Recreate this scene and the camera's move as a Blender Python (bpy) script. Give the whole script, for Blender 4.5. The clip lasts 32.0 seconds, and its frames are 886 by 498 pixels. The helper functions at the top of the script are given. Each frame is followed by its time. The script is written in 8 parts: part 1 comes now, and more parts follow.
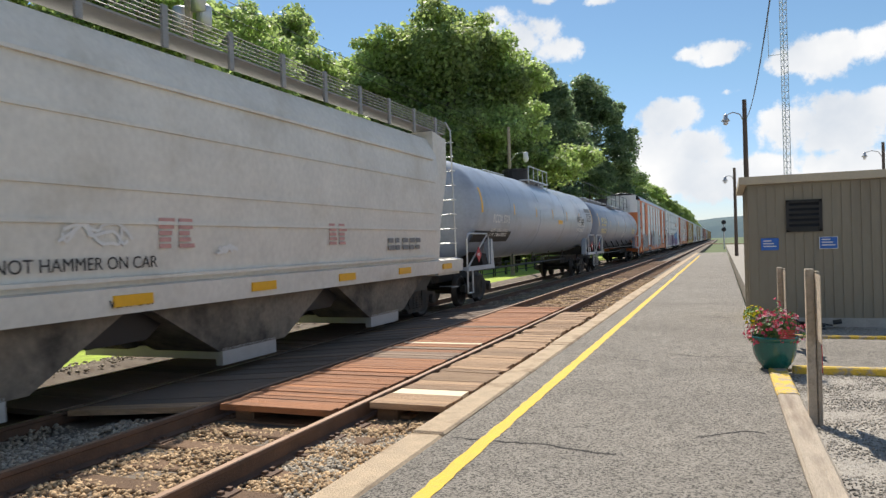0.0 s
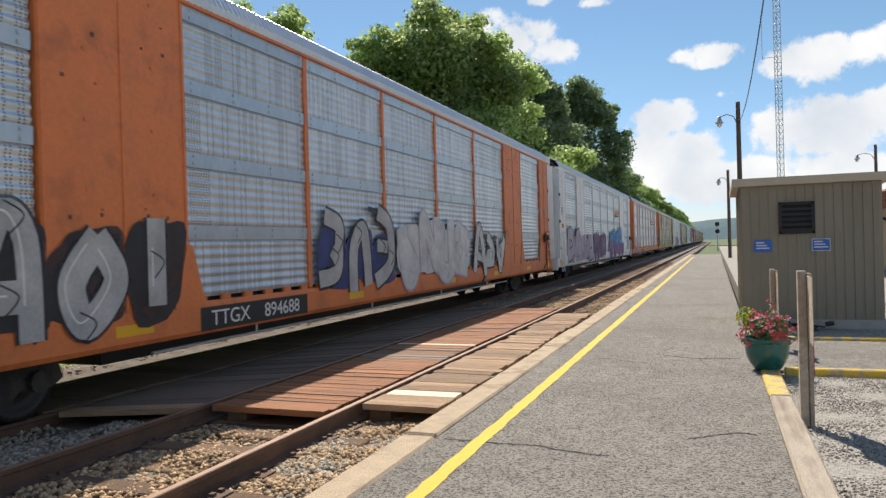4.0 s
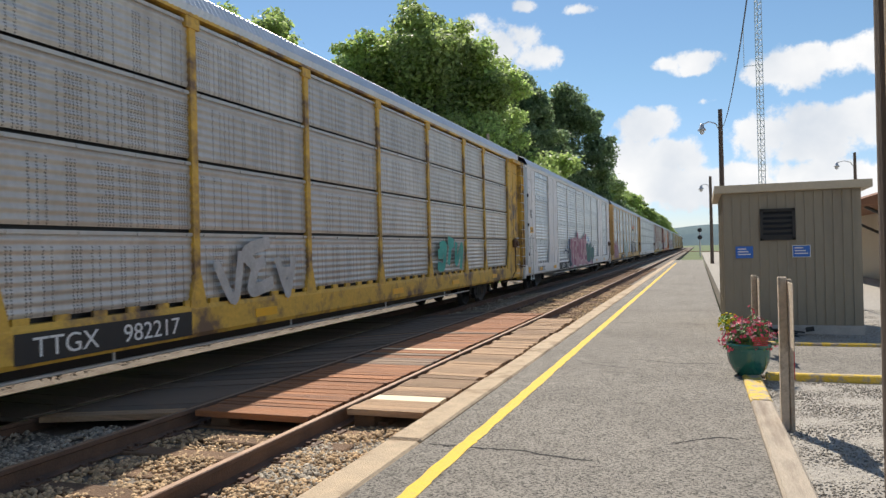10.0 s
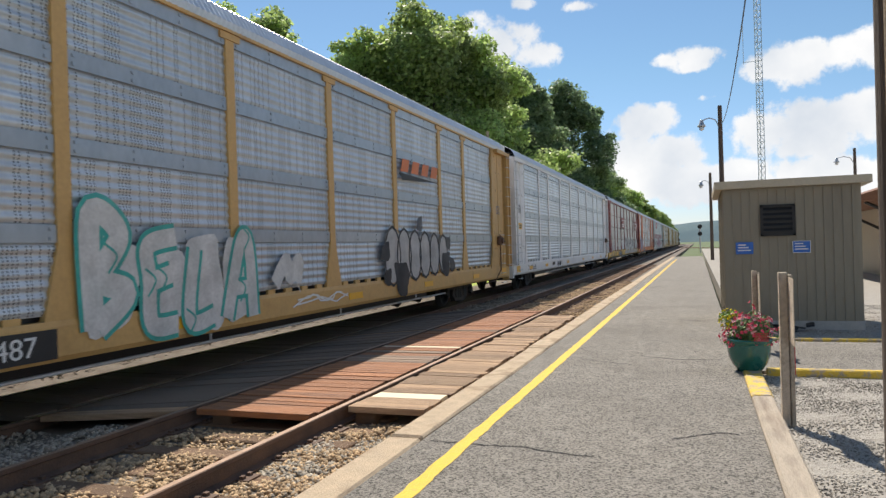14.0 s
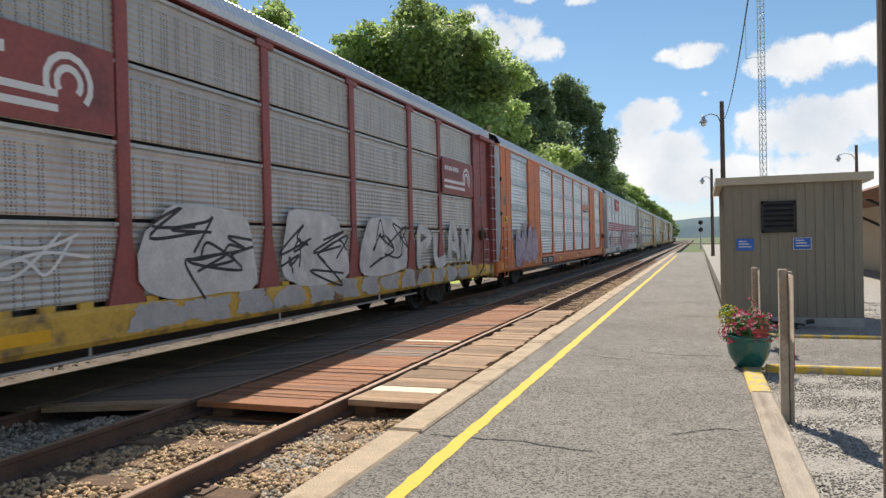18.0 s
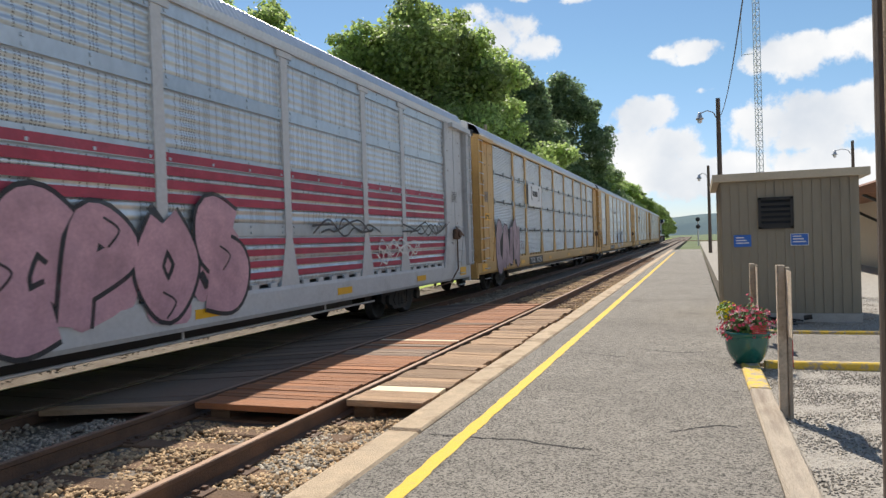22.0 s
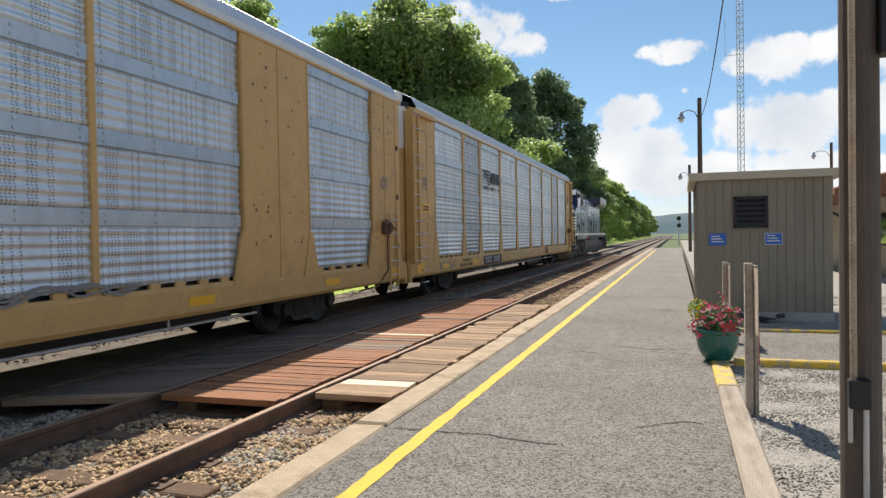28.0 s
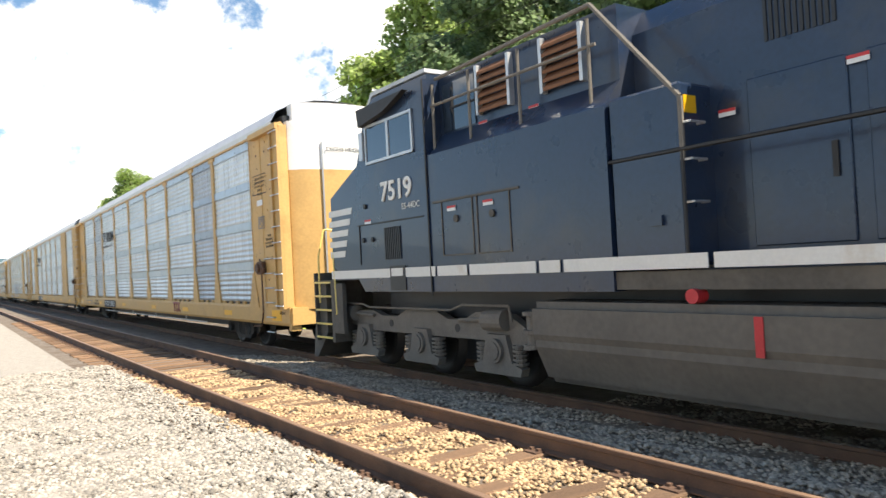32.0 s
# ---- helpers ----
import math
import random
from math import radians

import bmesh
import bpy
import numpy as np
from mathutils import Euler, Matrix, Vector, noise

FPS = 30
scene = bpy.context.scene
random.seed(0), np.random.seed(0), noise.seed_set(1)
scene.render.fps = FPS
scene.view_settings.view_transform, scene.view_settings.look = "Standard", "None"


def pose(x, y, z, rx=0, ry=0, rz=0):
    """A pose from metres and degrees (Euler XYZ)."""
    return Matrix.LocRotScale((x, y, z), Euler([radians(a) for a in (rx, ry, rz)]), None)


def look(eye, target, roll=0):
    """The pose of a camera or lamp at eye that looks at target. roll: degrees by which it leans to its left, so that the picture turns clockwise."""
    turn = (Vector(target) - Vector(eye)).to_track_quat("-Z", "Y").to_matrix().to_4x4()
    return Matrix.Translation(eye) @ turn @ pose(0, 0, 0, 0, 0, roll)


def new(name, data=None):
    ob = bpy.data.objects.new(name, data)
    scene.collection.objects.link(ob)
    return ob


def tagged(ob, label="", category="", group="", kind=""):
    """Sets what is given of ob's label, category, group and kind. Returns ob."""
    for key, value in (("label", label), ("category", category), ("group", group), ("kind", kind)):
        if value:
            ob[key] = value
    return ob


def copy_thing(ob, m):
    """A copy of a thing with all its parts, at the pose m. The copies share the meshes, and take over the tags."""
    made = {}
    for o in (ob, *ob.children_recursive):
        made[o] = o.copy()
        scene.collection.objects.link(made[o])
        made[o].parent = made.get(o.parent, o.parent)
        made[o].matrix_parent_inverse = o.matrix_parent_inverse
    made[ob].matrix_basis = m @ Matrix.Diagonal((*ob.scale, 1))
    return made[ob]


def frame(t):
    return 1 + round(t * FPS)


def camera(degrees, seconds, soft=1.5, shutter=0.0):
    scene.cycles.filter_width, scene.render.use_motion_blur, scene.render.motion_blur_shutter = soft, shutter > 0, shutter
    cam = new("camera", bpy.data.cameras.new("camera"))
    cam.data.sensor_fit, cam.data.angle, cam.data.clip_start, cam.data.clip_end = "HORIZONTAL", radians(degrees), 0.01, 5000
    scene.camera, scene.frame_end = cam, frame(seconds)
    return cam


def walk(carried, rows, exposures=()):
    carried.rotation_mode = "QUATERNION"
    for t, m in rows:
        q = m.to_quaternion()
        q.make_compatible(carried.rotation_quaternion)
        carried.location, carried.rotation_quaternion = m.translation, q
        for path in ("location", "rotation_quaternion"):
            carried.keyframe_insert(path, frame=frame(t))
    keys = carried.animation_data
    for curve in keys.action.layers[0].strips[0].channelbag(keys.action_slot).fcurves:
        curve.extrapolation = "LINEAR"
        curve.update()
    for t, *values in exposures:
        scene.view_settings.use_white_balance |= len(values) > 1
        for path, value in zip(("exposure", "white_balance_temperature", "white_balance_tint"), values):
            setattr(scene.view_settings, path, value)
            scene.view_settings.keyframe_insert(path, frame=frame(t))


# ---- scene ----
cam = camera(63.0, 32.0, soft=1.4, shutter=0.06)
# seconds, x, y, z, yaw, pitch, roll
PATH = [
    (0, -0.004, 0.013, 1.616, 21.08, -0.3, 1.76),
    (0.5, -0, 0.007, 1.613, 21.06, -0.2, 1.72),
    (1, 0.001, -0, 1.615, 21.02, -0.15, 1.71),
    (1.5, 0.006, -0.002, 1.616, 20.95, -0.07, 1.73),
    (2, -0, -0.006, 1.619, 20.79, -0.14, 1.8),
    (2.5, 0.002, -0.002, 1.62, 20.69, -0.21, 1.67),
    (3, 0.002, 0.012, 1.619, 20.7, -0.17, 1.62),
    (3.5, 0.004, 0.021, 1.616, 20.68, -0.22, 1.63),
    (5.5, 0.003, 0.01, 1.622, 20.24, -0.14, 1.86),
    (6, 0.007, 0.001, 1.617, 20.13, 0.5, 1.99),
    (6.5, -0.002, 0.016, 1.619, 20.03, 0.43, 1.91),
    (7, 0.001, 0.007, 1.62, 19.98, 0.4, 1.86),
    (7.5, 0.003, -0.011, 1.616, 19.74, 0.39, 1.77),
    (8, 0.012, 0.003, 1.616, 19.69, 0.16, 1.82),
    (8.5, 0.01, -0.015, 1.62, 19.5, -0.04, 1.91),
    (9, 0.009, -0.016, 1.62, 19.36, -0.15, 1.8),
    (9.5, -0.002, -0.002, 1.614, 19.33, 0.15, 1.64),
    (10, 0.003, 0.004, 1.62, 19.41, 0.12, 1.4),
    (10.5, 0.004, 0, 1.614, 19.37, 0.2, 1.24),
    (11, 0, -0.001, 1.618, 19.48, 0.13, 1.4),
    (11.5, -0.005, 0.008, 1.616, 19.5, 0.09, 1.29),
    (12, 0.007, -0.005, 1.612, 19.5, 0.12, 1.49),
    (12.5, 0.002, -0.001, 1.612, 19.47, 0.03, 1.49),
    (13, 0.003, 0, 1.612, 19.47, 0.04, 1.52),
    (13.5, -0.004, 0.005, 1.609, 19.42, -0.02, 1.58),
    (14, 0.002, 0.001, 1.614, 19.42, -0.05, 1.7),
    (14.5, 0.002, -0.009, 1.614, 19.47, -0.15, 1.56),
    (16.5, 0.001, 0.009, 1.61, 19.58, -0.35, 1.1),
    (17, -0.002, 0, 1.612, 19.54, -0.42, 1.16),
    (17.5, 0.003, -0.007, 1.613, 19.49, -0.45, 1.26),
    (18, 0.002, -0.005, 1.616, 19.46, -0.52, 1.28),
    (18.5, 0.003, -0.005, 1.615, 19.46, -0.51, 1.32),
    (19, 0, -0.004, 1.611, 19.36, -0.49, 1.37),
    (19.5, 0.004, -0.012, 1.612, 19.33, -0.33, 1.42),
    (20, -0.004, 0.002, 1.614, 19.36, -0.44, 1.4),
    (20.5, -0.005, 0.012, 1.61, 19.34, -0.5, 1.53),
    (21, 0.008, 0.002, 1.616, 19.34, -0.52, 1.66),
    (21.5, -0.003, 0.004, 1.61, 19.29, -0.5, 1.54),
    (22, 0.002, 0.011, 1.614, 19.28, -0.58, 1.82),
    (22.5, -0, 0.004, 1.608, 19.21, -0.55, 1.83),
    (23, -0.001, -0.002, 1.611, 19.3, -0.6, 1.45),
    (23.5, -0.002, -0.009, 1.611, 19.39, -0.61, 1.58),
    (24, 0.002, -0.009, 1.613, 19.4, -0.64, 1.8),
    (24.5, 0.004, -0.009, 1.617, 18.95, -0.65, 1.98),
    (26.5, 0.01, -0.011, 1.614, 19.05, -0.9, 2.03),
    (27, 0.018, 0.004, 1.614, 18.75, -1.07, 2.38),
    (27.5, 0.045, 0.038, 1.612, 16.17, -1.11, 2.38),
    (28, 0.103, 0.086, 1.594, 17.96, -0.99, 0.97),
    (28.5, 0.141, 0.11, 1.602, 18.5, -0.63, 0.93),
    (29, 0.094, 0.098, 1.611, 18.59, -0.67, 1.23),
    (29.5, 0.022, 0.106, 1.606, 19.97, -0.41, 1.75),
    (30, -0.028, 0.034, 1.631, 27.43, -0.34, 2.17),
    (30.1, 0.012, -0.002, 1.629, 30.05, -0.85, 1.49),
    (30.3, 0.068, 0.106, 1.605, 36.29, -0.55, 2.57),
    (30.6, -0.301, 0.021, 1.643, 47.23, -0.71, 1.57),
    (30.8, -0.128, 0.056, 1.564, 58.05, 0.14, 1.44),
    (31, -0.098, -0.32, 1.552, 68.9, -0.45, 0.81),
    (31.3, 0.02, -0.55, 1.523, 92.8, 1.13, -0.2),
    (31.7, -0.18, -0.45, 1.76, 127.15, -0.5, 2.6),
    (32, -0.43, -0.96, 1.675, 145.6, 1.25, 3.05),
]
walk(cam, [(t, pose(x, y, z, 90 + p, r, w)) for t, x, y, z, w, p, r in PATH],
     exposures=[(t, e, 6650 if t < 30.5 else 7050, 10) for t, e in ((0, 0.28), (30.1, 0.28), (30.4, 0.55), (30.7, 1.05), (31.0, 1.5), (31.5, 1.55), (31.75, 1.45), (32, 1.05))])

# ---- world and sun ----
SUN = Vector((-0.36, 0.68, 1.0)).normalized()
sun_data = bpy.data.lights.new("sun", "SUN")
sun_data.energy, sun_data.angle, sun_data.color = 4.8, radians(0.6), (1.0, 0.94, 0.85)
sun_ob = new("sun", sun_data)
sun_ob.matrix_world = look(SUN * 200, (0, 0, 0))


def sky_world():
    w = bpy.data.worlds.new("sky")
    w.use_nodes = True
    nt = w.node_tree
    nt.nodes.clear()
    N, Lk = nt.nodes.new, nt.links.new
    sky = N("ShaderNodeTexSky")
    sky.sky_type, sky.sun_disc = "NISHITA", False
    sky.sun_elevation = math.asin(SUN.z)
    sky.sun_rotation = math.atan2(SUN.x, SUN.y)
    sky.air_density, sky.dust_density, sky.ozone_density = 1.0, 0.15, 2.6
    tc = N("ShaderNodeTexCoord")
    noi = N("ShaderNodeTexNoise")
    noi.inputs["Scale"].default_value, noi.inputs["Detail"].default_value, noi.inputs["Roughness"].default_value = 17, 12, 0.62
    Lk(tc.outputs["Generated"], noi.inputs["Vector"])
    # cumulus clouds: yaw, height (degrees), half widths, weight
    total = None
    for yaw, el, wx, wz, k in CLOUDS:
        a, e = radians(yaw), radians(el)
        c = Vector((-math.sin(a) * math.cos(e), math.cos(a) * math.cos(e), math.sin(e)))
        right = Vector((math.cos(a), math.sin(a), 0))
        up = right.cross(c)
        du, dv = N("ShaderNodeVectorMath"), N("ShaderNodeVectorMath")
        for d, axis, s in ((du, right, wx), (dv, up, wz)):
            d.operation = "DOT_PRODUCT"
            Lk(tc.outputs["Generated"], d.inputs[0])
            d.inputs[1].default_value = axis / math.sin(radians(s))
        front = N("ShaderNodeVectorMath")
        front.operation = "DOT_PRODUCT"
        Lk(tc.outputs["Generated"], front.inputs[0])
        front.inputs[1].default_value = c
        uu, vv, sm = N("ShaderNodeMath"), N("ShaderNodeMath"), N("ShaderNodeMath")
        for m, d in ((uu, du), (vv, dv)):
            m.operation = "MULTIPLY"
            Lk(d.outputs["Value"], m.inputs[0]), Lk(d.outputs["Value"], m.inputs[1])
        sm.operation = "ADD"
        Lk(uu.outputs[0], sm.inputs[0]), Lk(vv.outputs[0], sm.inputs[1])
        inv = N("ShaderNodeMath")
        inv.operation, inv.inputs[0].default_value = "SUBTRACT", k
        Lk(sm.outputs[0], inv.inputs[1])
        gate = N("ShaderNodeMath")
        gate.operation, gate.inputs[1].default_value = "GREATER_THAN", 0.3
        Lk(front.outputs["Value"], gate.inputs[0])
        off = N("ShaderNodeMath")
        off.operation = "SUBTRACT"
        Lk(gate.outputs[0], off.inputs[0])
        off.inputs[1].default_value = 1.0
        big = N("ShaderNodeMath")
        big.operation, big.inputs[1].default_value = "MULTIPLY", 50.0
        Lk(off.outputs[0], big.inputs[0])
        fin = N("ShaderNodeMath")
        fin.operation = "ADD"
        Lk(inv.outputs[0], fin.inputs[0]), Lk(big.outputs[0], fin.inputs[1])
        if total is None:
            total = fin
        else:
            mx = N("ShaderNodeMath")
            mx.operation, mx.inputs[2].default_value = "SMOOTH_MAX", 0.35
            Lk(total.outputs[0], mx.inputs[0]), Lk(fin.outputs[0], mx.inputs[1])
            total = mx
    # density = falloff + noise
    nm = N("ShaderNodeMath")
    nm.operation, nm.inputs[1].default_value, nm.inputs[2].default_value = "MULTIPLY_ADD", 4.2, -2.0
    Lk(noi.outputs["Fac"], nm.inputs[0])
    den = N("ShaderNodeMath")
    den.operation = "ADD"
    Lk(total.outputs[0], den.inputs[0]), Lk(nm.outputs[0], den.inputs[1])
    ramp = N("ShaderNodeMapRange")
    ramp.interpolation_type = "SMOOTHSTEP"
    ramp.inputs["From Min"].default_value, ramp.inputs["From Max"].default_value = -0.05, 0.62
    ramp.inputs["To Max"].default_value = 0.96
    Lk(den.outputs[0], ramp.inputs["Value"])
    # grey undersides from a second noise
    noi2 = N("ShaderNodeTexNoise")
    noi2.inputs["Scale"].default_value, noi2.inputs["Detail"].default_value = 7, 5
    Lk(tc.outputs["Generated"], noi2.inputs["Vector"])
    cr = N("ShaderNodeValToRGB")
    cr.color_ramp.elements[0].position, cr.color_ramp.elements[0].color = 0.36, (6.6, 7.1, 7.8, 1)
    cr.color_ramp.elements[1].position, cr.color_ramp.elements[1].color = 0.62, (9.6, 9.6, 9.6, 1)
    Lk(noi2.outputs["Fac"], cr.inputs[0])
    mix = N("ShaderNodeMix")
    mix.data_type = "RGBA"
    Lk(ramp.outputs["Result"], mix.inputs[0])
    tint = N("ShaderNodeVectorMath")
    tint.operation = "MULTIPLY"
    low, sep, hue = N("ShaderNodeMapRange"), N("ShaderNodeSeparateXYZ"), N("ShaderNodeMix")
    Lk(tc.outputs["Generated"], sep.inputs[0]), Lk(sep.outputs["Z"], low.inputs["Value"])
    low.inputs["From Min"].default_value, low.inputs["From Max"].default_value = 0.0, 0.22
    hue.data_type = "RGBA"
    Lk(low.outputs["Result"], hue.inputs[0])
    hue.inputs[6].default_value, hue.inputs[7].default_value = (0.86, 0.92, 1.18, 1), (0.86, 1.0, 1.04, 1)
    Lk(hue.outputs[2], tint.inputs[1])
    Lk(sky.outputs[0], tint.inputs[0])
    Lk(tint.outputs[0], mix.inputs[6]), Lk(cr.outputs[0], mix.inputs[7])
    bg, out = N("ShaderNodeBackground"), N("ShaderNodeOutputWorld")
    bg.inputs["Strength"].default_value = 0.09
    Lk(mix.outputs[2], bg.inputs["Color"]), Lk(bg.outputs[0], out.inputs["Surface"])
    scene.world = w


CLOUDS = [
    (14.3, 15.6, 3.02, 1.9, 1.02), (12.4, 14.6, 2.24, 1.23, 1.02), (16.0, 16.8, 1.79, 1.34, 0.92), (-0.3, 13.4, 2.58, 1.01, 0.92), (1.4, 13.4, 1.57, 0.67, 0.72),
    (-7.0, 12.2, 3.36, 1.68, 1.12), (-4.6, 12.3, 2.02, 1.34, 0.92), (-10.4, 12.4, 2.91, 1.68, 1.02), (3.7, 9.0, 2.69, 1.46, 1.12), (3.0, 6.6, 4.03, 1.68, 1.22),
    (-7.4, 7.6, 4.7, 2.02, 1.22), (-11.6, 8.0, 3.81, 2.13, 1.22), (-3.8, 8.0, 2.91, 1.12, 0.92), (-0.7, 4.4, 6.72, 1.57, 1.12), (-8.0, 4.2, 7.84, 1.57, 1.12), (5.0, 4.2, 5.6, 1.46, 1.02),
    (8.3, 17.9, 1.68, 0.56, 0.72), (-0.8, 10.5, 1.23, 0.39, 0.42), (12.5, 18.4, 1.12, 0.67, 0.52), (-16.0, 12.0, 4.48, 2.24, 1.02),
    (166.0, 12.0, 16.0, 9.0, 1.1), (176.0, 5.0, 12.0, 5.0, 1.0), (150.0, 20.0, 10.0, 7.0, 1.0), (-60.0, 22.0, 18.0, 7.0, 0.8), (-85.0, 12.0, 20.0, 6.0, 0.9),
    (-110.0, 28.0, 22.0, 9.0, 0.8), (70.0, 30.0, 14.0, 6.0, 0.6), (-30.0, 30.0, 16.0, 6.0, 0.5), (-150.0, 22.0, 20.0, 9.0, 0.8),
]
sky_world()

# ---- materials ----
MATS = {}


def mat(name, color, rough=0.7, metal=0.0, vary=0.15, scale=3.0, bump=0.0, bscale=60.0, dirt=None, dirt_at=(0.5, 0.7), dscale=1.2,
        rand=0.0, coat=0.0, stretch=(1, 1, 1), spec=0.5, speck=0.0):
    """A painted or natural surface: base colour, grain at two scales, a second colour in patches, fine relief."""
    m = bpy.data.materials.new(name)
    m.use_nodes = True
    nt = m.node_tree
    N, Lk = nt.nodes.new, nt.links.new
    b = nt.nodes["Principled BSDF"]
    b.inputs["Metallic"].default_value = metal
    b.inputs["Coat Weight"].default_value = coat
    b.inputs["Specular IOR Level"].default_value = spec
    tc, mp = N("ShaderNodeTexCoord"), N("ShaderNodeMapping")
    mp.inputs["Scale"].default_value = stretch
    Lk(tc.outputs["Object"], mp.inputs["Vector"])
    n1, n2 = N("ShaderNodeTexNoise"), N("ShaderNodeTexNoise")
    n1.inputs["Scale"].default_value, n1.inputs["Detail"].default_value = scale, 6
    n2.inputs["Scale"].default_value, n2.inputs["Detail"].default_value = scale * 9, 3
    Lk(mp.outputs[0], n1.inputs["Vector"]), Lk(mp.outputs[0], n2.inputs["Vector"])
    add = N("ShaderNodeMath")
    add.operation = "ADD"
    Lk(n1.outputs["Fac"], add.inputs[0]), Lk(n2.outputs["Fac"], add.inputs[1])
    last = add
    if rand:
        oi, mm = N("ShaderNodeObjectInfo"), N("ShaderNodeMath")
        mm.operation, mm.inputs[1].default_value, mm.inputs[2].default_value = "MULTIPLY_ADD", rand * 2 / max(vary, 0.02) * 0.5, -rand / max(vary, 0.02) * 0.5
        Lk(oi.outputs["Random"], mm.inputs[0])
        ad2 = N("ShaderNodeMath")
        ad2.operation = "ADD"
        Lk(add.outputs[0], ad2.inputs[0]), Lk(mm.outputs[0], ad2.inputs[1])
        last = ad2
    val = N("ShaderNodeMapRange")
    val.clamp = False
    val.inputs["From Min"].default_value, val.inputs["From Max"].default_value = 0.6, 1.4
    val.inputs["To Min"].default_value, val.inputs["To Max"].default_value = 1 - vary, 1 + vary
    Lk(last.outputs[0], val.inputs["Value"])
    mul = N("ShaderNodeVectorMath")
    mul.operation = "SCALE"
    mul.inputs[0].default_value = color
    Lk(val.outputs[0], mul.inputs["Scale"])
    col = mul.outputs[0]
    if speck:
        vo, sm, sv = N("ShaderNodeTexVoronoi"), N("ShaderNodeMapRange"), N("ShaderNodeVectorMath")
        vo.inputs["Scale"].default_value = 75
        sep = N("ShaderNodeSeparateColor")
        Lk(mp.outputs[0], vo.inputs["Vector"]), Lk(vo.outputs["Color"], sep.inputs[0]), Lk(sep.outputs[0], sm.inputs["Value"])
        sm.inputs["From Max"].default_value = 0.6
        sm.inputs["To Min"].default_value, sm.inputs["To Max"].default_value = 1 - speck, 1 + speck * 0.4
        sv.operation = "SCALE"
        Lk(col, sv.inputs[0]), Lk(sm.outputs[0], sv.inputs["Scale"])
        col = sv.outputs[0]
    if dirt:
        n3, mr, mx = N("ShaderNodeTexNoise"), N("ShaderNodeMapRange"), N("ShaderNodeMix")
        n3.inputs["Scale"].default_value, n3.inputs["Detail"].default_value, n3.inputs["Roughness"].default_value = dscale, 8, 0.65
        Lk(mp.outputs[0], n3.inputs["Vector"])
        mr.inputs["From Min"].default_value, mr.inputs["From Max"].default_value = dirt_at
        Lk(n3.outputs["Fac"], mr.inputs["Value"])
        mx.data_type = "RGBA"
        Lk(mr.outputs[0], mx.inputs[0]), Lk(col, mx.inputs[6])
        mx.inputs[7].default_value = (*dirt, 1)
        if speck:
            mx.blend_type = "MULTIPLY"
            mx.inputs[7].default_value = (0.72, 0.72, 0.72, 1)
        col = mx.outputs[2]
    Lk(col, b.inputs["Base Color"])
    rr = N("ShaderNodeMapRange")
    rr.inputs["To Min"].default_value, rr.inputs["To Max"].default_value = max(0.03, rough - 0.12), min(1, rough + 0.12)
    Lk(n1.outputs["Fac"], rr.inputs["Value"]), Lk(rr.outputs[0], b.inputs["Roughness"])
    if bump:
        nb, bp = N("ShaderNodeTexNoise"), N("ShaderNodeBump")
        nb.inputs["Scale"].default_value, nb.inputs["Detail"].default_value = bscale, 4
        bp.inputs["Strength"].default_value, bp.inputs["Distance"].default_value = bump, 0.02
        Lk(mp.outputs[0], nb.inputs["Vector"]), Lk(nb.outputs["Fac"], bp.inputs["Height"]), Lk(bp.outputs[0], b.inputs["Normal"])
    MATS[name] = m
    return m


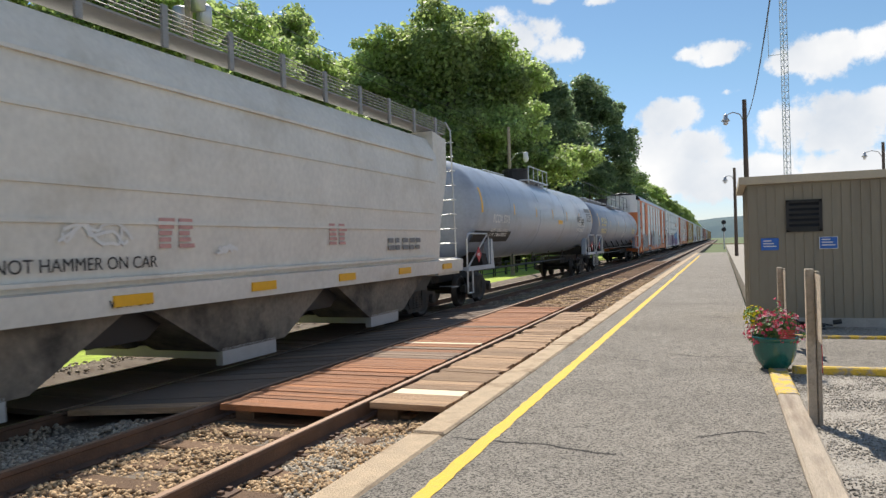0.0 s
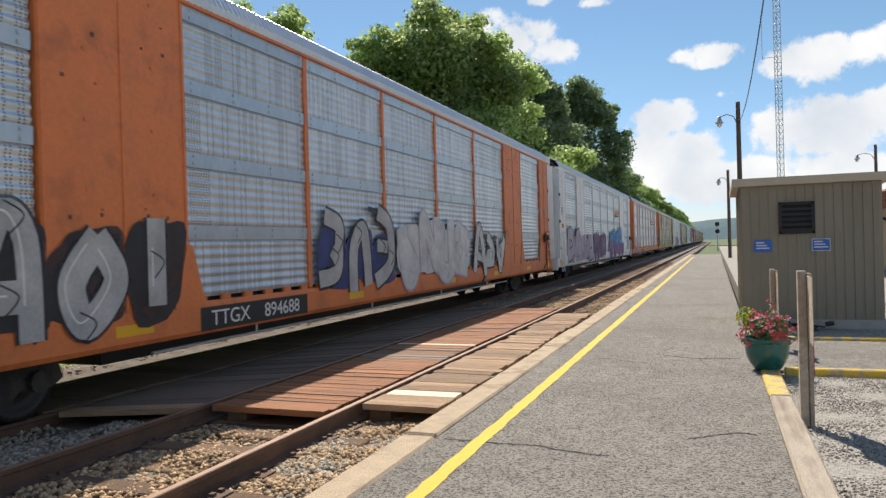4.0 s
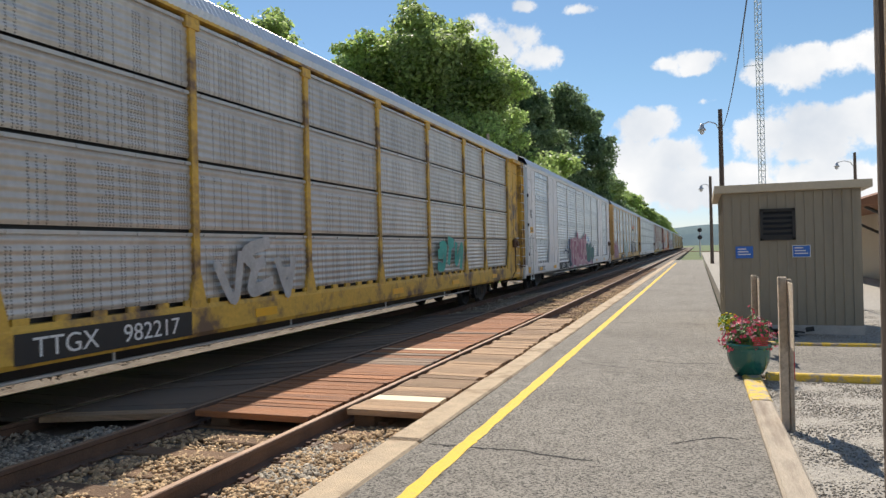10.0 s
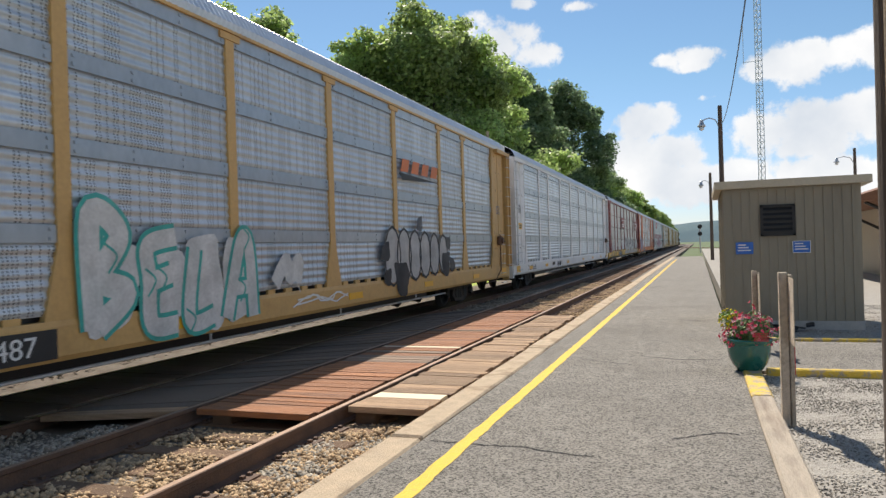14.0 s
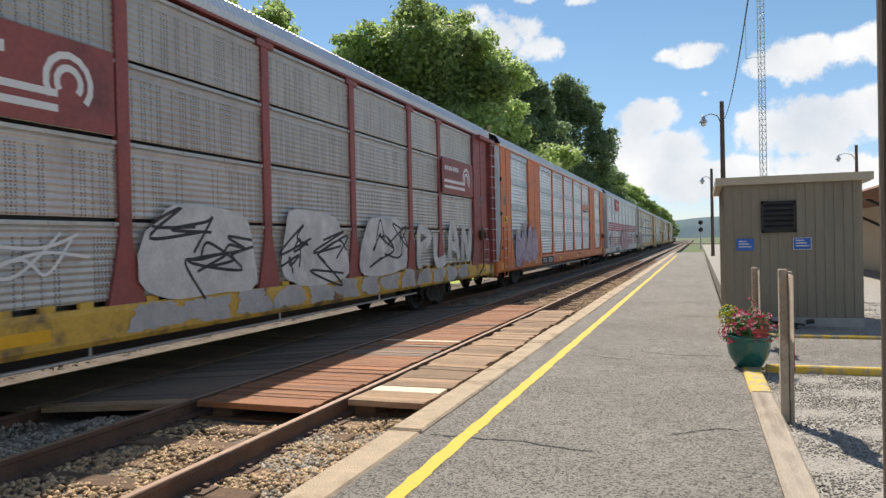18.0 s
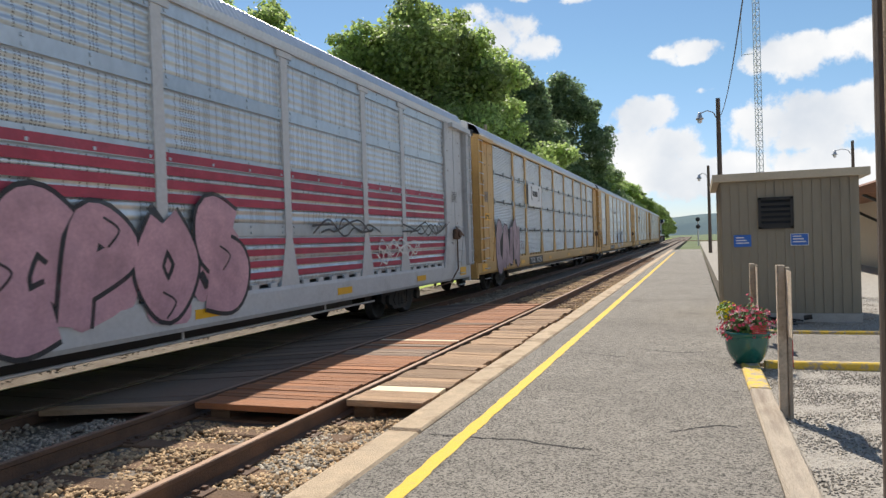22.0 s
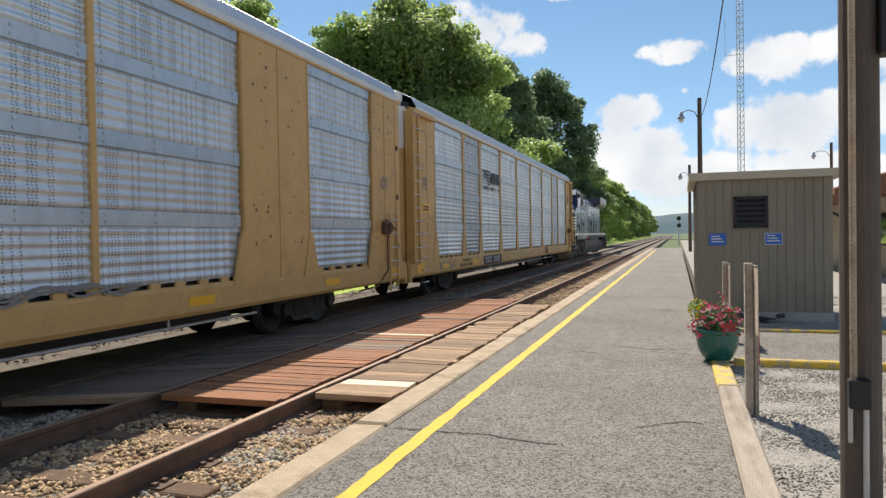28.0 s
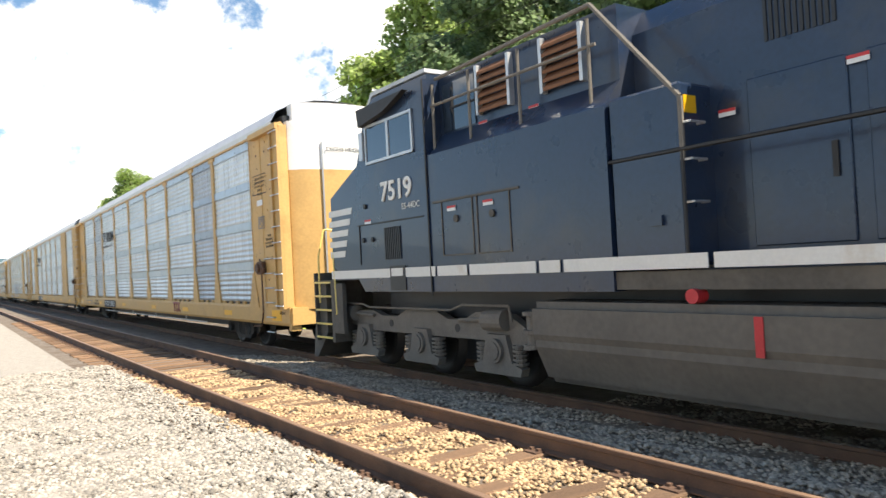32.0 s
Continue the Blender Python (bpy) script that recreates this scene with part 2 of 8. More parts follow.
def perforated(name, color, dirt, rows=False, metal=0.75, band=1.0):
    """Galvanised side screen: columns of small dark holes, streaks and dull patches."""
    m = mat(name, color, rough=0.34, metal=metal, vary=0.16, scale=1.6, dirt=dirt, dirt_at=(0.48, 0.75), dscale=1.1, rand=0.08, stretch=(1, 1, 0.5))
    nt = m.node_tree
    N, Lk = nt.nodes.new, nt.links.new
    b = nt.nodes["Principled BSDF"]
    tc, sp = N("ShaderNodeTexCoord"), N("ShaderNodeSeparateXYZ")
    Lk(tc.outputs["Object"], sp.inputs[0])

    def op(kind, a, c):
        n = N("ShaderNodeMath")
        n.operation = kind
        for i, v in enumerate((a, c)):
            if isinstance(v, (int, float)):
                n.inputs[i].default_value = v
            elif v is not None:
                Lk(v, n.inputs[i])
        return n.outputs[0]
    y, z = sp.outputs["Y"], sp.outputs["Z"]
    oi, wn, w2 = N("ShaderNodeObjectInfo"), N("ShaderNodeTexWhiteNoise"), N("ShaderNodeTexNoise")
    wn.noise_dimensions = "1D"
    col = op("FLOOR", op("MULTIPLY", y, 1 / 0.055), None)
    Lk(op("ADD", col, op("MULTIPLY", oi.outputs["Random"], 300.0)), wn.inputs["W"])
    w2.inputs["Scale"].default_value = 3.5
    Lk(tc.outputs["Object"], w2.inputs["Vector"])
    fy = op("ABSOLUTE", op("SUBTRACT", op("FRACT", op("MULTIPLY", y, 1 / 0.055), None), 0.5), None)
    fz = op("ABSOLUTE", op("SUBTRACT", op("FRACT", op("MULTIPLY", z, 1 / (0.0585 if rows else 0.036)), None), 0.5), None)
    hole = op("MULTIPLY", op("LESS_THAN", fy, 0.3 if rows else 0.16), op("LESS_THAN", fz, 0.16 if rows else 0.3))
    if rows:
        # slots in full rows, with plain strips at both ends of the sheet
        ends = N("ShaderNodeSeparateXYZ")
        Lk(tc.outputs["Generated"], ends.inputs[0])
        grp = op("LESS_THAN", op("ABSOLUTE", op("SUBTRACT", ends.outputs["Y"], 0.5), None), 0.455)
    else:
        grp = op("MULTIPLY", op("GREATER_THAN", wn.outputs["Value"], 0.55), op("GREATER_THAN", w2.outputs["Fac"], 0.3))
    row = op("LESS_THAN", z, 0.93 if rows else 0.755)
    hole = op("MULTIPLY", op("MULTIPLY", hole, grp), row)
    mx = N("ShaderNodeMix")
    mx.data_type = "RGBA"
    src = b.inputs["Base Color"].links[0].from_socket
    Lk(hole, mx.inputs[0]), Lk(src, mx.inputs[6])
    mx.inputs[7].default_value = (0.03, 0.03, 0.032, 1)
    lap = N("ShaderNodeMix")
    lap.data_type, lap.blend_type = "RGBA", "MULTIPLY"
    lap.inputs[7].default_value = (band, band, band * 1.02, 1)
    Lk(op("SUBTRACT", 1.0, row), lap.inputs[0])
    Lk(mx.outputs[2], lap.inputs[6]), Lk(lap.outputs[2], b.inputs["Base Color"])
    Lk(op("MULTIPLY", op("SUBTRACT", 1.0, hole), metal), b.inputs["Metallic"])
    return m


ASPHALT = mat("asphalt", (0.262, 0.236, 0.2), 0.9, vary=0.24, scale=5, bump=0.9, bscale=110, dirt=(0.27, 0.255, 0.23), dirt_at=(0.45, 0.75), dscale=0.5, speck=0.8)
YELLOW = mat("yellow_road_paint", (0.78, 0.5, 0.03), 0.65, vary=0.12, scale=8, bump=0.5, bscale=110, dirt=(0.45, 0.35, 0.1), dirt_at=(0.6, 0.75), dscale=7)
YELLOW_WORN = mat("worn_yellow_on_timber", (0.75, 0.5, 0.06), 0.75, vary=0.15, scale=6, bump=0.6, bscale=40, dirt=(0.42, 0.34, 0.25), dirt_at=(0.47, 0.56), dscale=6)
KERB = mat("kerb_concrete", (0.52, 0.4, 0.27), 0.9, vary=0.22, scale=6, bump=0.8, bscale=70, dirt=(0.27, 0.18, 0.11), dirt_at=(0.5, 0.72), dscale=2)
TIMBER = mat("weathered_timber", (0.47, 0.39, 0.3), 0.85, vary=0.25, scale=5, bump=0.7, bscale=30, stretch=(5, 0.5, 5), dirt=(0.25, 0.19, 0.14), dirt_at=(0.5, 0.7), rand=0.15)
DECK_RED = mat("red_brown_deck_board", (0.37, 0.15, 0.058), 0.75, vary=0.32, scale=4, bump=0.7, bscale=25, stretch=(0.5, 9, 6), dirt=(0.2, 0.1, 0.06), dirt_at=(0.48, 0.68), rand=0.2)
DECK_FADED = mat("faded_grey_deck_board", (0.3, 0.21, 0.145), 0.8, vary=0.25, scale=4, bump=0.6, bscale=25, stretch=(0.6, 8, 6), dirt=(0.2, 0.12, 0.08), dirt_at=(0.48, 0.7), rand=0.2)
DECK_PALE = mat("pale_deck_board", (0.43, 0.28, 0.165), 0.8, vary=0.35, scale=4, bump=0.8, bscale=25, stretch=(0.5, 9, 6), dirt=(0.23, 0.13, 0.08), dirt_at=(0.5, 0.75), rand=0.25)
DECK_NEW = mat("new_pine_board", (0.85, 0.7, 0.48), 0.75, vary=0.1, scale=4, bump=0.3, bscale=25, stretch=(0.6, 6, 6))
DECK_GREY = mat("grey_deck_board", (0.18, 0.132, 0.098), 0.85, vary=0.22, scale=4, bump=0.6, bscale=25, stretch=(0.6, 6, 6), rand=0.2)
RAIL = mat("rusted_rail", (0.14, 0.078, 0.048), 0.8, vary=0.25, scale=5, bump=0.3, bscale=60, dirt=(0.06, 0.038, 0.028), dirt_at=(0.45, 0.7))
RAIL_TOP = mat("polished_rail_head", (0.42, 0.36, 0.32), 0.35, 0.9, vary=0.15, scale=3, stretch=(10, 0.4, 1))
RAIL_RUST = mat("rust_rail_head", (0.3, 0.19, 0.125), 0.5, 0.3, vary=0.2, scale=4)
TIE = mat("creosote_tie", (0.2, 0.12, 0.07), 0.9, vary=0.3, scale=4, bump=0.8, bscale=25, stretch=(0.6, 5, 5), rand=0.3)
STONE = mat("ballast_stone", (0.37, 0.32, 0.25), 0.9, vary=0.25, scale=7, bump=0.5, bscale=50)
GRAVEL = mat("grey_gravel", (0.38, 0.345, 0.295), 0.95, vary=0.35, scale=14, bump=1.0, bscale=45, dirt=(0.3, 0.27, 0.235), dirt_at=(0.45, 0.7), dscale=9)
BALLAST = mat("ballast_bed", (0.2, 0.165, 0.13), 0.95, vary=0.4, scale=12, bump=1.0, bscale=40, dirt=(0.11, 0.075, 0.05), dirt_at=(0.45, 0.7), dscale=3)
GRASS = mat("lawn", (0.36, 0.47, 0.055), 0.9, vary=0.3, scale=3, bump=0.8, bscale=60, dirt=(0.3, 0.38, 0.07), dirt_at=(0.5, 0.7), dscale=0.6)
EARTH = mat("far_ground", (0.12, 0.15, 0.065), 0.95, vary=0.3, scale=0.3, bump=0.5, bscale=8, dirt=(0.1, 0.14, 0.04), dirt_at=(0.45, 0.6), dscale=0.03)
SHED = mat("taupe_metal_siding", (0.27, 0.235, 0.175), 0.55, vary=0.08, scale=2, dirt=(0.19, 0.16, 0.12), dirt_at=(0.5, 0.8), dscale=1.5, stretch=(1, 1, 0.2))
SHED_TRIM = mat("beige_roof_trim", (0.5, 0.43, 0.32), 0.6, vary=0.1, scale=3)
DARK = mat("dark_metal", (0.028, 0.027, 0.027), 0.55, 0.3, vary=0.25, scale=6)
BLACK = mat("black_paint", (0.015, 0.015, 0.016), 0.45, vary=0.2, scale=6)
CONCRETE = mat("concrete", (0.42, 0.4, 0.37), 0.9, vary=0.2, scale=5, bump=0.5, bscale=60)
POLE = mat("pole_wood", (0.12, 0.09, 0.07), 0.85, vary=0.3, scale=4, bump=0.5, bscale=25, stretch=(6, 6, 0.5))
GALV = mat("galvanised_steel", (0.55, 0.56, 0.57), 0.45, 0.7, vary=0.15, scale=5)
WHITE = mat("white_paint", (0.75, 0.75, 0.74), 0.5, vary=0.06, scale=3)
BLUE = mat("blue_sign", (0.02, 0.13, 0.5), 0.4, vary=0.08, scale=5)
POT = mat("green_glazed_pot", (0.012, 0.12, 0.1), 0.25, vary=0.15, scale=6, coat=0.3)
LEAF = mat("maple_leaf", (0.255, 0.325, 0.115), 0.5, vary=0.3, scale=0.9, rand=0.15, dirt=(0.3, 0.37, 0.125), dirt_at=(0.5, 0.65), dscale=0.5)
LEAF_D = mat("dark_leaf", (0.15, 0.21, 0.105), 0.5, vary=0.3, scale=0.9, rand=0.15, dirt=(0.16, 0.215, 0.1), dirt_at=(0.5, 0.65), dscale=0.5)
BARK = mat("bark", (0.09, 0.07, 0.055), 0.9, vary=0.3, scale=6, bump=0.8, bscale=20)
WHEEL = mat("wheel_steel", (0.05, 0.042, 0.036), 0.55, 0.5, vary=0.25, scale=6)
TRUCK = mat("truck_casting", (0.036, 0.031, 0.027), 0.8, 0.1, vary=0.3, scale=6, dirt=(0.1, 0.075, 0.055), dirt_at=(0.5, 0.7), dscale=3)
# the blue of distant haze is put into the hill's own colour
HILL = mat("hazy_wooded_hill", (0.075, 0.13, 0.14), 0.95, vary=0.3, scale=0.02, dirt=(0.06, 0.11, 0.13), dirt_at=(0.45, 0.6), dscale=0.01)

STONE_TAN = mat("rust_stained_stone", (0.47, 0.325, 0.185), 0.9, vary=0.25, scale=7, bump=0.5, bscale=50)
STONE_YARD = mat("fine_yard_gravel", (0.36, 0.325, 0.275), 0.95, vary=0.25, scale=7, bump=0.5, bscale=60)
CRACK = mat("crack_filler", (0.03, 0.028, 0.026), 0.95, vary=0.3, scale=9)
SPRUCE = mat("blue_spruce_needles", (0.19, 0.28, 0.24), 0.7, vary=0.3, scale=2)


def misted(m):
    """Sprayed paint: the surface under it shows through in a fine uneven mist."""
    nt = m.node_tree
    b, out = nt.nodes["Principled BSDF"], nt.nodes["Material Output"]
    tc, n, mr = nt.nodes.new("ShaderNodeTexCoord"), nt.nodes.new("ShaderNodeTexNoise"), nt.nodes.new("ShaderNodeMapRange")
    tr, mx = nt.nodes.new("ShaderNodeBsdfTransparent"), nt.nodes.new("ShaderNodeMixShader")
    n.inputs["Scale"].default_value, n.inputs["Detail"].default_value = 2.4, 8
    mr.inputs["From Min"].default_value, mr.inputs["From Max"].default_value = 0.35, 0.7
    mr.inputs["To Min"].default_value, mr.inputs["To Max"].default_value = 0.02, 0.26
    nt.links.new(tc.outputs["Object"], n.inputs["Vector"]), nt.links.new(n.outputs["Fac"], mr.inputs["Value"]), nt.links.new(mr.outputs[0], mx.inputs[0])
    nt.links.new(b.outputs[0], mx.inputs[1]), nt.links.new(tr.outputs[0], mx.inputs[2]), nt.links.new(mx.outputs[0], out.inputs["Surface"])
    return m


def translucent(m, share):
    """Lets sunlight through thin leaves."""
    nt = m.node_tree
    b, out = nt.nodes["Principled BSDF"], nt.nodes["Material Output"]
    tr, mx, sc = nt.nodes.new("ShaderNodeBsdfTranslucent"), nt.nodes.new("ShaderNodeMixShader"), nt.nodes.new("ShaderNodeVectorMath")
    sc.operation, sc.inputs["Scale"].default_value = "SCALE", 2.0
    nt.links.new(b.inputs["Base Color"].links[0].from_socket, sc.inputs[0]), nt.links.new(sc.outputs[0], tr.inputs["Color"])
    mx.inputs[0].default_value = share
    nt.links.new(b.outputs[0], mx.inputs[1]), nt.links.new(tr.outputs[0], mx.inputs[2]), nt.links.new(mx.outputs[0], out.inputs["Surface"])


# ---- mesh tools ----


def box(bm, x0, x1, y0, y1, z0, z1, bevel=0.0):
    r = bmesh.ops.create_cube(bm, size=1.0)
    bmesh.ops.scale(bm, vec=(abs(x1 - x0), abs(y1 - y0), abs(z1 - z0)), verts=r["verts"])
    bmesh.ops.translate(bm, vec=((x0 + x1) / 2, (y0 + y1) / 2, (z0 + z1) / 2), verts=r["verts"])
    if bevel:
        es = list({e for v in r["verts"] for e in v.link_edges})
        bmesh.ops.bevel(bm, geom=es, offset=bevel, segments=1, affect="EDGES")
    return r["verts"]


def rod(bm, p0, p1, r, seg=8, r2=None):
    p0, p1 = Vector(p0), Vector(p1)
    d = p1 - p0
    c = bmesh.ops.create_cone(bm, cap_ends=True, segments=seg, radius1=r, radius2=r if r2 is None else r2, depth=d.length)
    q = Vector((0, 0, 1)).rotation_difference(d).to_matrix().to_4x4()
    bmesh.ops.transform(bm, matrix=Matrix.Translation((p0 + p1) / 2) @ q, verts=c["verts"])
    return c["verts"]


def bent(bm, pts, r, seg=6):
    for a, c in zip(pts, pts[1:]):
        rod(bm, a, c, r, seg)


def prism(bm, prof, axis, a, c):
    """Extrudes a closed outline: along y from (x, z) pairs, along x from (y, z) pairs, along z from (x, y) pairs."""
    def at(p, s):
        return (p[0], s, p[1]) if axis == "y" else (s, p[0], p[1]) if axis == "x" else (p[0], p[1], s)
    lo, hi = [bm.verts.new(at(p, a)) for p in prof], [bm.verts.new(at(p, c)) for p in prof]
    n = len(prof)
    fs = [bm.faces.new((lo[i], lo[(i + 1) % n], hi[(i + 1) % n], hi[i])) for i in range(n)]
    fs += [bm.faces.new(lo[::-1]), bm.faces.new(hi)]
    bmesh.ops.recalc_face_normals(bm, faces=fs)
    return fs


def revolve(bm, prof, seg=24, m=None):
    """Turns (radius, z) pairs round z."""
    rings = []
    for r, z in prof:
        rings.append([bm.verts.new((r * math.cos(2 * math.pi * i / seg), r * math.sin(2 * math.pi * i / seg), z)) for i in range(seg)])
    fs = []
    for a, c in zip(rings, rings[1:]):
        fs += [bm.faces.new((a[i], a[(i + 1) % seg], c[(i + 1) % seg], c[i])) for i in range(seg)]
    fs += [bm.faces.new(rings[0][::-1]), bm.faces.new(rings[-1])]
    if m is not None:
        bmesh.ops.transform(bm, matrix=m, verts=[v for r in rings for v in r])
    for f in fs:
        f.smooth = True
    return fs


def mesh_of(name, bm, material, smooth=False):
    me = bpy.data.meshes.new(name)
    bm.to_mesh(me)
    bm.free()
    for x in material if isinstance(material, (list, tuple)) else [material]:
        me.materials.append(x)
    if smooth:
        me.shade_smooth()
        me.set_sharp_from_angle(angle=radians(35))
    return me


def part(name, bm, material, parent=None, label="", smooth=False):
    me = bm if isinstance(bm, bpy.types.Mesh) else mesh_of(name, bm, material, smooth)
    ob = new(name, me)
    if parent is not None:
        ob.parent = parent
    return tagged(ob, label)


def quick(name, material, parent, *boxes, bevel=0.0, label=""):
    bm = bmesh.new()
    for bx in boxes:
        box(bm, *bx, bevel=bevel)
    return part(name, bm, material, parent, label)


def thing(name, label, category, m=None, group="", kind=""):
    ob = tagged(new(name), label, category, group, kind)
    if m is not None:
        ob.matrix_basis = m
    return ob


# ---- ground, tracks, platform ----
TRAIN_X, TRAIN_Z = -8.0, -0.18
NEAR_X, GAUGE = -4.35, 0.79  # GAUGE: half the distance between the rail heads


def flat(name, material, x0, x1, y0, y1, z, nx=1, ny=1, rough=0.0):
    bm = bmesh.new()
    g = [[bm.verts.new((x0 + (x1 - x0) * i / nx, y0 + (y1 - y0) * j / ny, z + random.uniform(-rough, rough))) for j in range(ny + 1)] for i in range(nx + 1)]
    for i in range(nx):
        for j in range(ny):
            bm.faces.new((g[i][j], g[i + 1][j], g[i + 1][j + 1], g[i][j + 1]))
    return part(name, bm, material)


tagged(flat("ground", EARTH, -2500, 2500, -2500, 3500, -0.62), "flat grey-green ground reaching the wooded hills", "ground", kind="structure")


def slab(name, material, x0, x1, y0, y1, z0, z1, label, category, kind="structure"):
    bm = bmesh.new()
    box(bm, x0, x1, y0, y1, z0, z1)
    return tagged(part(name, bm, material), label, category, kind=kind)


slab("lawn_strip", GRASS, -60, -10.75, -120, 420, -0.8, -0.42, "bright green mown lawn beside the railway", "lawn")
def ballast_bed():
    bm = bmesh.new()
    prism(bm, [(-11.6, -0.9), (-2.56, -0.9), (-2.56, -0.2), (-5.9, -0.2), (-6.75, -0.33), (-9.35, -0.33), (-9.75, -0.21), (-10.15, -0.21), (-10.85, -0.43)], "y", -300, 500)
    tagged(part("ballast_bed", bm, BALLAST), "bed of grey and rust-stained track ballast", "ballast", kind="structure")


ballast_bed()
slab("yard_gravel", GRAVEL, 0.69, 60, -120, 160, -0.8, -0.06, "loose grey crushed gravel of the station yard", "gravel")
slab("side_gravel", GRAVEL, -2.55, 0.69, -300, 0.9, -0.8, -0.1, "pale crushed gravel beside the track", "gravel")
platform = slab("platform_pavement", ASPHALT, -2.24, 0.47, 0.9, 80, -0.6, 0.0, "worn grey asphalt station platform with cracks", "platform")


def platform_bits():
    bm = bmesh.new()
    prev, yy = None, 0.9
    while yy < 69:
        a, b2 = -1.91 + random.uniform(-0.009, 0.009), -1.79 + random.uniform(-0.009, 0.009)
        cur = (bm.verts.new((a, yy, 0.004)), bm.verts.new((b2, yy, 0.004)))
        if prev:
            bm.faces.new((prev[0], prev[1], cur[1], cur[0]))
        prev = cur
        yy += random.uniform(0.05, 0.16) if yy < 25 else 1.0
    tagged(part("safety_line", bm, YELLOW), "worn yellow safety line painted along the platform", "line", kind="structure")
    y = 0.9
    edge = tagged(new("platform_edge"), "weathered concrete kerb blocks along the platform edge", "kerb", kind="structure")
    while y < 79:
        n = random.choice((2.4, 3.0, 3.6))
        bm = bmesh.new()
        d = random.uniform(-0.02, 0.02)
        box(bm, -2.56 + d, -2.245, y + 0.01, min(y + n, 80) - 0.01, -0.5, 0.02 + random.uniform(-0.008, 0.008), bevel=0.02)
        part("kerb_block", bm, KERB, edge)
        y += n
    for pts in (((-2.17, 5.68), (-1.8, 5.66), (-1.34, 5.66), (-1.01, 5.56), (-0.77, 5.52)), ((-0.24, 6.17), (-0.07, 6.31), (0.16, 6.47), (0.29, 6.43)),
                ((-1.58, 15.73), (-0.77, 15.68), (0.22, 15.42)), ((-0.84, 10.63), (-0.3, 10.36), (0.35, 10.48)), ((-1.49, 10.16), (-0.78, 9.8))):
        bm = bmesh.new()
        prev, n = None, 0
        for a, c in zip(pts, pts[1:]):
            for k in range(9):
                t = k / 9
                x, yy = a[0] + (c[0] - a[0]) * t + random.uniform(-0.012, 0.012), a[1] + (c[1] - a[1]) * t + random.uniform(-0.02, 0.02)
                w = random.uniform(0.006, 0.02)
                cur = (bm.verts.new((x, yy - w, 0.003)), bm.verts.new((x, yy + w, 0.003)))
                if prev:
                    bm.faces.new((prev[0], cur[0], cur[1], prev[1]))
                prev = cur
        tagged(part("pavement_crack", bm, CRACK), "dark crack in the asphalt", "crack", kind="structure")
    timb = tagged(new("edging_timber"), "weathered grey squared timbers edging the platform", "timber", kind="structure")
    for y0, y1, m in ((0.9, 4.6, TIMBER), (4.62, 7.98, TIMBER), (8.0, 9.6, YELLOW_WORN), (9.62, 14.0, TIMBER)):
        bm = bmesh.new()
        box(bm, 0.475, 0.685, y0, y1, -0.3, 0.025, bevel=0.02)
        part("timber", bm, m, timb)


platform_bits()


def rail_profile():
    return [(-0.07, -0.178), (0.07, -0.178), (0.07, -0.165), (0.012, -0.145), (0.012, -0.05), (0.036, -0.036), (0.036, -0.004), (0.028, 0.0),
            (-0.028, 0.0), (-0.036, -0.004), (-0.036, -0.036), (-0.012, -0.05), (-0.012, -0.145), (-0.07, -0.165)]


def track(cx, z, y0, y1, head, ties, label):
    t = tagged(new("railway_track"), label, "track", kind="structure")
    t.location = (cx, 0, z)
    for s in (-1, 1):
        bm = bmesh.new()
        prism(bm, [(x + s * GAUGE, zz) for x, zz in rail_profile()], "y", y0, y1)
        r = part("rail", bm, RAIL, t)
        bm = bmesh.new()
        box(bm, s * GAUGE - 0.027, s * GAUGE + 0.027, y0, y1, -0.002, 0.002)
        part("rail_head", bm, head, r, "bright worn running surface")
    bm = bmesh.new()
    box(bm, -1.3, 1.3, -0.115, 0.115, -0.34, -0.172, bevel=0.012)
    tie_me = mesh_of("tie", bm, TIE)
    bm = bmesh.new()
    for s in (-1, 1):
        box(bm, s * GAUGE - 0.18, s * GAUGE + 0.18, -0.09, 0.09, -0.172, -0.158)
        for dx in (-0.1, 0.1):
            for dy in (-0.05, 0.05):
                box(bm, s * GAUGE + dx - 0.02, s * GAUGE + dx + 0.02, dy - 0.02, dy + 0.02, -0.16, -0.135)
    plate_me = mesh_of("tie_plate", bm, RAIL)
    y = ties[0]
    while y < ties[1]:
        o = part("tie", tie_me, None, t)
        o.location = (random.uniform(-0.05, 0.05), y, random.uniform(-0.012, 0.01))
        o.rotation_euler = (0, 0, random.uniform(-0.02, 0.02))
        p = part("tie_plate", plate_me, None, o)
        p.location.x = -o.location.x
        y += 0.53 + random.uniform(-0.02, 0.02)
    return t


track(NEAR_X, 0.0, -250, 400, RAIL_RUST, (-45, 60), "railway track with rusty rails on wooden ties")
track(TRAIN_X, TRAIN_Z, -300, 480, RAIL_TOP, (-30, 40), "railway track with worn bright rail heads under the train")

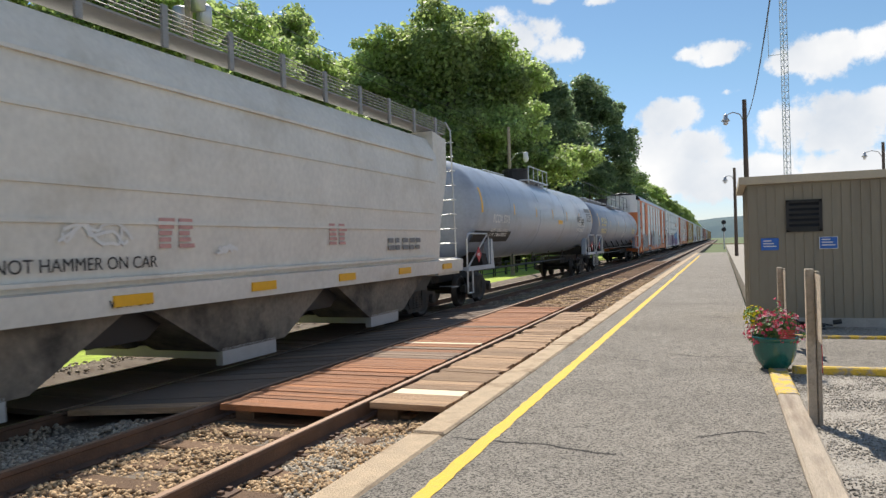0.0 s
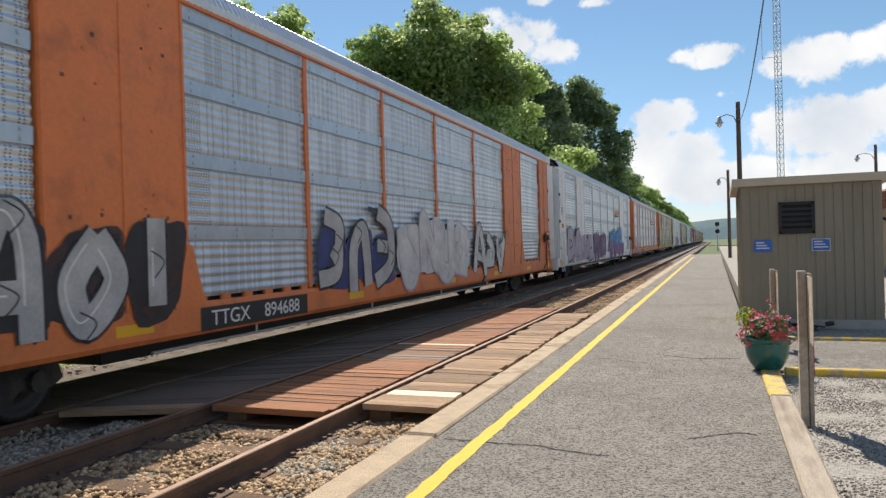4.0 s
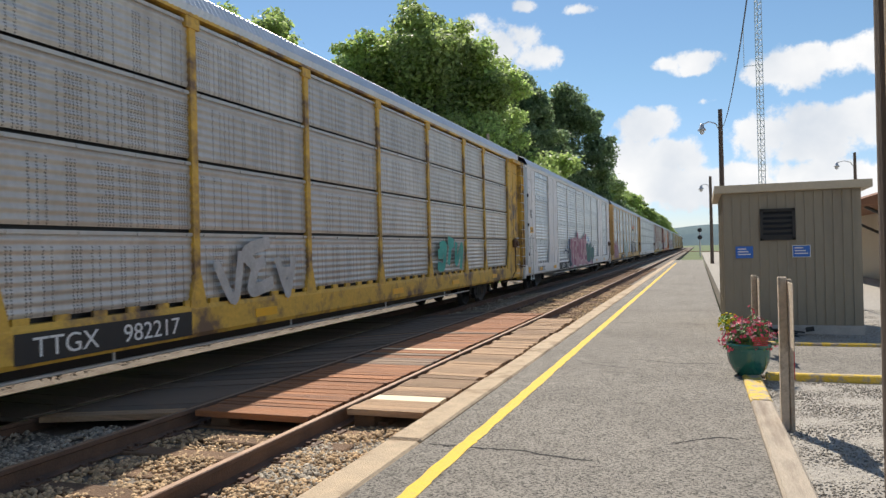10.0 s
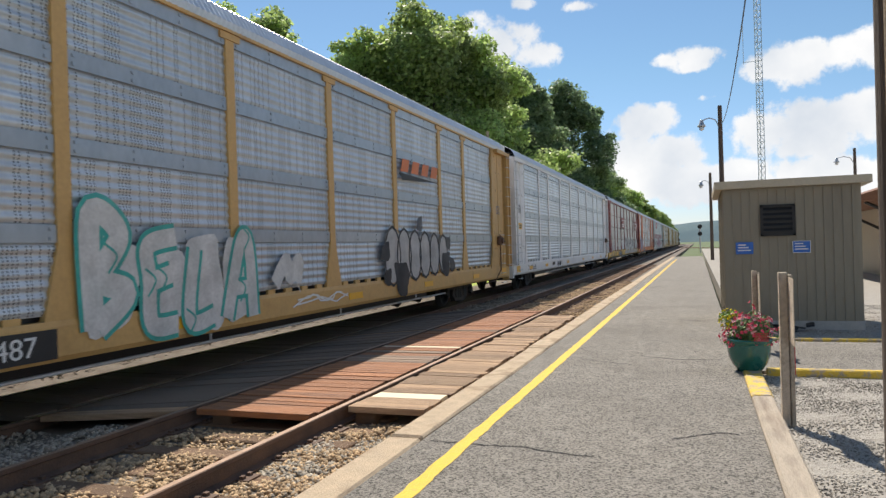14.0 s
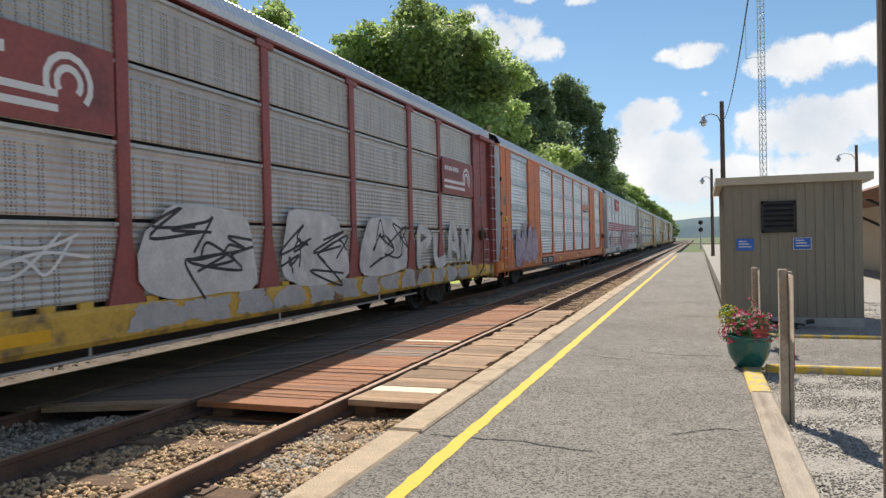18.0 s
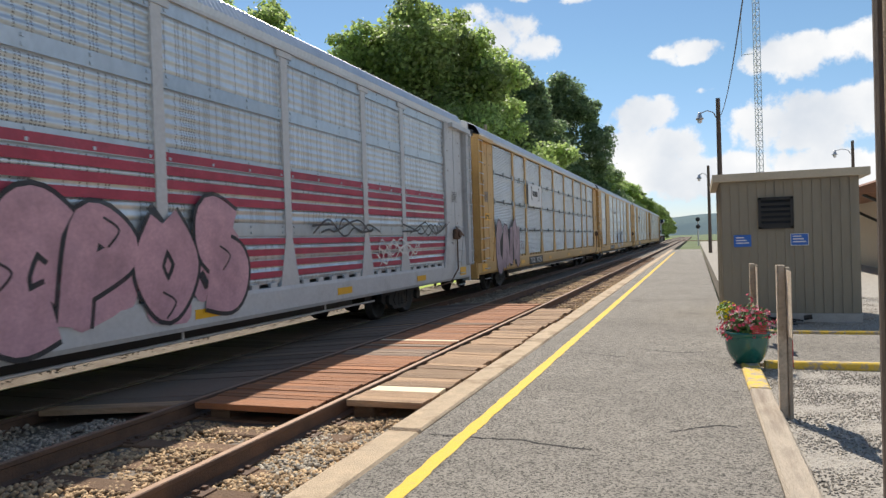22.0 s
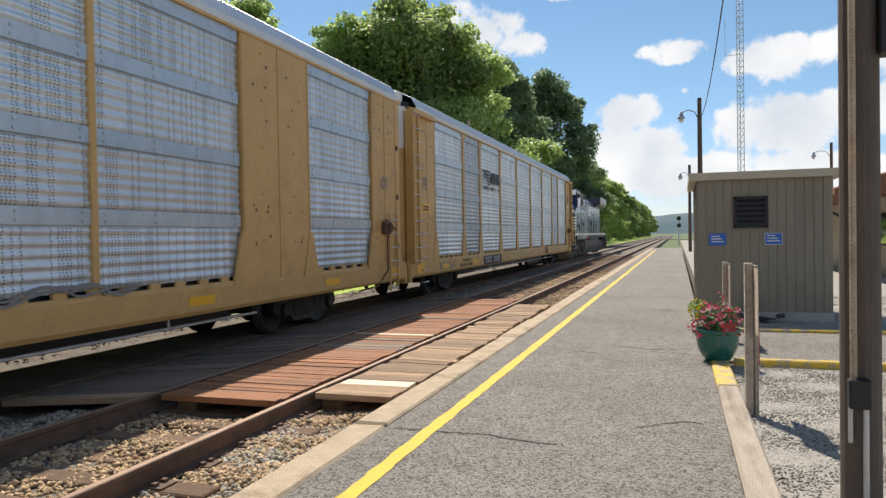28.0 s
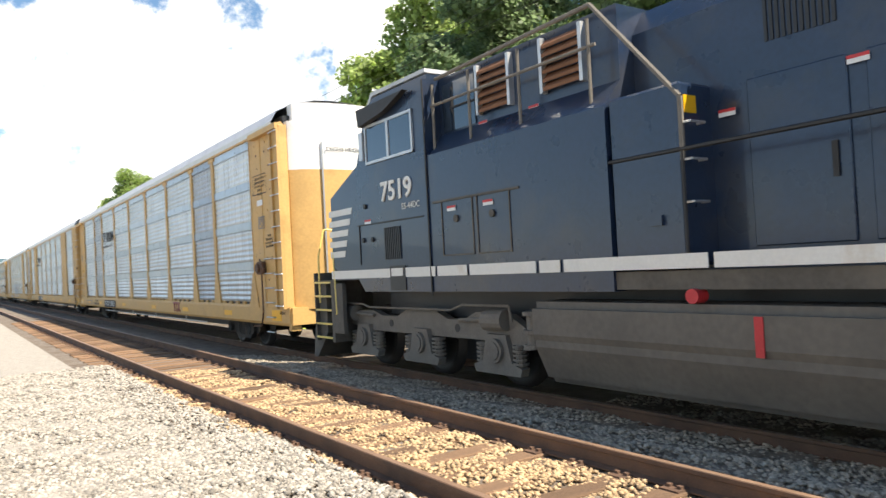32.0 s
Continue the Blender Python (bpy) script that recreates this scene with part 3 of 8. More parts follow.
# ---- the train ----
SCREENS = {
    # the bluish bases carry the reflected sky in their colour
    "grey": perforated("dark_galvanised_screen", (0.53, 0.57, 0.6), (0.42, 0.46, 0.49), metal=0.35, band=0.72),
    "blue": perforated("galvanised_screen", (0.61, 0.66, 0.7), (0.48, 0.53, 0.57), metal=0.5, band=0.62),
    "pale": perforated("pale_galvanised_screen", (0.61, 0.66, 0.69), (0.49, 0.54, 0.57), metal=0.5, band=0.8),
    "dull": perforated("dull_galvanised_screen", (0.5, 0.48, 0.44), (0.37, 0.34, 0.3), metal=0.3),
    "steel": perforated("blue_grey_ribbed_screen", (0.62, 0.68, 0.72), (0.5, 0.55, 0.59), rows=True, metal=0.45),
    "dark": perforated("darker_replaced_screen", (0.42, 0.46, 0.51), (0.33, 0.36, 0.4), metal=0.4, band=0.8),
}
ROOF = mat("galvanised_roof", (0.62, 0.64, 0.66), 0.45, 0.6, vary=0.12, scale=2)
ORANGE = mat("orange_car_paint", (0.66, 0.185, 0.052), 0.55, vary=0.13, scale=2, dirt=(0.3, 0.09, 0.035), dirt_at=(0.52, 0.8), dscale=1.3, rand=0.04)
CREAM = mat("white_car_paint", (0.76, 0.75, 0.74), 0.55, vary=0.1, scale=2, dirt=(0.42, 0.38, 0.33), dirt_at=(0.55, 0.85), dscale=1.2)
TAN = mat("yellow_tan_car_paint", (0.57, 0.35, 0.125), 0.55, vary=0.12, scale=2, dirt=(0.32, 0.18, 0.06), dirt_at=(0.55, 0.85), dscale=1.2, rand=0.05)
OCHRE = mat("faded_yellow_car_paint", (0.62, 0.38, 0.06), 0.6, vary=0.2, scale=2, dirt=(0.16, 0.1, 0.06), dirt_at=(0.48, 0.62), dscale=1.6)
MAROON = mat("maroon_car_paint", (0.29, 0.075, 0.066), 0.55, vary=0.2, scale=2, dirt=(0.09, 0.035, 0.035), dirt_at=(0.5, 0.8))
GREYP = mat("grey_car_paint", (0.52, 0.53, 0.54), 0.5, vary=0.12, scale=2, dirt=(0.3, 0.3, 0.3), dirt_at=(0.55, 0.8))
TANKP = mat("grey_tank_paint", (0.35, 0.395, 0.465), 0.38, vary=0.12, scale=1.2, dirt=(0.2, 0.21, 0.24), dirt_at=(0.52, 0.8), dscale=0.8, coat=0.15)
TANKQ = mat("dark_slate_tank_paint", (0.22, 0.25, 0.315), 0.42, vary=0.14, scale=1.2, dirt=(0.16, 0.18, 0.225), dirt_at=(0.5, 0.8), dscale=0.8, coat=0.08)
HOPP = mat("pale_grey_hopper_paint", (0.68, 0.66, 0.6), 0.6, vary=0.12, scale=1.2, dirt=(0.5, 0.46, 0.38), dirt_at=(0.52, 0.85), dscale=0.7)
REFLECT = mat("yellow_reflector", (0.8, 0.42, 0.01), 0.4, vary=0.1, scale=9)
# black paint; the blue of the reflected sky is mixed into its base
LOCO = mat("sky_tinted_black_paint", (0.014, 0.028, 0.06), 0.3, vary=0.25, scale=2, dirt=(0.06, 0.056, 0.052), dirt_at=(0.5, 0.85), dscale=0.9, coat=0.3)
LOCO_D = mat("dusty_black_paint", (0.085, 0.076, 0.064), 0.75, vary=0.25, scale=2, dirt=(0.15, 0.132, 0.108), dirt_at=(0.45, 0.75), dscale=1.3)
TANK_D = mat("dusty_fuel_tank", (0.14, 0.125, 0.105), 0.8, vary=0.2, scale=1.5, dirt=(0.1, 0.09, 0.078), dirt_at=(0.5, 0.75), dscale=1.0)
# dusty brown with near-black patches
HOPP_D = mat("dusty_brown_hopper_underside", (0.21, 0.175, 0.135), 0.85, vary=0.3, scale=1.5, dirt=(0.05, 0.043, 0.036), dirt_at=(0.45, 0.65), dscale=1.1)
LOCO_W = mat("white_locomotive_stripe", (0.7, 0.68, 0.63), 0.45, vary=0.08, scale=3, dirt=(0.5, 0.4, 0.28), dirt_at=(0.6, 0.8))
HAND = mat("yellow_handrail", (0.72, 0.56, 0.16), 0.45, vary=0.1, scale=5)
TRUCK_G = mat("dusty_grey_truck", (0.18, 0.16, 0.135), 0.8, 0.1, vary=0.22, scale=5, dirt=(0.13, 0.115, 0.1), dirt_at=(0.5, 0.75), dscale=3)
RUSTM = mat("rusty_louvre", (0.2, 0.09, 0.045), 0.8, vary=0.25, scale=8)
REDP = mat("red_paint", (0.5, 0.03, 0.035), 0.5, vary=0.12, scale=5)
GALV_W = mat("weathered_galvanised_column", (0.4, 0.44, 0.46), 0.5, 0.5, vary=0.3, scale=2, dirt=(0.6, 0.58, 0.52), dirt_at=(0.5, 0.62), dscale=1.5, stretch=(1, 1, 0.3))
GREYL = mat("pale_grey_lettering", (0.4, 0.4, 0.4), 0.6, vary=0.1, scale=9)
BLACKT = mat("black_lettering", (0.02, 0.02, 0.02), 0.6, vary=0.1, scale=9)
GREYT = mat("grey_lettering", (0.2, 0.2, 0.2), 0.6, vary=0.1, scale=9)
WHITET = mat("white_lettering", (0.72, 0.72, 0.7), 0.6, vary=0.08, scale=9)
SPRAY = {n: misted(mat("spray_" + n, c, 0.6, vary=0.2, scale=2.5, dirt=tuple(v * 0.6 for v in c), dirt_at=(0.45, 0.8), dscale=1.5)) for n, c in (
    ("pink", (0.6, 0.26, 0.36)), ("lilac", (0.5, 0.42, 0.52)), ("mauve", (0.46, 0.34, 0.38)), ("rose", (0.62, 0.36, 0.42)), ("wine", (0.4, 0.13, 0.22)), ("ink", (0.03, 0.06, 0.12)), ("purple", (0.2, 0.08, 0.24)), ("blue", (0.05, 0.26, 0.6)), ("teal", (0.05, 0.42, 0.36)),
    ("silver", (0.5, 0.5, 0.49)), ("navy", (0.03, 0.05, 0.2)), ("red", (0.45, 0.06, 0.1)), ("green", (0.06, 0.2, 0.17)), ("yellow", (0.6, 0.5, 0.1)), ("white", (0.68, 0.68, 0.66)), ("black", (0.025, 0.025, 0.03)))}


def glass(name, tint):
    m = bpy.data.materials.new(name)
    m.use_nodes = True
    b = m.node_tree.nodes["Principled BSDF"]
    b.inputs["Base Color"].default_value = (*tint, 1)
    b.inputs["Roughness"].default_value = 0.03
    b.inputs["Specular IOR Level"].default_value = 0.9
    b.inputs["Coat Weight"].default_value = 0.6
    return m


CABGLASS = glass("dark_cab_glass", (0.02, 0.03, 0.045))


def lettering(name, words, parent, y, z, size, material, x=1.53, sx=1.0, label="", rz=90, bold=0.0):
    """Raised lettering on a side that faces +x, reading along +y; rz turns it to another side."""
    cu = bpy.data.curves.new(name, "FONT")
    cu.body, cu.size, cu.extrude, cu.align_x = words, size, 0.002, "CENTER"
    cu.bevel_depth = bold
    tmp = bpy.data.objects.new(name, cu)
    scene.collection.objects.link(tmp)
    me = bpy.data.meshes.new_from_object(tmp)
    bpy.data.objects.remove(tmp)
    me.transform(pose(x, y, z, 90, 0, rz) @ Matrix.Diagonal((sx, 1, 1, 1)))
    me.materials.clear()
    me.materials.append(material)
    return tagged(part(name, me, None, parent, label), kind="stuff")


def bars(name, material, parent, y, z, w, h, rows, cols, x=1.53, fill=0.62, label=""):
    """Unreadable writing: rows of plain bars."""
    bm = bmesh.new()
    ch = h / rows
    for r in range(rows):
        cw = w / cols
        for c in range(cols):
            if cols > 2 and random.random() < 0.12:
                continue
            box(bm, x - 0.002, x + 0.003, y + c * cw, y + c * cw + cw * random.uniform(fill * 0.8, fill + 0.2), z + h - (r + 1) * ch + ch * 0.2, z + h - r * ch - ch * 0.15)
    return tagged(part(name, bm, material, parent, label), kind="stuff")


def blob(bm, cy, cz, ry, rz, x, n=26, wob=0.16, seed=0, hole=0.0, lean=0.0, sharp=0.0):
    rnd = random.Random(seed)
    ph = [rnd.uniform(0, 6.3) for _ in range(4)]
    ring = []
    for i in range(n):
        a = 2 * math.pi * i / n
        k = 1 + wob * (math.sin(2 * a + ph[0]) * 0.5 + math.sin(3 * a + ph[1]) * 0.6 + math.sin(5 * a + ph[2]) * 0.35) + sharp * (i % 2) * rnd.uniform(0.3, 1)
        c, s = math.cos(a), math.sin(a)
        c, s = abs(c) ** 0.6 * (1 if c > 0 else -1), abs(s) ** 0.6 * (1 if s > 0 else -1)
        ring.append((cy + c * ry * k + lean * s * rz * k, cz + s * rz * k))
    vs = [bm.verts.new((x, p[0], p[1])) for p in ring]
    if hole:
        inn = [bm.verts.new((x, cy + (p[0] - cy) * hole, cz + (p[1] - cz) * hole)) for p in ring]
        fs = [bm.faces.new((vs[i], vs[(i + 1) % n], inn[(i + 1) % n], inn[i])) for i in range(n)]
    else:
        mid = bm.verts.new((x, cy, cz))
        fs = [bm.faces.new((mid, vs[i], vs[(i + 1) % n])) for i in range(n)]
    bmesh.ops.recalc_face_normals(bm, faces=fs)


def stroke(bm, pts, w, x):
    """A flat brush line on the side, from (y, z) points."""
    prev = None
    for i, p in enumerate(pts):
        a, c = Vector(pts[max(i - 1, 0)]), Vector(pts[min(i + 1, len(pts) - 1)])
        d = (c - a).normalized() if (c - a).length > 0 else Vector((1, 0))
        nrm = Vector((-d.y, d.x)) * w / 2
        cur = (bm.verts.new((x, p[0] + nrm.x, p[1] + nrm.y)), bm.verts.new((x, p[0] - nrm.x, p[1] - nrm.y)))
        if prev:
            bm.faces.new((prev[0], prev[1], cur[1], cur[0]))
        prev = cur


def curve_pts(ctrl, n=8):
    out = []
    c = [Vector(p) for p in ctrl]
    c = [c[0]] + c + [c[-1]]
    for i in range(1, len(c) - 2):
        for k in range(n):
            t = k / n
            out.append(tuple(0.5 * (2 * c[i] + (c[i + 1] - c[i - 1]) * t + (2 * c[i - 1] - 5 * c[i] + 4 * c[i + 1] - c[i + 2]) * t * t
                                    + (3 * c[i] - c[i - 1] - 3 * c[i + 1] + c[i + 2]) * t ** 3)))
    out.append(tuple(c[-2]))
    return out


def curve_pts3(ctrl, n=6):
    """A smooth line through points in space."""
    a, b2 = curve_pts([(p[0], p[1]) for p in ctrl], n), curve_pts([(p[0], p[2]) for p in ctrl], n)
    return [(p[0], p[1], q[1]) for p, q in zip(a, b2)]


GLYPHS = {
    "A": [[(0, 0), (0.35, 1), (0.7, 0.95), (1, 0)], [(0.2, 0.42), (0.85, 0.42)]], "B": [[(0.1, 0), (0.1, 1), (0.8, 0.85), (0.3, 0.5), (0.95, 0.3), (0.1, 0)]],
    "C": [[(0.95, 0.85), (0.4, 1), (0.05, 0.5), (0.4, 0), (0.95, 0.15)]], "D": [[(0.1, 0), (0.1, 1), (0.9, 0.7), (0.9, 0.25), (0.1, 0)]],
    "E": [[(0.95, 1), (0.15, 0.95), (0.1, 0.5), (0.15, 0.05), (0.95, 0)], [(0.1, 0.5), (0.75, 0.52)]], "I": [[(0.5, 0), (0.5, 1)]],
    "H": [[(0.1, 0), (0.1, 1)], [(0.9, 0), (0.9, 1)], [(0.1, 0.5), (0.9, 0.5)]], "V": [[(0.05, 1), (0.5, 0), (0.95, 1)]],
    "K": [[(0.1, 0), (0.1, 1)], [(0.95, 1), (0.15, 0.5), (0.95, 0)]], "L": [[(0.1, 1), (0.15, 0.05), (0.95, 0.05)]],
    "M": [[(0, 0), (0.2, 1), (0.5, 0.4), (0.8, 1), (1, 0)]], "N": [[(0.05, 0), (0.1, 1), (0.85, 0), (0.95, 1)]],
    "O": [[(0.5, 1), (0.05, 0.5), (0.5, 0), (0.95, 0.5), (0.5, 1)]], "P": [[(0.1, 0), (0.1, 1), (0.9, 0.75), (0.15, 0.45)]],
    "R": [[(0.1, 0), (0.1, 1), (0.9, 0.75), (0.2, 0.5), (0.95, 0)]], "S": [[(0.95, 0.9), (0.3, 1), (0.2, 0.6), (0.85, 0.4), (0.7, 0.02), (0.05, 0.1)]],
    "T": [[(0.5, 0), (0.5, 1)], [(0, 0.95), (1, 1)]], "U": [[(0.05, 1), (0.1, 0.1), (0.85, 0.05), (0.95, 1)]], "Z": [[(0, 0.95), (0.95, 1), (0.05, 0.05), (1, 0)]],
}


def graffiti(parent, y0, y1, z0, z1, shapes, fill, line, back=None, shine=None, seed=1, fat=0.3, line_w=0.05, label="", x=1.555, spiky=0.0, plain=False):
    """A painted piece: mist and spikes of colour, fat letter forms with an outline, and thin highlights, as flat layers."""
    rnd = random.Random(seed)
    pick = lambda k: SPRAY[k] if k in SPRAY else k
    n = len(shapes)
    w, h = (y1 - y0) / n, z1 - z0
    made = []
    if back:
        bm = bmesh.new()
        for i in range(n):
            blob(bm, y0 + w * (i + 0.5), (z0 + z1) / 2 + rnd.uniform(-0.06, 0.06) * h, w * 0.5, h * rnd.uniform(0.36, 0.46), x, seed=seed + i, wob=0.16, sharp=spiky * 0.4)
        made.append(part("graffiti_backing", bm, pick(back), parent))
    bo, bi, bs, bx = bmesh.new(), bmesh.new(), bmesh.new(), bmesh.new()
    for i, ch in enumerate(shapes):
        a = y0 + i * w + rnd.uniform(-0.05, 0.06) * w
        zz = z0 + rnd.uniform(-0.04, 0.1) * h
        k = rnd.uniform(0.84, 1.08)
        sk = rnd.uniform(-0.12, 0.2)
        fy, fz = (1, 1) if plain else ((-1, 1), (1, -1), (-1, -1))[(i + seed) % 3]
        for q, st in enumerate(GLYPHS[ch]):
            st = [(p[0] if fy > 0 else 1 - p[0], p[1] if fz > 0 else 1 - p[1]) for p in st]
            jj = 0.05 if plain else 0.15
            ctrl = [(a + (p[0] * 0.74 + 0.13 + sk * (p[1] - 0.5) + rnd.uniform(-jj, jj)) * w, zz + (p[1] * 0.8 + 0.1 + rnd.uniform(-jj, jj)) * h * k) for p in st]
            pts = curve_pts(ctrl)
            f = fat * rnd.uniform(0.8, 1.2)
            stroke(bo, pts, f * w + 2 * line_w, x + 0.003 + 0.0004 * i)
            stroke(bi, pts, f * w, x + 0.006 + 0.0004 * i)
            for e in (ctrl[0], ctrl[-1]):
                if rnd.random() < 0.3 + spiky:
                    d = Vector((rnd.uniform(-1, 1), rnd.uniform(-0.6, 1.0))).normalized() * w * rnd.uniform(0.2, 0.45)
                    stroke(bo, [e, (e[0] + d.x * 0.6, e[1] + d.y * 0.6), (e[0] + d.x, e[1] + d.y)], line_w * 2.2, x + 0.0025)
            if shine:
                stroke(bs, [(p[0] - f * w * 0.25, p[1] + 0.02) for p in pts[2:-3]], 0.022, x + 0.0102)
            mid = pts[len(pts) // 2]
            stroke(bx, curve_pts([(mid[0] - 0.1 * w, mid[1] + 0.1 * h), (mid[0] + 0.12 * w, mid[1]), (mid[0] - 0.05 * w, mid[1] - 0.14 * h)], 5), line_w * 0.5, x + 0.0104)
    o = part("graffiti_outline", bo, pick(line), parent, label)
    made += [o, part("graffiti_fill", bi, pick(fill), parent), part("graffiti_detail", bx, pick(line), parent)]
    if shine:
        made.append(part("graffiti_highlight", bs, pick(shine), parent))
    else:
        bs.free()
    for m in made:
        tagged(m, kind="stuff")
    return o


def scribble(parent, y, z, w, h, material, seed=1, x=1.555, lw=0.035, n=3):
    rnd = random.Random(seed)
    bm = bmesh.new()
    for k in range(n):
        pts = [(y + w * (i / 6) + rnd.uniform(-0.1, 0.1) * w, z + rnd.uniform(0, 1) * h) for i in range(7)]
        stroke(bm, curve_pts(pts, 6), lw, x)
    return tagged(part("scribble", bm, material, parent), kind="stuff")


# -- shared running gear --
def truck_meshes():
    out = {}
    bm = bmesh.new()
    prism(bm, [(-1.25, 0.44), (-1.2, 0.62), (-0.72, 0.66), (-0.4, 0.84), (0.4, 0.84), (0.72, 0.66), (1.2, 0.62), (1.25, 0.44), (1.1, 0.36), (0.7, 0.38),
               (0.5, 0.2), (-0.5, 0.2), (-0.7, 0.38), (-1.1, 0.36)], "x", 0.93, 1.07)
    for s in (-1, 1):
        rod(bm, (1.07, s * 0.89, 0.46), (1.16, s * 0.89, 0.46), 0.12, 12)
        prism(bm, [(s * 0.55, 0.45), (s * 0.3, 0.7), (s * 0.28, 0.32), (s * 0.45, 0.3)], "x", 1.05, 1.09)
    out["side_frame"] = mesh_of("side_frame", bm, TRUCK)
    bm = bmesh.new()
    for dy in (-0.2, 0, 0.2):
        for k in range(5):
            rod(bm, (1.02, dy, 0.3 + k * 0.06), (1.02, dy, 0.33 + k * 0.06), 0.085, 10)
    out["spring"] = mesh_of("spring", bm, TRUCK)
    bm = bmesh.new()
    m = Matrix.Rotation(radians(90), 4, "Y")
    for s in (-1, 1):
        revolve(bm, [(0.06, -0.07), (0.12, -0.06), (0.13, -0.02), (0.33, -0.01), (0.36, -0.06), (0.445, -0.065), (0.45, 0.05), (0.475, 0.055), (0.475, 0.075), (0.1, 0.07)], 28,
                Matrix.Translation((s * 0.76, 0, 0.45)) @ (m if s < 0 else Matrix.Rotation(radians(-90), 4, "Y")))
    rod(bm, (-1.0, 0, 0.45), (1.0, 0, 0.45), 0.085, 12)
    out["wheelset"] = mesh_of("wheelset", bm, WHEEL)
    bm = bmesh.new()
    box(bm, -1.0, 1.0, -0.2, 0.2, 0.5, 0.8, bevel=0.03)
    for s in (-1, 1):
        box(bm, -0.85, 0.85, s * 0.4 - 0.05, s * 0.4 + 0.05, 0.35, 0.45)
        box(bm, s * 0.75 - 0.06, s * 0.75 + 0.06, -0.41, 0.41, 0.32, 0.5)
    out["bolster"] = mesh_of("bolster", bm, TRUCK)
    return out


TRK = truck_meshes()


def truck(parent, y):
    for s in (1, -1):
        f = part("side_frame", TRK["side_frame"], None, parent)
        f.location.y, f.rotation_euler.z = y, 0 if s > 0 else math.pi
        sp = part("spring", TRK["spring"], None, f)
    part("bolster", TRK["bolster"], None, parent).location.y = y
    for d in (-0.89, 0.89):
        part("wheelset", TRK["wheelset"], None, parent).location.y = y + d


def coupler_mesh():
    bm = bmesh.new()
    box(bm, -0.09, 0.09, 0, 0.5, 0.78, 0.98, bevel=0.02)
    prism(bm, [(-0.2, 0.45), (0.2, 0.45), (0.22, 0.68), (0.06, 0.76), (-0.04, 0.66), (-0.2, 0.74)], "z", 0.74, 1.02)
    pts = [(0.25, 0.1, 0.85), (0.3, 0.3, 0.55), (0.25, 0.55, 0.42), (0.2, 0.75, 0.5)]
    bent(bm, pts, 0.03)
    return mesh_of("coupler", bm, RAIL)


COUPLER = coupler_mesh()


def couplers(parent, half):
    for s in (1, -1):
        c = part("coupler", COUPLER, None, parent, "rusty coupler and air hose")
        c.location.y = s * half
        c.rotation_euler.z = 0 if s > 0 else math.pi


def rung_mesh(width=0.42, r=0.014):
    bm = bmesh.new()
    bent(bm, [(0, -width / 2, 0), (0.07, -width / 2, 0), (0.07, width / 2, 0), (0, width / 2, 0)], r, 5)
    return mesh_of("rung", bm, GALV)


RUNG = rung_mesh()


def rungs(parent, x, y, z0, z1, n, s):
    for i in range(n):
        o = part("rung", RUNG, None, parent)
        o.location, o.rotation_euler.z = (x, y, z0 + (z1 - z0) * i / (n - 1)), 0 if s > 0 else math.pi


# -- autorack wagon --
AW, ABOT, ATOP = 1.5, 1.2, 5.15
SCREEN_H = 0.86


def screen_mesh(w, h, ribs=6):
    """A pressed steel screen with horizontal ribs and a flat lapped band along its upper edge."""
    bm = bmesh.new()
    band = 0.2 if ribs == 6 else 0.05
    h = h if ribs == 6 else h - 0.05
    step, amp = (h - band) / ribs, 0.0105 if ribs == 6 else 0.0075 if ribs < 12 else 0.007
    prof = []
    for i in range(ribs):
        for f in range(8):
            prof.append((amp - amp * math.cos(f * math.pi / 4), (i + f / 8) * step))
    prof += [(0.0, h - band), (0.034, h - band + 0.004), (0.036, h - band / 2), (0.034, h)]
    lo, hi = [], []
    for x, z in prof:
        lo.append(bm.verts.new((x, -w / 2, z)))
        hi.append(bm.verts.new((x, w / 2, z)))
    for i in range(len(prof) - 1):
        bm.faces.new((lo[i], hi[i], hi[i + 1], lo[i + 1]))
    # bolts along the lapped band
    for k in range(4):
        for dz in ((0.05, 0.15) if ribs == 6 else (0.03,)):
            box(bm, 0.034, 0.05, -w * 0.45 + k * w * 0.3 - 0.02, -w * 0.45 + k * w * 0.3 + 0.02, h - dz - 0.02, h - dz + 0.02)
    bmesh.ops.recalc_face_normals(bm, faces=bm.faces)
    return bm


_screens = {}


def screen(w, style, ribs):
    key = (round(w, 2), style, ribs)
    if key not in _screens:
        _screens[key] = mesh_of("screen", screen_mesh(w, (ATOP - ABOT - 0.06) / 4, ribs), SCREENS[style], True)
    return _screens[key]


def rib_roof(length):
    """Shallow arched roof of pressed sheets with cross ribs, joined to the side plate."""
    bm = bmesh.new()
    arch = [(1.54, 5.11), (1.56, 5.23), (1.42, 5.47), (1.0, 5.68), (0.5, 5.79), (0, 5.82)]
    arch = arch + [(-x, z) for x, z in arch[-2::-1]]
    n = int(length / 0.12)
    rows = []
    for j in range(2 * n + 1):
        y = -length / 2 + length * j / (2 * n)
        b = 0.013 if j % 2 else 0.0
        rows.append([bm.verts.new((x * (1 + b * 0.6 * (0 < i < len(arch) - 1)), y, z + (b if 0 < i < len(arch) - 1 else 0))) for i, (x, z) in enumerate(arch)])
    for a, c in zip(rows, rows[1:]):
        for i in range(len(arch) - 1):
            bm.faces.new((a[i], c[i], c[i + 1], a[i + 1]))
    bmesh.ops.recalc_face_normals(bm, faces=bm.faces)
    return mesh_of("roof", bm, ROOF)


ROOF_ME = rib_roof(28.7)


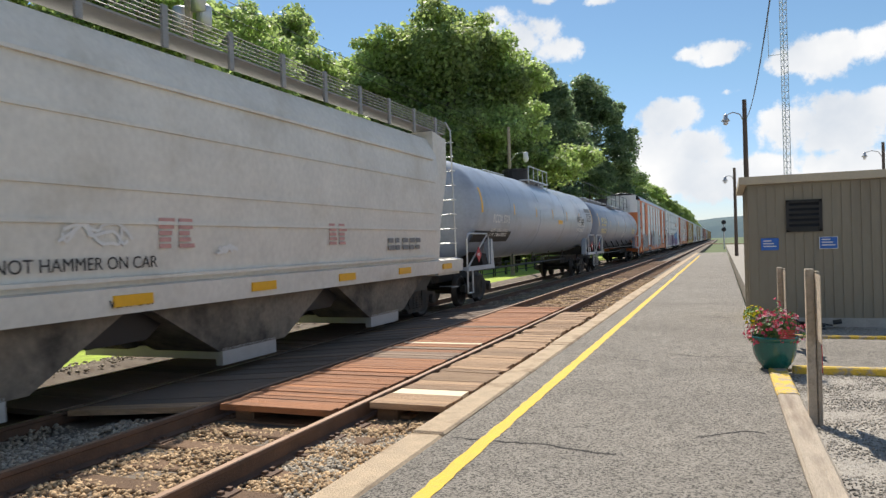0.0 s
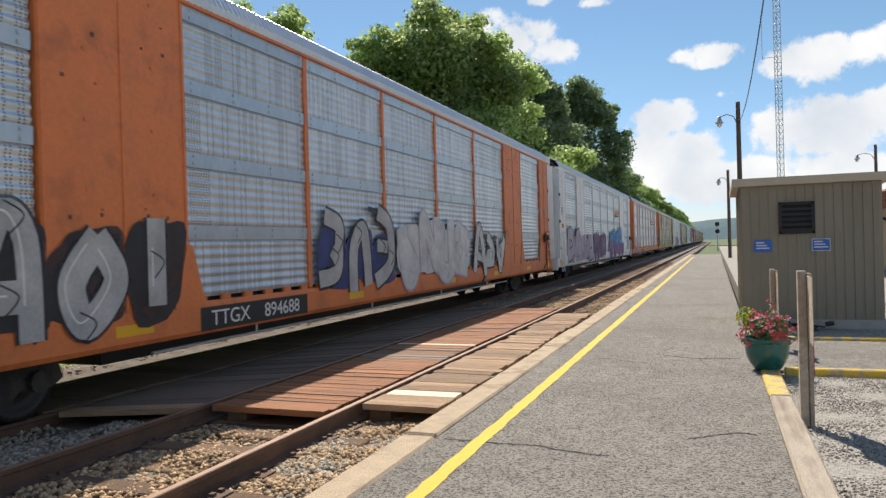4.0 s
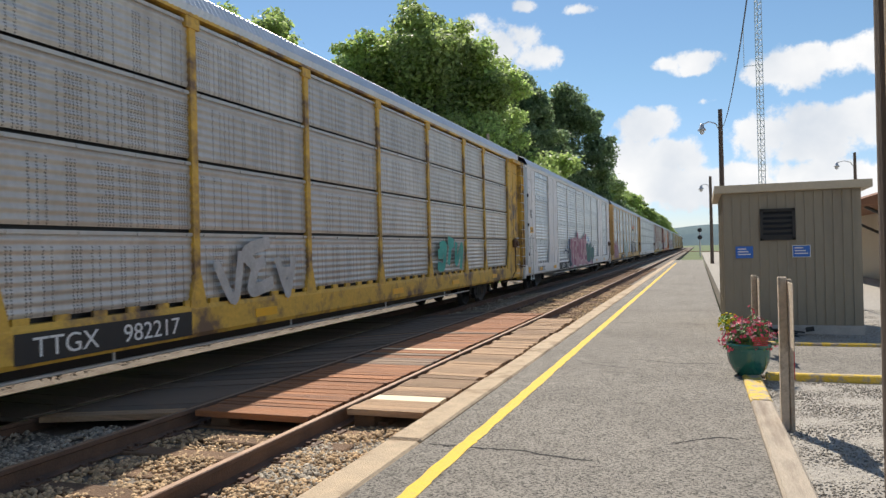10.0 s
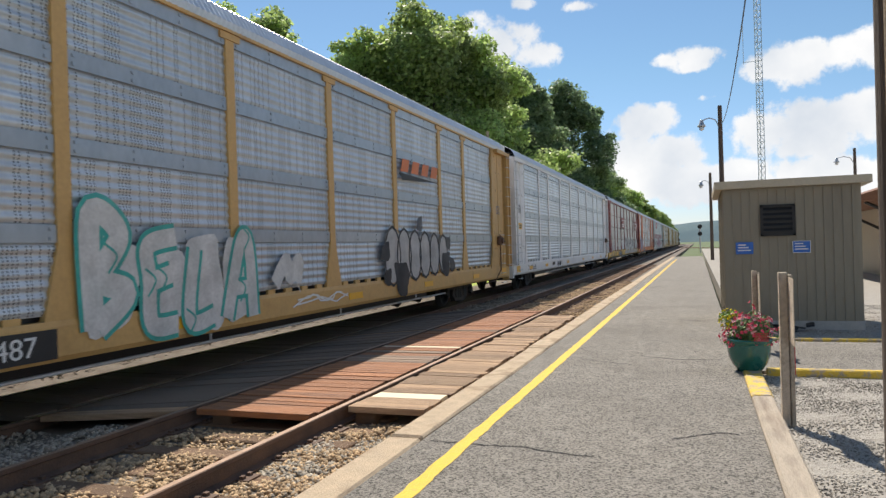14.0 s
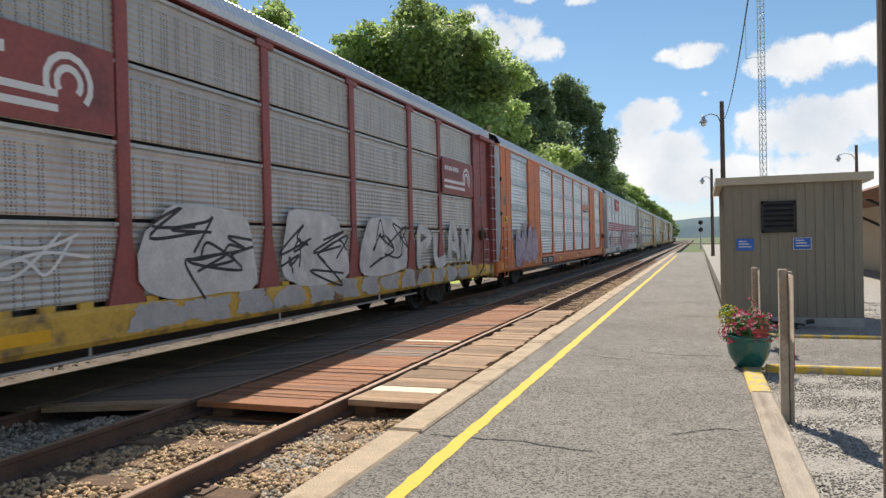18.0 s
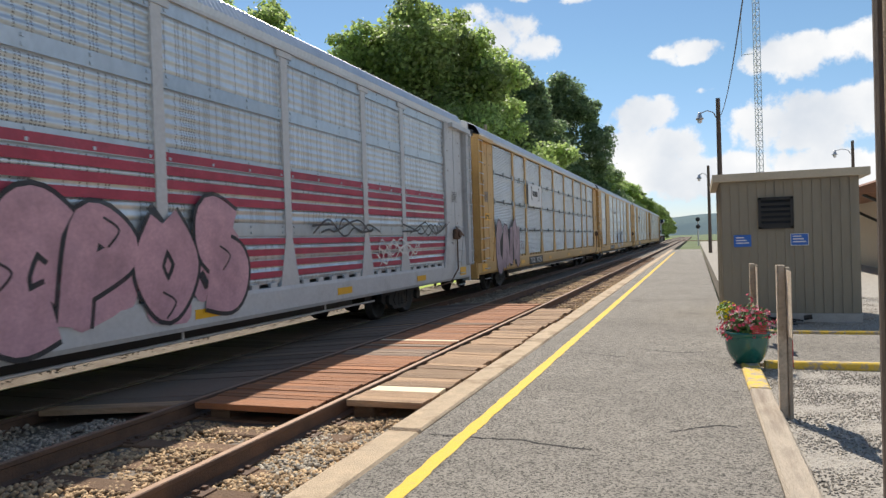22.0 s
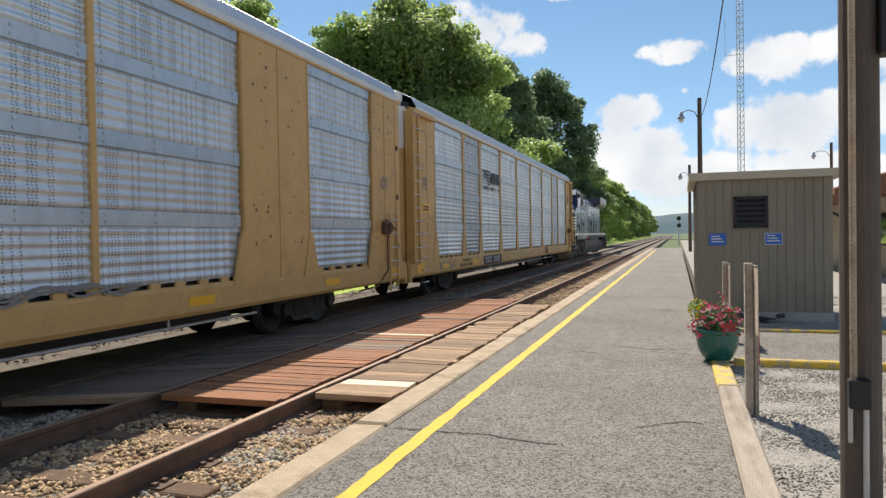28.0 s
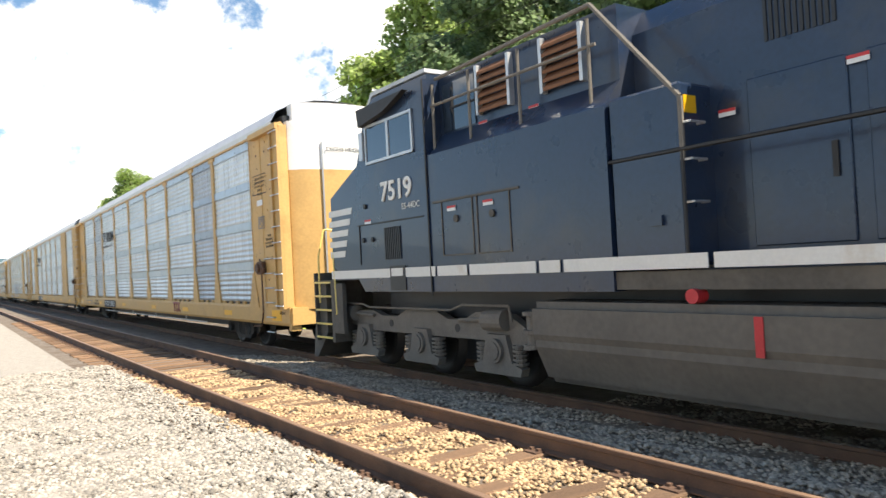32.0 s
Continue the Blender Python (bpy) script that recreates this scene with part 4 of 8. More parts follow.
def gusset_post(z1=ATOP, w=0.2, foot=0.62):
    """Side post that widens into a gusset at the sill."""
    bm = bmesh.new()
    prism(bm, [(-foot / 2, ABOT - 0.12), (foot / 2, ABOT - 0.12), (w / 2, ABOT + 0.75), (w / 2, z1), (-w / 2, z1), (-w / 2, ABOT + 0.75)], "x", AW - 0.06, AW + 0.014)
    box(bm, AW - 0.05, AW + 0.03, -0.24, 0.24, z1 - 0.17, z1 - 0.07)
    return bm


def slim_post(z1=ATOP):
    bm = bmesh.new()
    box(bm, AW - 0.06, AW + 0.016, -0.055, 0.055, ABOT - 0.05, z1 - 0.06, bevel=0.008)
    return bm


def straight_post(z1=ATOP, w=0.13):
    bm = bmesh.new()
    box(bm, AW - 0.06, AW + 0.02, -w / 2, w / 2, ABOT - 0.05, z1 - 0.12)
    box(bm, AW - 0.05, AW + 0.035, -w * 1.1, w * 1.1, z1 - 0.22, z1 - 0.04)
    prism(bm, [(-w * 1.5, ABOT - 0.15), (w * 1.5, ABOT - 0.15), (w / 2, ABOT + 0.35), (-w / 2, ABOT + 0.35)], "x", AW - 0.06, AW + 0.03)
    return bm


def autorack(name, paint, style, layout, label, sill=None, end=None, end_top=None, post="gusset", ribs=6, dark=(), corner=None, number=None, marks="", plate=True, clips=False, shift=0.0):
    """An enclosed wagon for new cars. layout: sections along the side, P plain panel, S screen bay, with widths."""
    sill, end = sill or paint, end or paint
    c = thing("autorack_wagon", label, "railway wagon", group="wagons of the freight train")
    half = sum(w for _, w in layout) / 2
    part("roof", ROOF_ME, None, c, "ribbed galvanised roof")
    bm = bmesh.new()
    box(bm, -AW + 0.1, AW - 0.1, -half + 0.1, half - 0.1, 0.8, 1.1)
    part("deck", bm, BLACK, c)
    # solid black block stands for the darkness inside the wagon
    bm = bmesh.new()
    box(bm, -AW + 0.12, AW - 0.12, -half + 0.25, half - 0.25, 1.12, 5.33)
    part("interior", bm, BLACK, c)
    for s in (1, -1):
        bm = bmesh.new()
        prism(bm, [(s * (AW - 0.1), 0.7), (s * (AW + 0.0), 0.7), (s * (AW + 0.035), 0.76), (s * (AW + 0.035), 1.08), (s * (AW + 0.02), 1.14), (s * (AW - 0.1), 1.14)], "y", -half, half)
        part("side_sill", bm, sill, c)
        bm = bmesh.new()
        prism(bm, [(s * (AW - 0.1), 5.09), (s * (AW + 0.045), 5.09), (s * (AW + 0.045), 5.17), (s * (AW - 0.1), 5.21)], "y", -half + 0.3, half - 0.3)
        part("top_rail", bm, paint, c)
        y = -half
        pm = mesh_of("post", {"gusset": gusset_post, "straight": straight_post, "slim": slim_post}[post](), paint)
        for i, (kind, w) in enumerate(layout):
            if kind == "S":
                for r in range(4):
                    st = "dark" if (i in dark) else style
                    o = part("screen", screen(w - 0.06, st, ribs), None, c)
                    o.location = (s * (AW - 0.035), y + w / 2, ABOT + r * (ATOP - ABOT - 0.06) / 4)
                    if s < 0:
                        o.rotation_euler.z = math.pi
                for r in (1, 2, 3) if clips else ():
                    for yy, k in ((y + 0.19, 0.055), (y + w / 2, 0.025), (y + w - 0.19, 0.055)):
                        zz = ABOT + r * (ATOP - ABOT - 0.06) / 4 - 0.01
                        quick("clip", GALV_W, c, (*sorted((s * (AW - 0.04), s * (AW + 0.03))), yy - k, yy + k, zz - 0.085, zz + 0.085))
                if i + 1 < len(layout) and layout[i + 1][0] == "S":
                    p = part("post", pm, None, c)
                    p.location.y = y + w
                    if s < 0:
                        p.rotation_euler.z = math.pi
            else:
                bm = bmesh.new()
                a0 = y if i else y + 0.62
                a1 = y + w if i < len(layout) - 1 else y + w - 0.62
                x0, x1 = sorted((s * (AW - 0.08), s * (AW + 0.03)))
                box(bm, x0, x1, a0, a1, ABOT - 0.1, 5.1)
                xs = s * (AW + 0.03)
                for yy in (a0 + 0.02, (a0 + a1) / 2, a1 - 0.06):
                    x0, x1 = sorted((xs - s * 0.002, xs + s * 0.012))
                    box(bm, x0, x1, yy, yy + 0.035, ABOT - 0.08, 5.08)
                for k in range(5):
                    for yy in (a0 + (a1 - a0) * 0.27, a0 + (a1 - a0) * 0.73):
                        x0, x1 = sorted((xs - s * 0.002, xs + s * 0.014))
                        zz = 1.75 + k * 0.78
                        box(bm, x0, x1, yy - 0.02, yy + 0.02, zz - 0.02, zz + 0.02)
                for e in (a0, a1):
                    if 0.5 < abs(e) < half - 0.6:
                        prism(bm, [(e - 0.3, ABOT - 0.12), (e + 0.3, ABOT - 0.12), (e + 0.05, ABOT + 0.7), (e - 0.05, ABOT + 0.7)], "x", *sorted((s * AW, s * (AW + 0.05))))
                pan = part("side_panel", bm, paint, c)
                rnd = random.Random(int(y * 10) + len(CARS) * 7 + s)
                bm = bmesh.new()
                for f in (0.16, 0.34, 0.66, 0.84):
                    for zz in (1.72, 1.8, 2.25, 2.33, 3.75, 4.3, 4.65):
                        if rnd.random() < 0.62:
                            yy, zq, r = a0 + (a1 - a0) * f + rnd.uniform(-0.05, 0.05), zz + rnd.uniform(-0.03, 0.03), rnd.uniform(0.012, 0.026)
                            x0, x1 = sorted((xs, xs + s * 0.004))
                            box(bm, x0, x1, yy - r, yy + r, zq - r, zq + r)
                tagged(part("rust_spot", bm, RAIL, pan, "small rusted bolt heads"), kind="stuff")
            y += w
        # clearance reflectors
        for k in (-0.4, -0.29, -0.1, 0.08, 0.22, 0.36):
            bm = bmesh.new()
            x0, x1 = sorted((s * (AW + 0.03), s * (AW + 0.042)))
            box(bm, x0, x1, k * 2 * half - 0.3, k * 2 * half + 0.3, 0.84, 0.97)
            part("reflector", bm, REFLECT, c)
        for e in (1, -1):
            bm = bmesh.new()
            x0, x1 = sorted((s * (AW + 0.03), s * (AW + 0.042)))
            box(bm, x0, x1, e * (half - 0.75) - 0.28, e * (half - 0.75) + 0.28, 0.8, 1.04)
            part("reflector", bm, REFLECT, c)
            # corner: a proud ladder stile, or a bare rounded column with a short ladder
            if corner is None:
                bm = bmesh.new()
                x0, x1 = sorted((s * (AW - 0.1), s * (AW + 0.1)))
                box(bm, x0, x1, *sorted((e * (half - 0.02), e * (half - 0.46))), 1.08, 5.08, bevel=0.02)
                stile = part("corner_post", bm, end, c)
                x0, x1 = sorted((s * (AW + 0.09), s * (AW + 0.15)))
                for q in (0.06, 0.46):
                    quick("flange", end, stile, (x0, x1, *sorted((e * (half - q + 0.05), e * (half - q))), 1.08, 5.0))
                quick("header", end, stile, (*sorted((s * (AW - 0.02), s * (AW + 0.17))), *sorted((e * (half - 0.04), e * (half - 1.75))), 5.0, 5.12))
                # black sheet stands for the shade in the open recess by the stile
                quick("door_gap", BLACK, stile, (*sorted((s * (AW - 0.09), s * (AW - 0.07))), *sorted((e * (half - 0.47), e * (half - 0.63))), 1.1, 5.0))
                rungs(stile, s * (AW + 0.1), e * (half - 0.24), 1.15, 4.95, 12, s)
            else:
                bm = bmesh.new()
                pts = [(s * (AW - 0.4), e * (half - 0.02))] + [(s * (AW - 0.4 + 0.42 * math.sin(q * math.pi / 12)), e * (half - 0.44 + 0.42 * math.cos(q * math.pi / 12))) for q in range(7)]
                pts += [(s * (AW + 0.02), e * (half - 0.62)), (s * (AW - 0.4), e * (half - 0.62))]
                prism(bm, pts, "z", 1.08, 5.1)
                col = part("corner_column", bm, corner, c, smooth=True)
                for zz in (1.5, 2.7, 3.9):
                    quick("hinge", DARK, col, (*sorted((s * (AW + 0.0), s * (AW + 0.07))), *sorted((e * (half - 0.58), e * (half - 0.66))), zz, zz + 0.12))
                for q in (0.72, 1.2):
                    quick("ladder_rail", end, c, (*sorted((s * (AW + 0.07), s * (AW + 0.1))), *sorted((e * (half - q), e * (half - q - 0.04))), 0.5, 2.3))
            rungs(c, s * (AW + 0.03), e * (half - 0.98), 0.55, 2.2, 6, s)
    for e in (1, -1):
        # rounded end doors with a bare upper end
        bm = bmesh.new()
        prof = [(-1.36, half - 0.35), (-1.36, half - 0.1), (-1.1, half + 0.1), (-0.5, half + 0.22), (0, half + 0.24), (0.5, half + 0.22), (1.1, half + 0.1), (1.36, half - 0.1), (1.36, half - 0.35)]
        prism(bm, [(x, e * yy) for x, yy in prof], "z", 1.05, 4.1)
        d = part("end_door", bm, end, c, smooth=True)
        bm = bmesh.new()
        prism(bm, [(x, e * yy) for x, yy in prof], "z", 4.1, 5.18)
        prism(bm, [(x * 0.9, e * (abs(yy) - 0.02)) for x, yy in prof], "z", 5.15, 5.58)
        part("end_door_top", bm, end_top or CREAM, d, "white upper end", smooth=True)
        bm = bmesh.new()
        for dx in (-0.7, 0.0, 0.7):
            rod(bm, (dx, e * (half + 0.22), 1.3), (dx, e * (half + 0.22), 4.7), 0.022, 6)
        part("lock_rod", bm, GALV, d)
        bm = bmesh.new()
        box(bm, -1.5, 1.5, *sorted((e * (half - 0.5), e * (half + 0.08))), 0.72, 1.1)
        box(bm, 1.3, 1.52, *sorted((e * (half - 0.1), e * (half + 0.05))), 0.6, 1.0)
        part("end_sill", bm, sill, c)
        truck(c, e * 10.5)
    # centre sill and brake pipe
    quick("centre_sill", BLACK, c, (-0.4, 0.4, -half + 0.5, half - 0.5, 0.7, 1.05), (-0.75, 0.75, -8.4, 8.4, 0.42, 0.82))
    bm = bmesh.new()
    rod(bm, (AW - 0.12, -8.2, 0.56), (AW - 0.12, 8.2, 0.56), 0.022, 6)
    for yy in (-6, -2, 2, 6):
        rod(bm, (AW - 0.12, yy, 0.56), (AW - 0.12, yy, 0.8), 0.018, 6)
    part("brake_pipe", bm, GALV, c)
    # hand brake and chain
    bm = bmesh.new()
    box(bm, AW + 0.03, AW + 0.16, half - 1.6, half - 1.25, 1.85, 2.15, bevel=0.03)
    rod(bm, (AW + 0.16, half - 1.42, 2.0), (AW + 0.22, half - 1.42, 2.0), 0.1, 10)
    bent(bm, [(AW + 0.1, half - 1.4, 1.85), (AW + 0.1, half - 1.4, 1.0), (AW + 0.0, half - 1.8, 0.65), (AW - 0.1, half - 2.6, 0.6)], 0.02)
    rod(bm, (AW + 0.1, half - 1.5, 2.2), (AW + 0.18, half - 1.05, 1.95), 0.02)
    part("hand_brake", bm, RAIL, c, "hand brake lever and chain")
    couplers(c, half - 0.2)
    # stencilled data
    bars("stencil", GREYT, c, half - 1.6, 2.9, 0.42, 0.3, 6, 5, x=AW + 0.045)
    bars("stencil", GREYT, c, -half + 0.95, 3.05, 0.42, 0.34, 6, 5, x=AW + 0.045)
    bars("stencil", GREYT, c, -half + 2.4, 0.8, 1.6, 0.22, 3, 6, x=AW + 0.037)
    q = quick("warning_plate", REFLECT, c, (AW + 0.03, AW + 0.046, -half + 1.0, -half + 1.5, 2.45, 2.68), label="yellow warning plate")
    bars("plate_text", BLACKT, q, -half + 1.05, 2.48, 0.4, 0.16, 2, 3, x=AW + 0.048)
    if number:
        if plate:
            quick("number_plate_patch", BLACKT, c, (AW + 0.034, AW + 0.039, on(7.4), on(10.1), 0.74, 1.06))
        ink = WHITET if plate else BLACKT
        if marks:
            lettering("owner_marks", marks, c, on(8.05 + shift), 0.8, 0.3, ink, x=AW + 0.043, sx=1.1, label="painted owner's marks")
        else:
            bars("owner_marks", ink, c, on(7.55), 0.82, 0.9, 0.22, 1, 4, x=AW + 0.043, fill=0.6, label="painted owner's marks")
        lettering("car_number", number, c, on(9.35 + shift), 0.8, 0.3, ink, x=AW + 0.043, sx=1.1, label="painted wagon number")
    # clips that hold the foot of the screens
    bm = bmesh.new()
    yy = -half + 2.2
    while yy < half - 2.2:
        box(bm, AW - 0.03, AW + 0.01, yy, yy + 0.2, 1.13, 1.21)
        yy += 0.52
    tagged(part("foot_clip", bm, sill, c), kind="stuff")
    for e in (1, -1):
        tl = lettering("end_lettering", "EXCESS HEIGHT CAR", c, e * (half + 0.245), 4.5, 0.13, BLACKT, x=0, label="black stencilled words", rz=0 if e < 0 else 180)
        tagged(tl, kind="stuff")
    return c


A_LAY = [("P", 2.1), ("S", 3.0), ("S", 2.09)] + [("S", 3.066)] * 5 + [("S", 2.09), ("S", 3.0), ("P", 2.1)]
B_LAY = [("P", 2.1), ("S", 2.92), ("P", 2.22)] + [("S", 3.061)] * 5 + [("P", 2.22), ("S", 2.92), ("P", 2.1)]
HALF = 14.865
CARS = []
# where each wagon's first screen stands along the track when the clip begins
STARTS = (65.65, 96.61, 127.13, 157.66, 187.94, 218.5, 248.89, 279.34, 309.6, 340.01, 370.54, 400.56, 430.87, 460.94)


def on(y):
    """From metres behind the wagon's front end to the wagon's own y."""
    return y - HALF


def build_train():
    E_ = AW + 0.056
    c = autorack("a", ORANGE, "pale", B_LAY, "orange autorack wagon with pale screens and silver letter graffiti", post="slim", corner=GALV_W, number="894688", marks="TTGX")
    graffiti(c, on(2.0), on(7.1), 0.9, 2.3, "CHAOI", "silver", "black", back="black", shine=WHITET, seed=11, fat=0.34, line_w=0.04, plain=True, label="black and silver bubble letter graffiti")
    scribble(c, on(1.2), 1.2, 0.5, 1.6, WHITET, 14, lw=0.05)
    graffiti(c, on(10.5), on(13.7), 0.95, 2.35, "EUE", "silver", "black", back="navy", seed=12, label="dark graffiti letters")
    graffiti(c, on(13.9), on(18.6), 1.0, 2.5, "PNUS", "white", "lilac", back="white", seed=13, fat=0.4, label="white graffiti letters")
    graffiti(c, on(19.0), on(22.3), 1.0, 2.2, "ASA", "white", "black", seed=15, fat=0.25, label="small white graffiti letters")
    CARS.append(c)
    c = autorack("b", CREAM, "blue", B_LAY, "white autorack wagon with grey screens and colourful graffiti", end=CREAM, post="slim", corner=GALV_W, number="301884", plate=False)
    graffiti(c, on(2.05), on(9.8), 0.85, 2.3, "DAIL", "lilac", "black", back="lilac", seed=24, plain=True, fat=0.34, line_w=0.075, label="lilac letters outlined in black")
    graffiti(c, on(10.1), on(14.9), 0.85, 2.35, "EANKE", "purple", "black", back="purple", shine="yellow", seed=22, spiky=0.7, fat=0.24, line_w=0.035, label="spiky purple and yellow graffiti")
    graffiti(c, on(16.4), on(24.2), 0.8, 1.75, "EEMNA", "purple", "navy", back="pink", seed=25, fat=0.34, spiky=0.4, label="pink and purple graffiti")
    graffiti(c, on(16.8), on(23.0), 1.5, 2.45, "ATRE", "blue", "black", back="blue", shine=WHITET, seed=23, fat=0.4, line_w=0.035, spiky=0.3, label="blue graffiti letters")
    scribble(c, on(22.0), 2.3, 1.2, 0.4, SPRAY["red"], 26, lw=0.02)
    bar_logo(c, on(19.6), 3.65, 0.68)
    CARS.append(c)
    c = autorack("c", ORANGE, "blue", A_LAY, "orange autorack wagon with grey perforated screens", dark=(2, 8), number="302917", plate=False)
    scribble(c, on(28.0), 1.75, 0.75, 0.55, WHITET, 32, lw=0.03, x=AW + 0.05)
    graffiti(c, on(2.3), on(5.9), 0.75, 1.95, "DOA", "lilac", "pink", seed=33, fat=0.1, line_w=0.03, label="thin pink outline drawing")
    bar_logo(c, on(19.5), 3.65, 0.68)
    CARS.append(c)
    c = autorack("d", OCHRE, "dull", A_LAY, "faded yellow autorack wagon with dull ribbed screens and rust", post="straight", ribs=8, number="982217", marks="TTGX")
    q = quick("logo_board", OCHRE, c, (E_, E_ + 0.02, on(5.2), on(7.1), 3.2, 4.98), label="yellow board with a shield logo")
    bm = bmesh.new()
    prism(bm, [(on(5.55), 4.25), (on(6.75), 4.25), (on(6.75), 3.68), (on(6.5), 3.46), (on(6.15), 3.3), (on(5.8), 3.46), (on(5.55), 3.68)], "x", E_ + 0.02, E_ + 0.03)
    part("shield", bm, WHITET, q)
    bm = bmesh.new()
    for i in range(4):
        box(bm, E_ + 0.03, E_ + 0.034, on(5.67) + i * 0.28, on(5.8) + i * 0.28, 3.6, 4.22)
    part("shield_stripe", bm, REDP, q)
    quick("shield_band", SPRAY["navy"], q, (E_ + 0.02, E_ + 0.03, on(5.5), on(6.8), 4.27, 4.8))
    bars("shield_words", WHITET, q, on(5.58), 4.32, 1.15, 0.42, 2, 5, x=E_ + 0.033)
    graffiti(c, on(10.5), on(12.9), 1.2, 2.0, "VEA", "silver", "silver", seed=42, fat=0.2, line_w=0.01, label="faded white graffiti")
    graffiti(c, on(19.8), on(22.1), 1.3, 2.1, "ETN", "teal", "teal", seed=41, fat=0.2, label="faded teal graffiti")
    CARS.append(c)
    c = autorack("e", CREAM, "pale", B_LAY, "white autorack wagon with grey screens and pink graffiti", post="slim", corner=GALV_W, number="1967", marks="UCRY", shift=0.5)
    graffiti(c, on(9.6), on(10.3), 1.7, 2.15, "LCE", "blue", "navy", seed=51, fat=0.18, line_w=0.012, plain=True, label="blue graffiti letters")
    bm = bmesh.new()
    blob(bm, on(10.62), 1.3, 0.42, 0.42, E_, seed=54, wob=0.2, sharp=0.2)
    blob(bm, on(11.0), 0.98, 0.22, 0.2, E_, seed=55, wob=0.2)
    stroke(bm, curve_pts([(on(8.7), 1.5), (on(9.1), 1.66), (on(9.6), 1.6), (on(10.4), 1.52)]), 0.1, E_ + 0.002)
    stroke(bm, curve_pts([(on(9.9), 1.02), (on(10.1), 1.06), (on(10.5), 0.95)]), 0.06, E_ + 0.002)
    tagged(part("graffiti_shadow", bm, SPRAY["ink"], c, "dark blue sprayed shape with long tails"), kind="stuff")
    bm = bmesh.new()
    for k in range(9):
        blob(bm, on(11.1 + 0.96 * k), 0.98 + 0.06 * (k % 2), 0.6, 0.26, E_ - 0.002, seed=500 + k, wob=0.12)
    tagged(part("graffiti_backing", bm, SPRAY["rose"], c, "rose sprayed band"), kind="stuff")
    graffiti(c, on(10.6), on(16.7), 0.95, 2.4, "TEARPE", "wine", WHITET, back="rose", seed=52, fat=0.36, line_w=0.04, plain=True, spiky=0.5, label="pink and red graffiti letters")
    graffiti(c, on(16.4), on(19.9), 0.95, 1.85, "ESN", "green", "navy", back="green", seed=53, spiky=0.3, label="dark green spiky graffiti")
    scribble(c, on(17.0), 2.1, 0.8, 0.4, SPRAY["blue"], 55, lw=0.025)
    CARS.append(c)
    c = autorack("f", TAN, "grey", A_LAY, "tan autorack wagon with banded grey screens and dark ring graffiti", number="941487", marks="TTGX")
    graffiti(c, on(1.8), on(5.1), 0.75, 2.1, "NEBO", "mauve", "red", back="red", shine="pink", seed=61, fat=0.3, line_w=0.03, label="dusky red graffiti letters")
    graffiti(c, on(10.45), on(13.8), 0.7, 2.15, "BELA", "white", "teal", back="white", seed=62, fat=0.3, line_w=0.06, plain=True, label="white bubble letters outlined in teal")
    bm, bf = bmesh.new(), bmesh.new()
    for k in range(6):
        y0, r = on(19.1) + k * 0.68, 0.56 - 0.03 * k
        blob(bf, y0, 1.65, r * 0.8, r + 0.06, E_, seed=640 + k, wob=0.05)
        stroke(bm, [(y0 + r * 0.8 * math.cos(q * 0.524), 1.65 + (r + 0.1) * math.sin(q * 0.524)) for q in range(13)], 0.07, E_ + 0.004 + 0.0003 * k)
    for k, (a, z, r) in enumerate(((18.7, 1.75, 0.24), (18.8, 1.2, 0.2), (19.6, 1.15, 0.42), (20.8, 2.4, 0.2), (22.7, 1.4, 0.34), (23.2, 1.35, 0.22), (22.9, 1.95, 0.2))):
        blob(bm, on(a), z, r, r * 0.85, E_ + 0.007, seed=660 + k, wob=0.2)
    for m in (part("graffiti_backing", bf, SPRAY["silver"], c, "pale misty ovals"), part("graffiti_outline", bm, SPRAY["black"], c, "black ring and blot graffiti")):
        tagged(m, kind="stuff")
    graffiti(c, on(14.3), on(15.2), 1.2, 1.7, "M", "white", "white", seed=64, fat=0.3, line_w=0.01, plain=True, label="white crown mark")
    scribble(c, on(15.0), 0.85, 1.8, 0.2, WHITET, 65, lw=0.03)
    bar_logo(c, on(19.7), 3.62, 0.66)
    CARS.append(c)
    c = autorack("g", CREAM, "blue", A_LAY, "white autorack wagon with grey perforated screens", number="852180", plate=False)
    scribble(c, on(26.2), 1.2, 1.2, 1.0, SPRAY["white"], 71, lw=0.035)
    CARS.append(c)
    c = autorack("h", MAROON, "dull", A_LAY, "maroon autorack wagon with dull screens and white graffiti", sill=OCHRE, ribs=11, number="980714", marks="TTGX")
    for a, z0, z1 in ((10.38, 3.14, 4.1), (24.65, 3.14, 4.1)):
        q = quick("logo_board", MAROON, c, (E_, E_ + 0.02, on(a), on(a + 2.75), z0, z1), label="maroon board with white logo")
        bm = bmesh.new()
        zc = (z0 + z1) / 2
        for r in (0.16, 0.3):
            stroke(bm, [(on(a + 2.1) + r * math.sin(k * 0.45 - 2.2), zc + r * math.cos(k * 0.45 - 2.2)) for k in range(11)], 0.08, E_ + 0.024)
        for dz in (0, 0.16):
            stroke(bm, [(on(a + 0.15), zc - 0.3 + dz), (on(a + 1.95), zc - 0.3 + dz)], 0.08, E_ + 0.024)
        part("logo_line", bm, WHITET, q)
        bars("logo_word", WHITET, q, on(a + 0.2), zc + 0.12, 1.2, 0.18, 1, 7, x=E_ + 0.024)
    scribble(c, on(2.3), 1.15, 2.4, 0.75, GREYL, 81, n=5, lw=0.05), scribble(c, on(5.4), 1.5, 1.6, 0.4, WHITET, 83, n=3), scribble(c, on(9.6), 1.5, 3.0, 0.5, WHITET, 82, n=4)
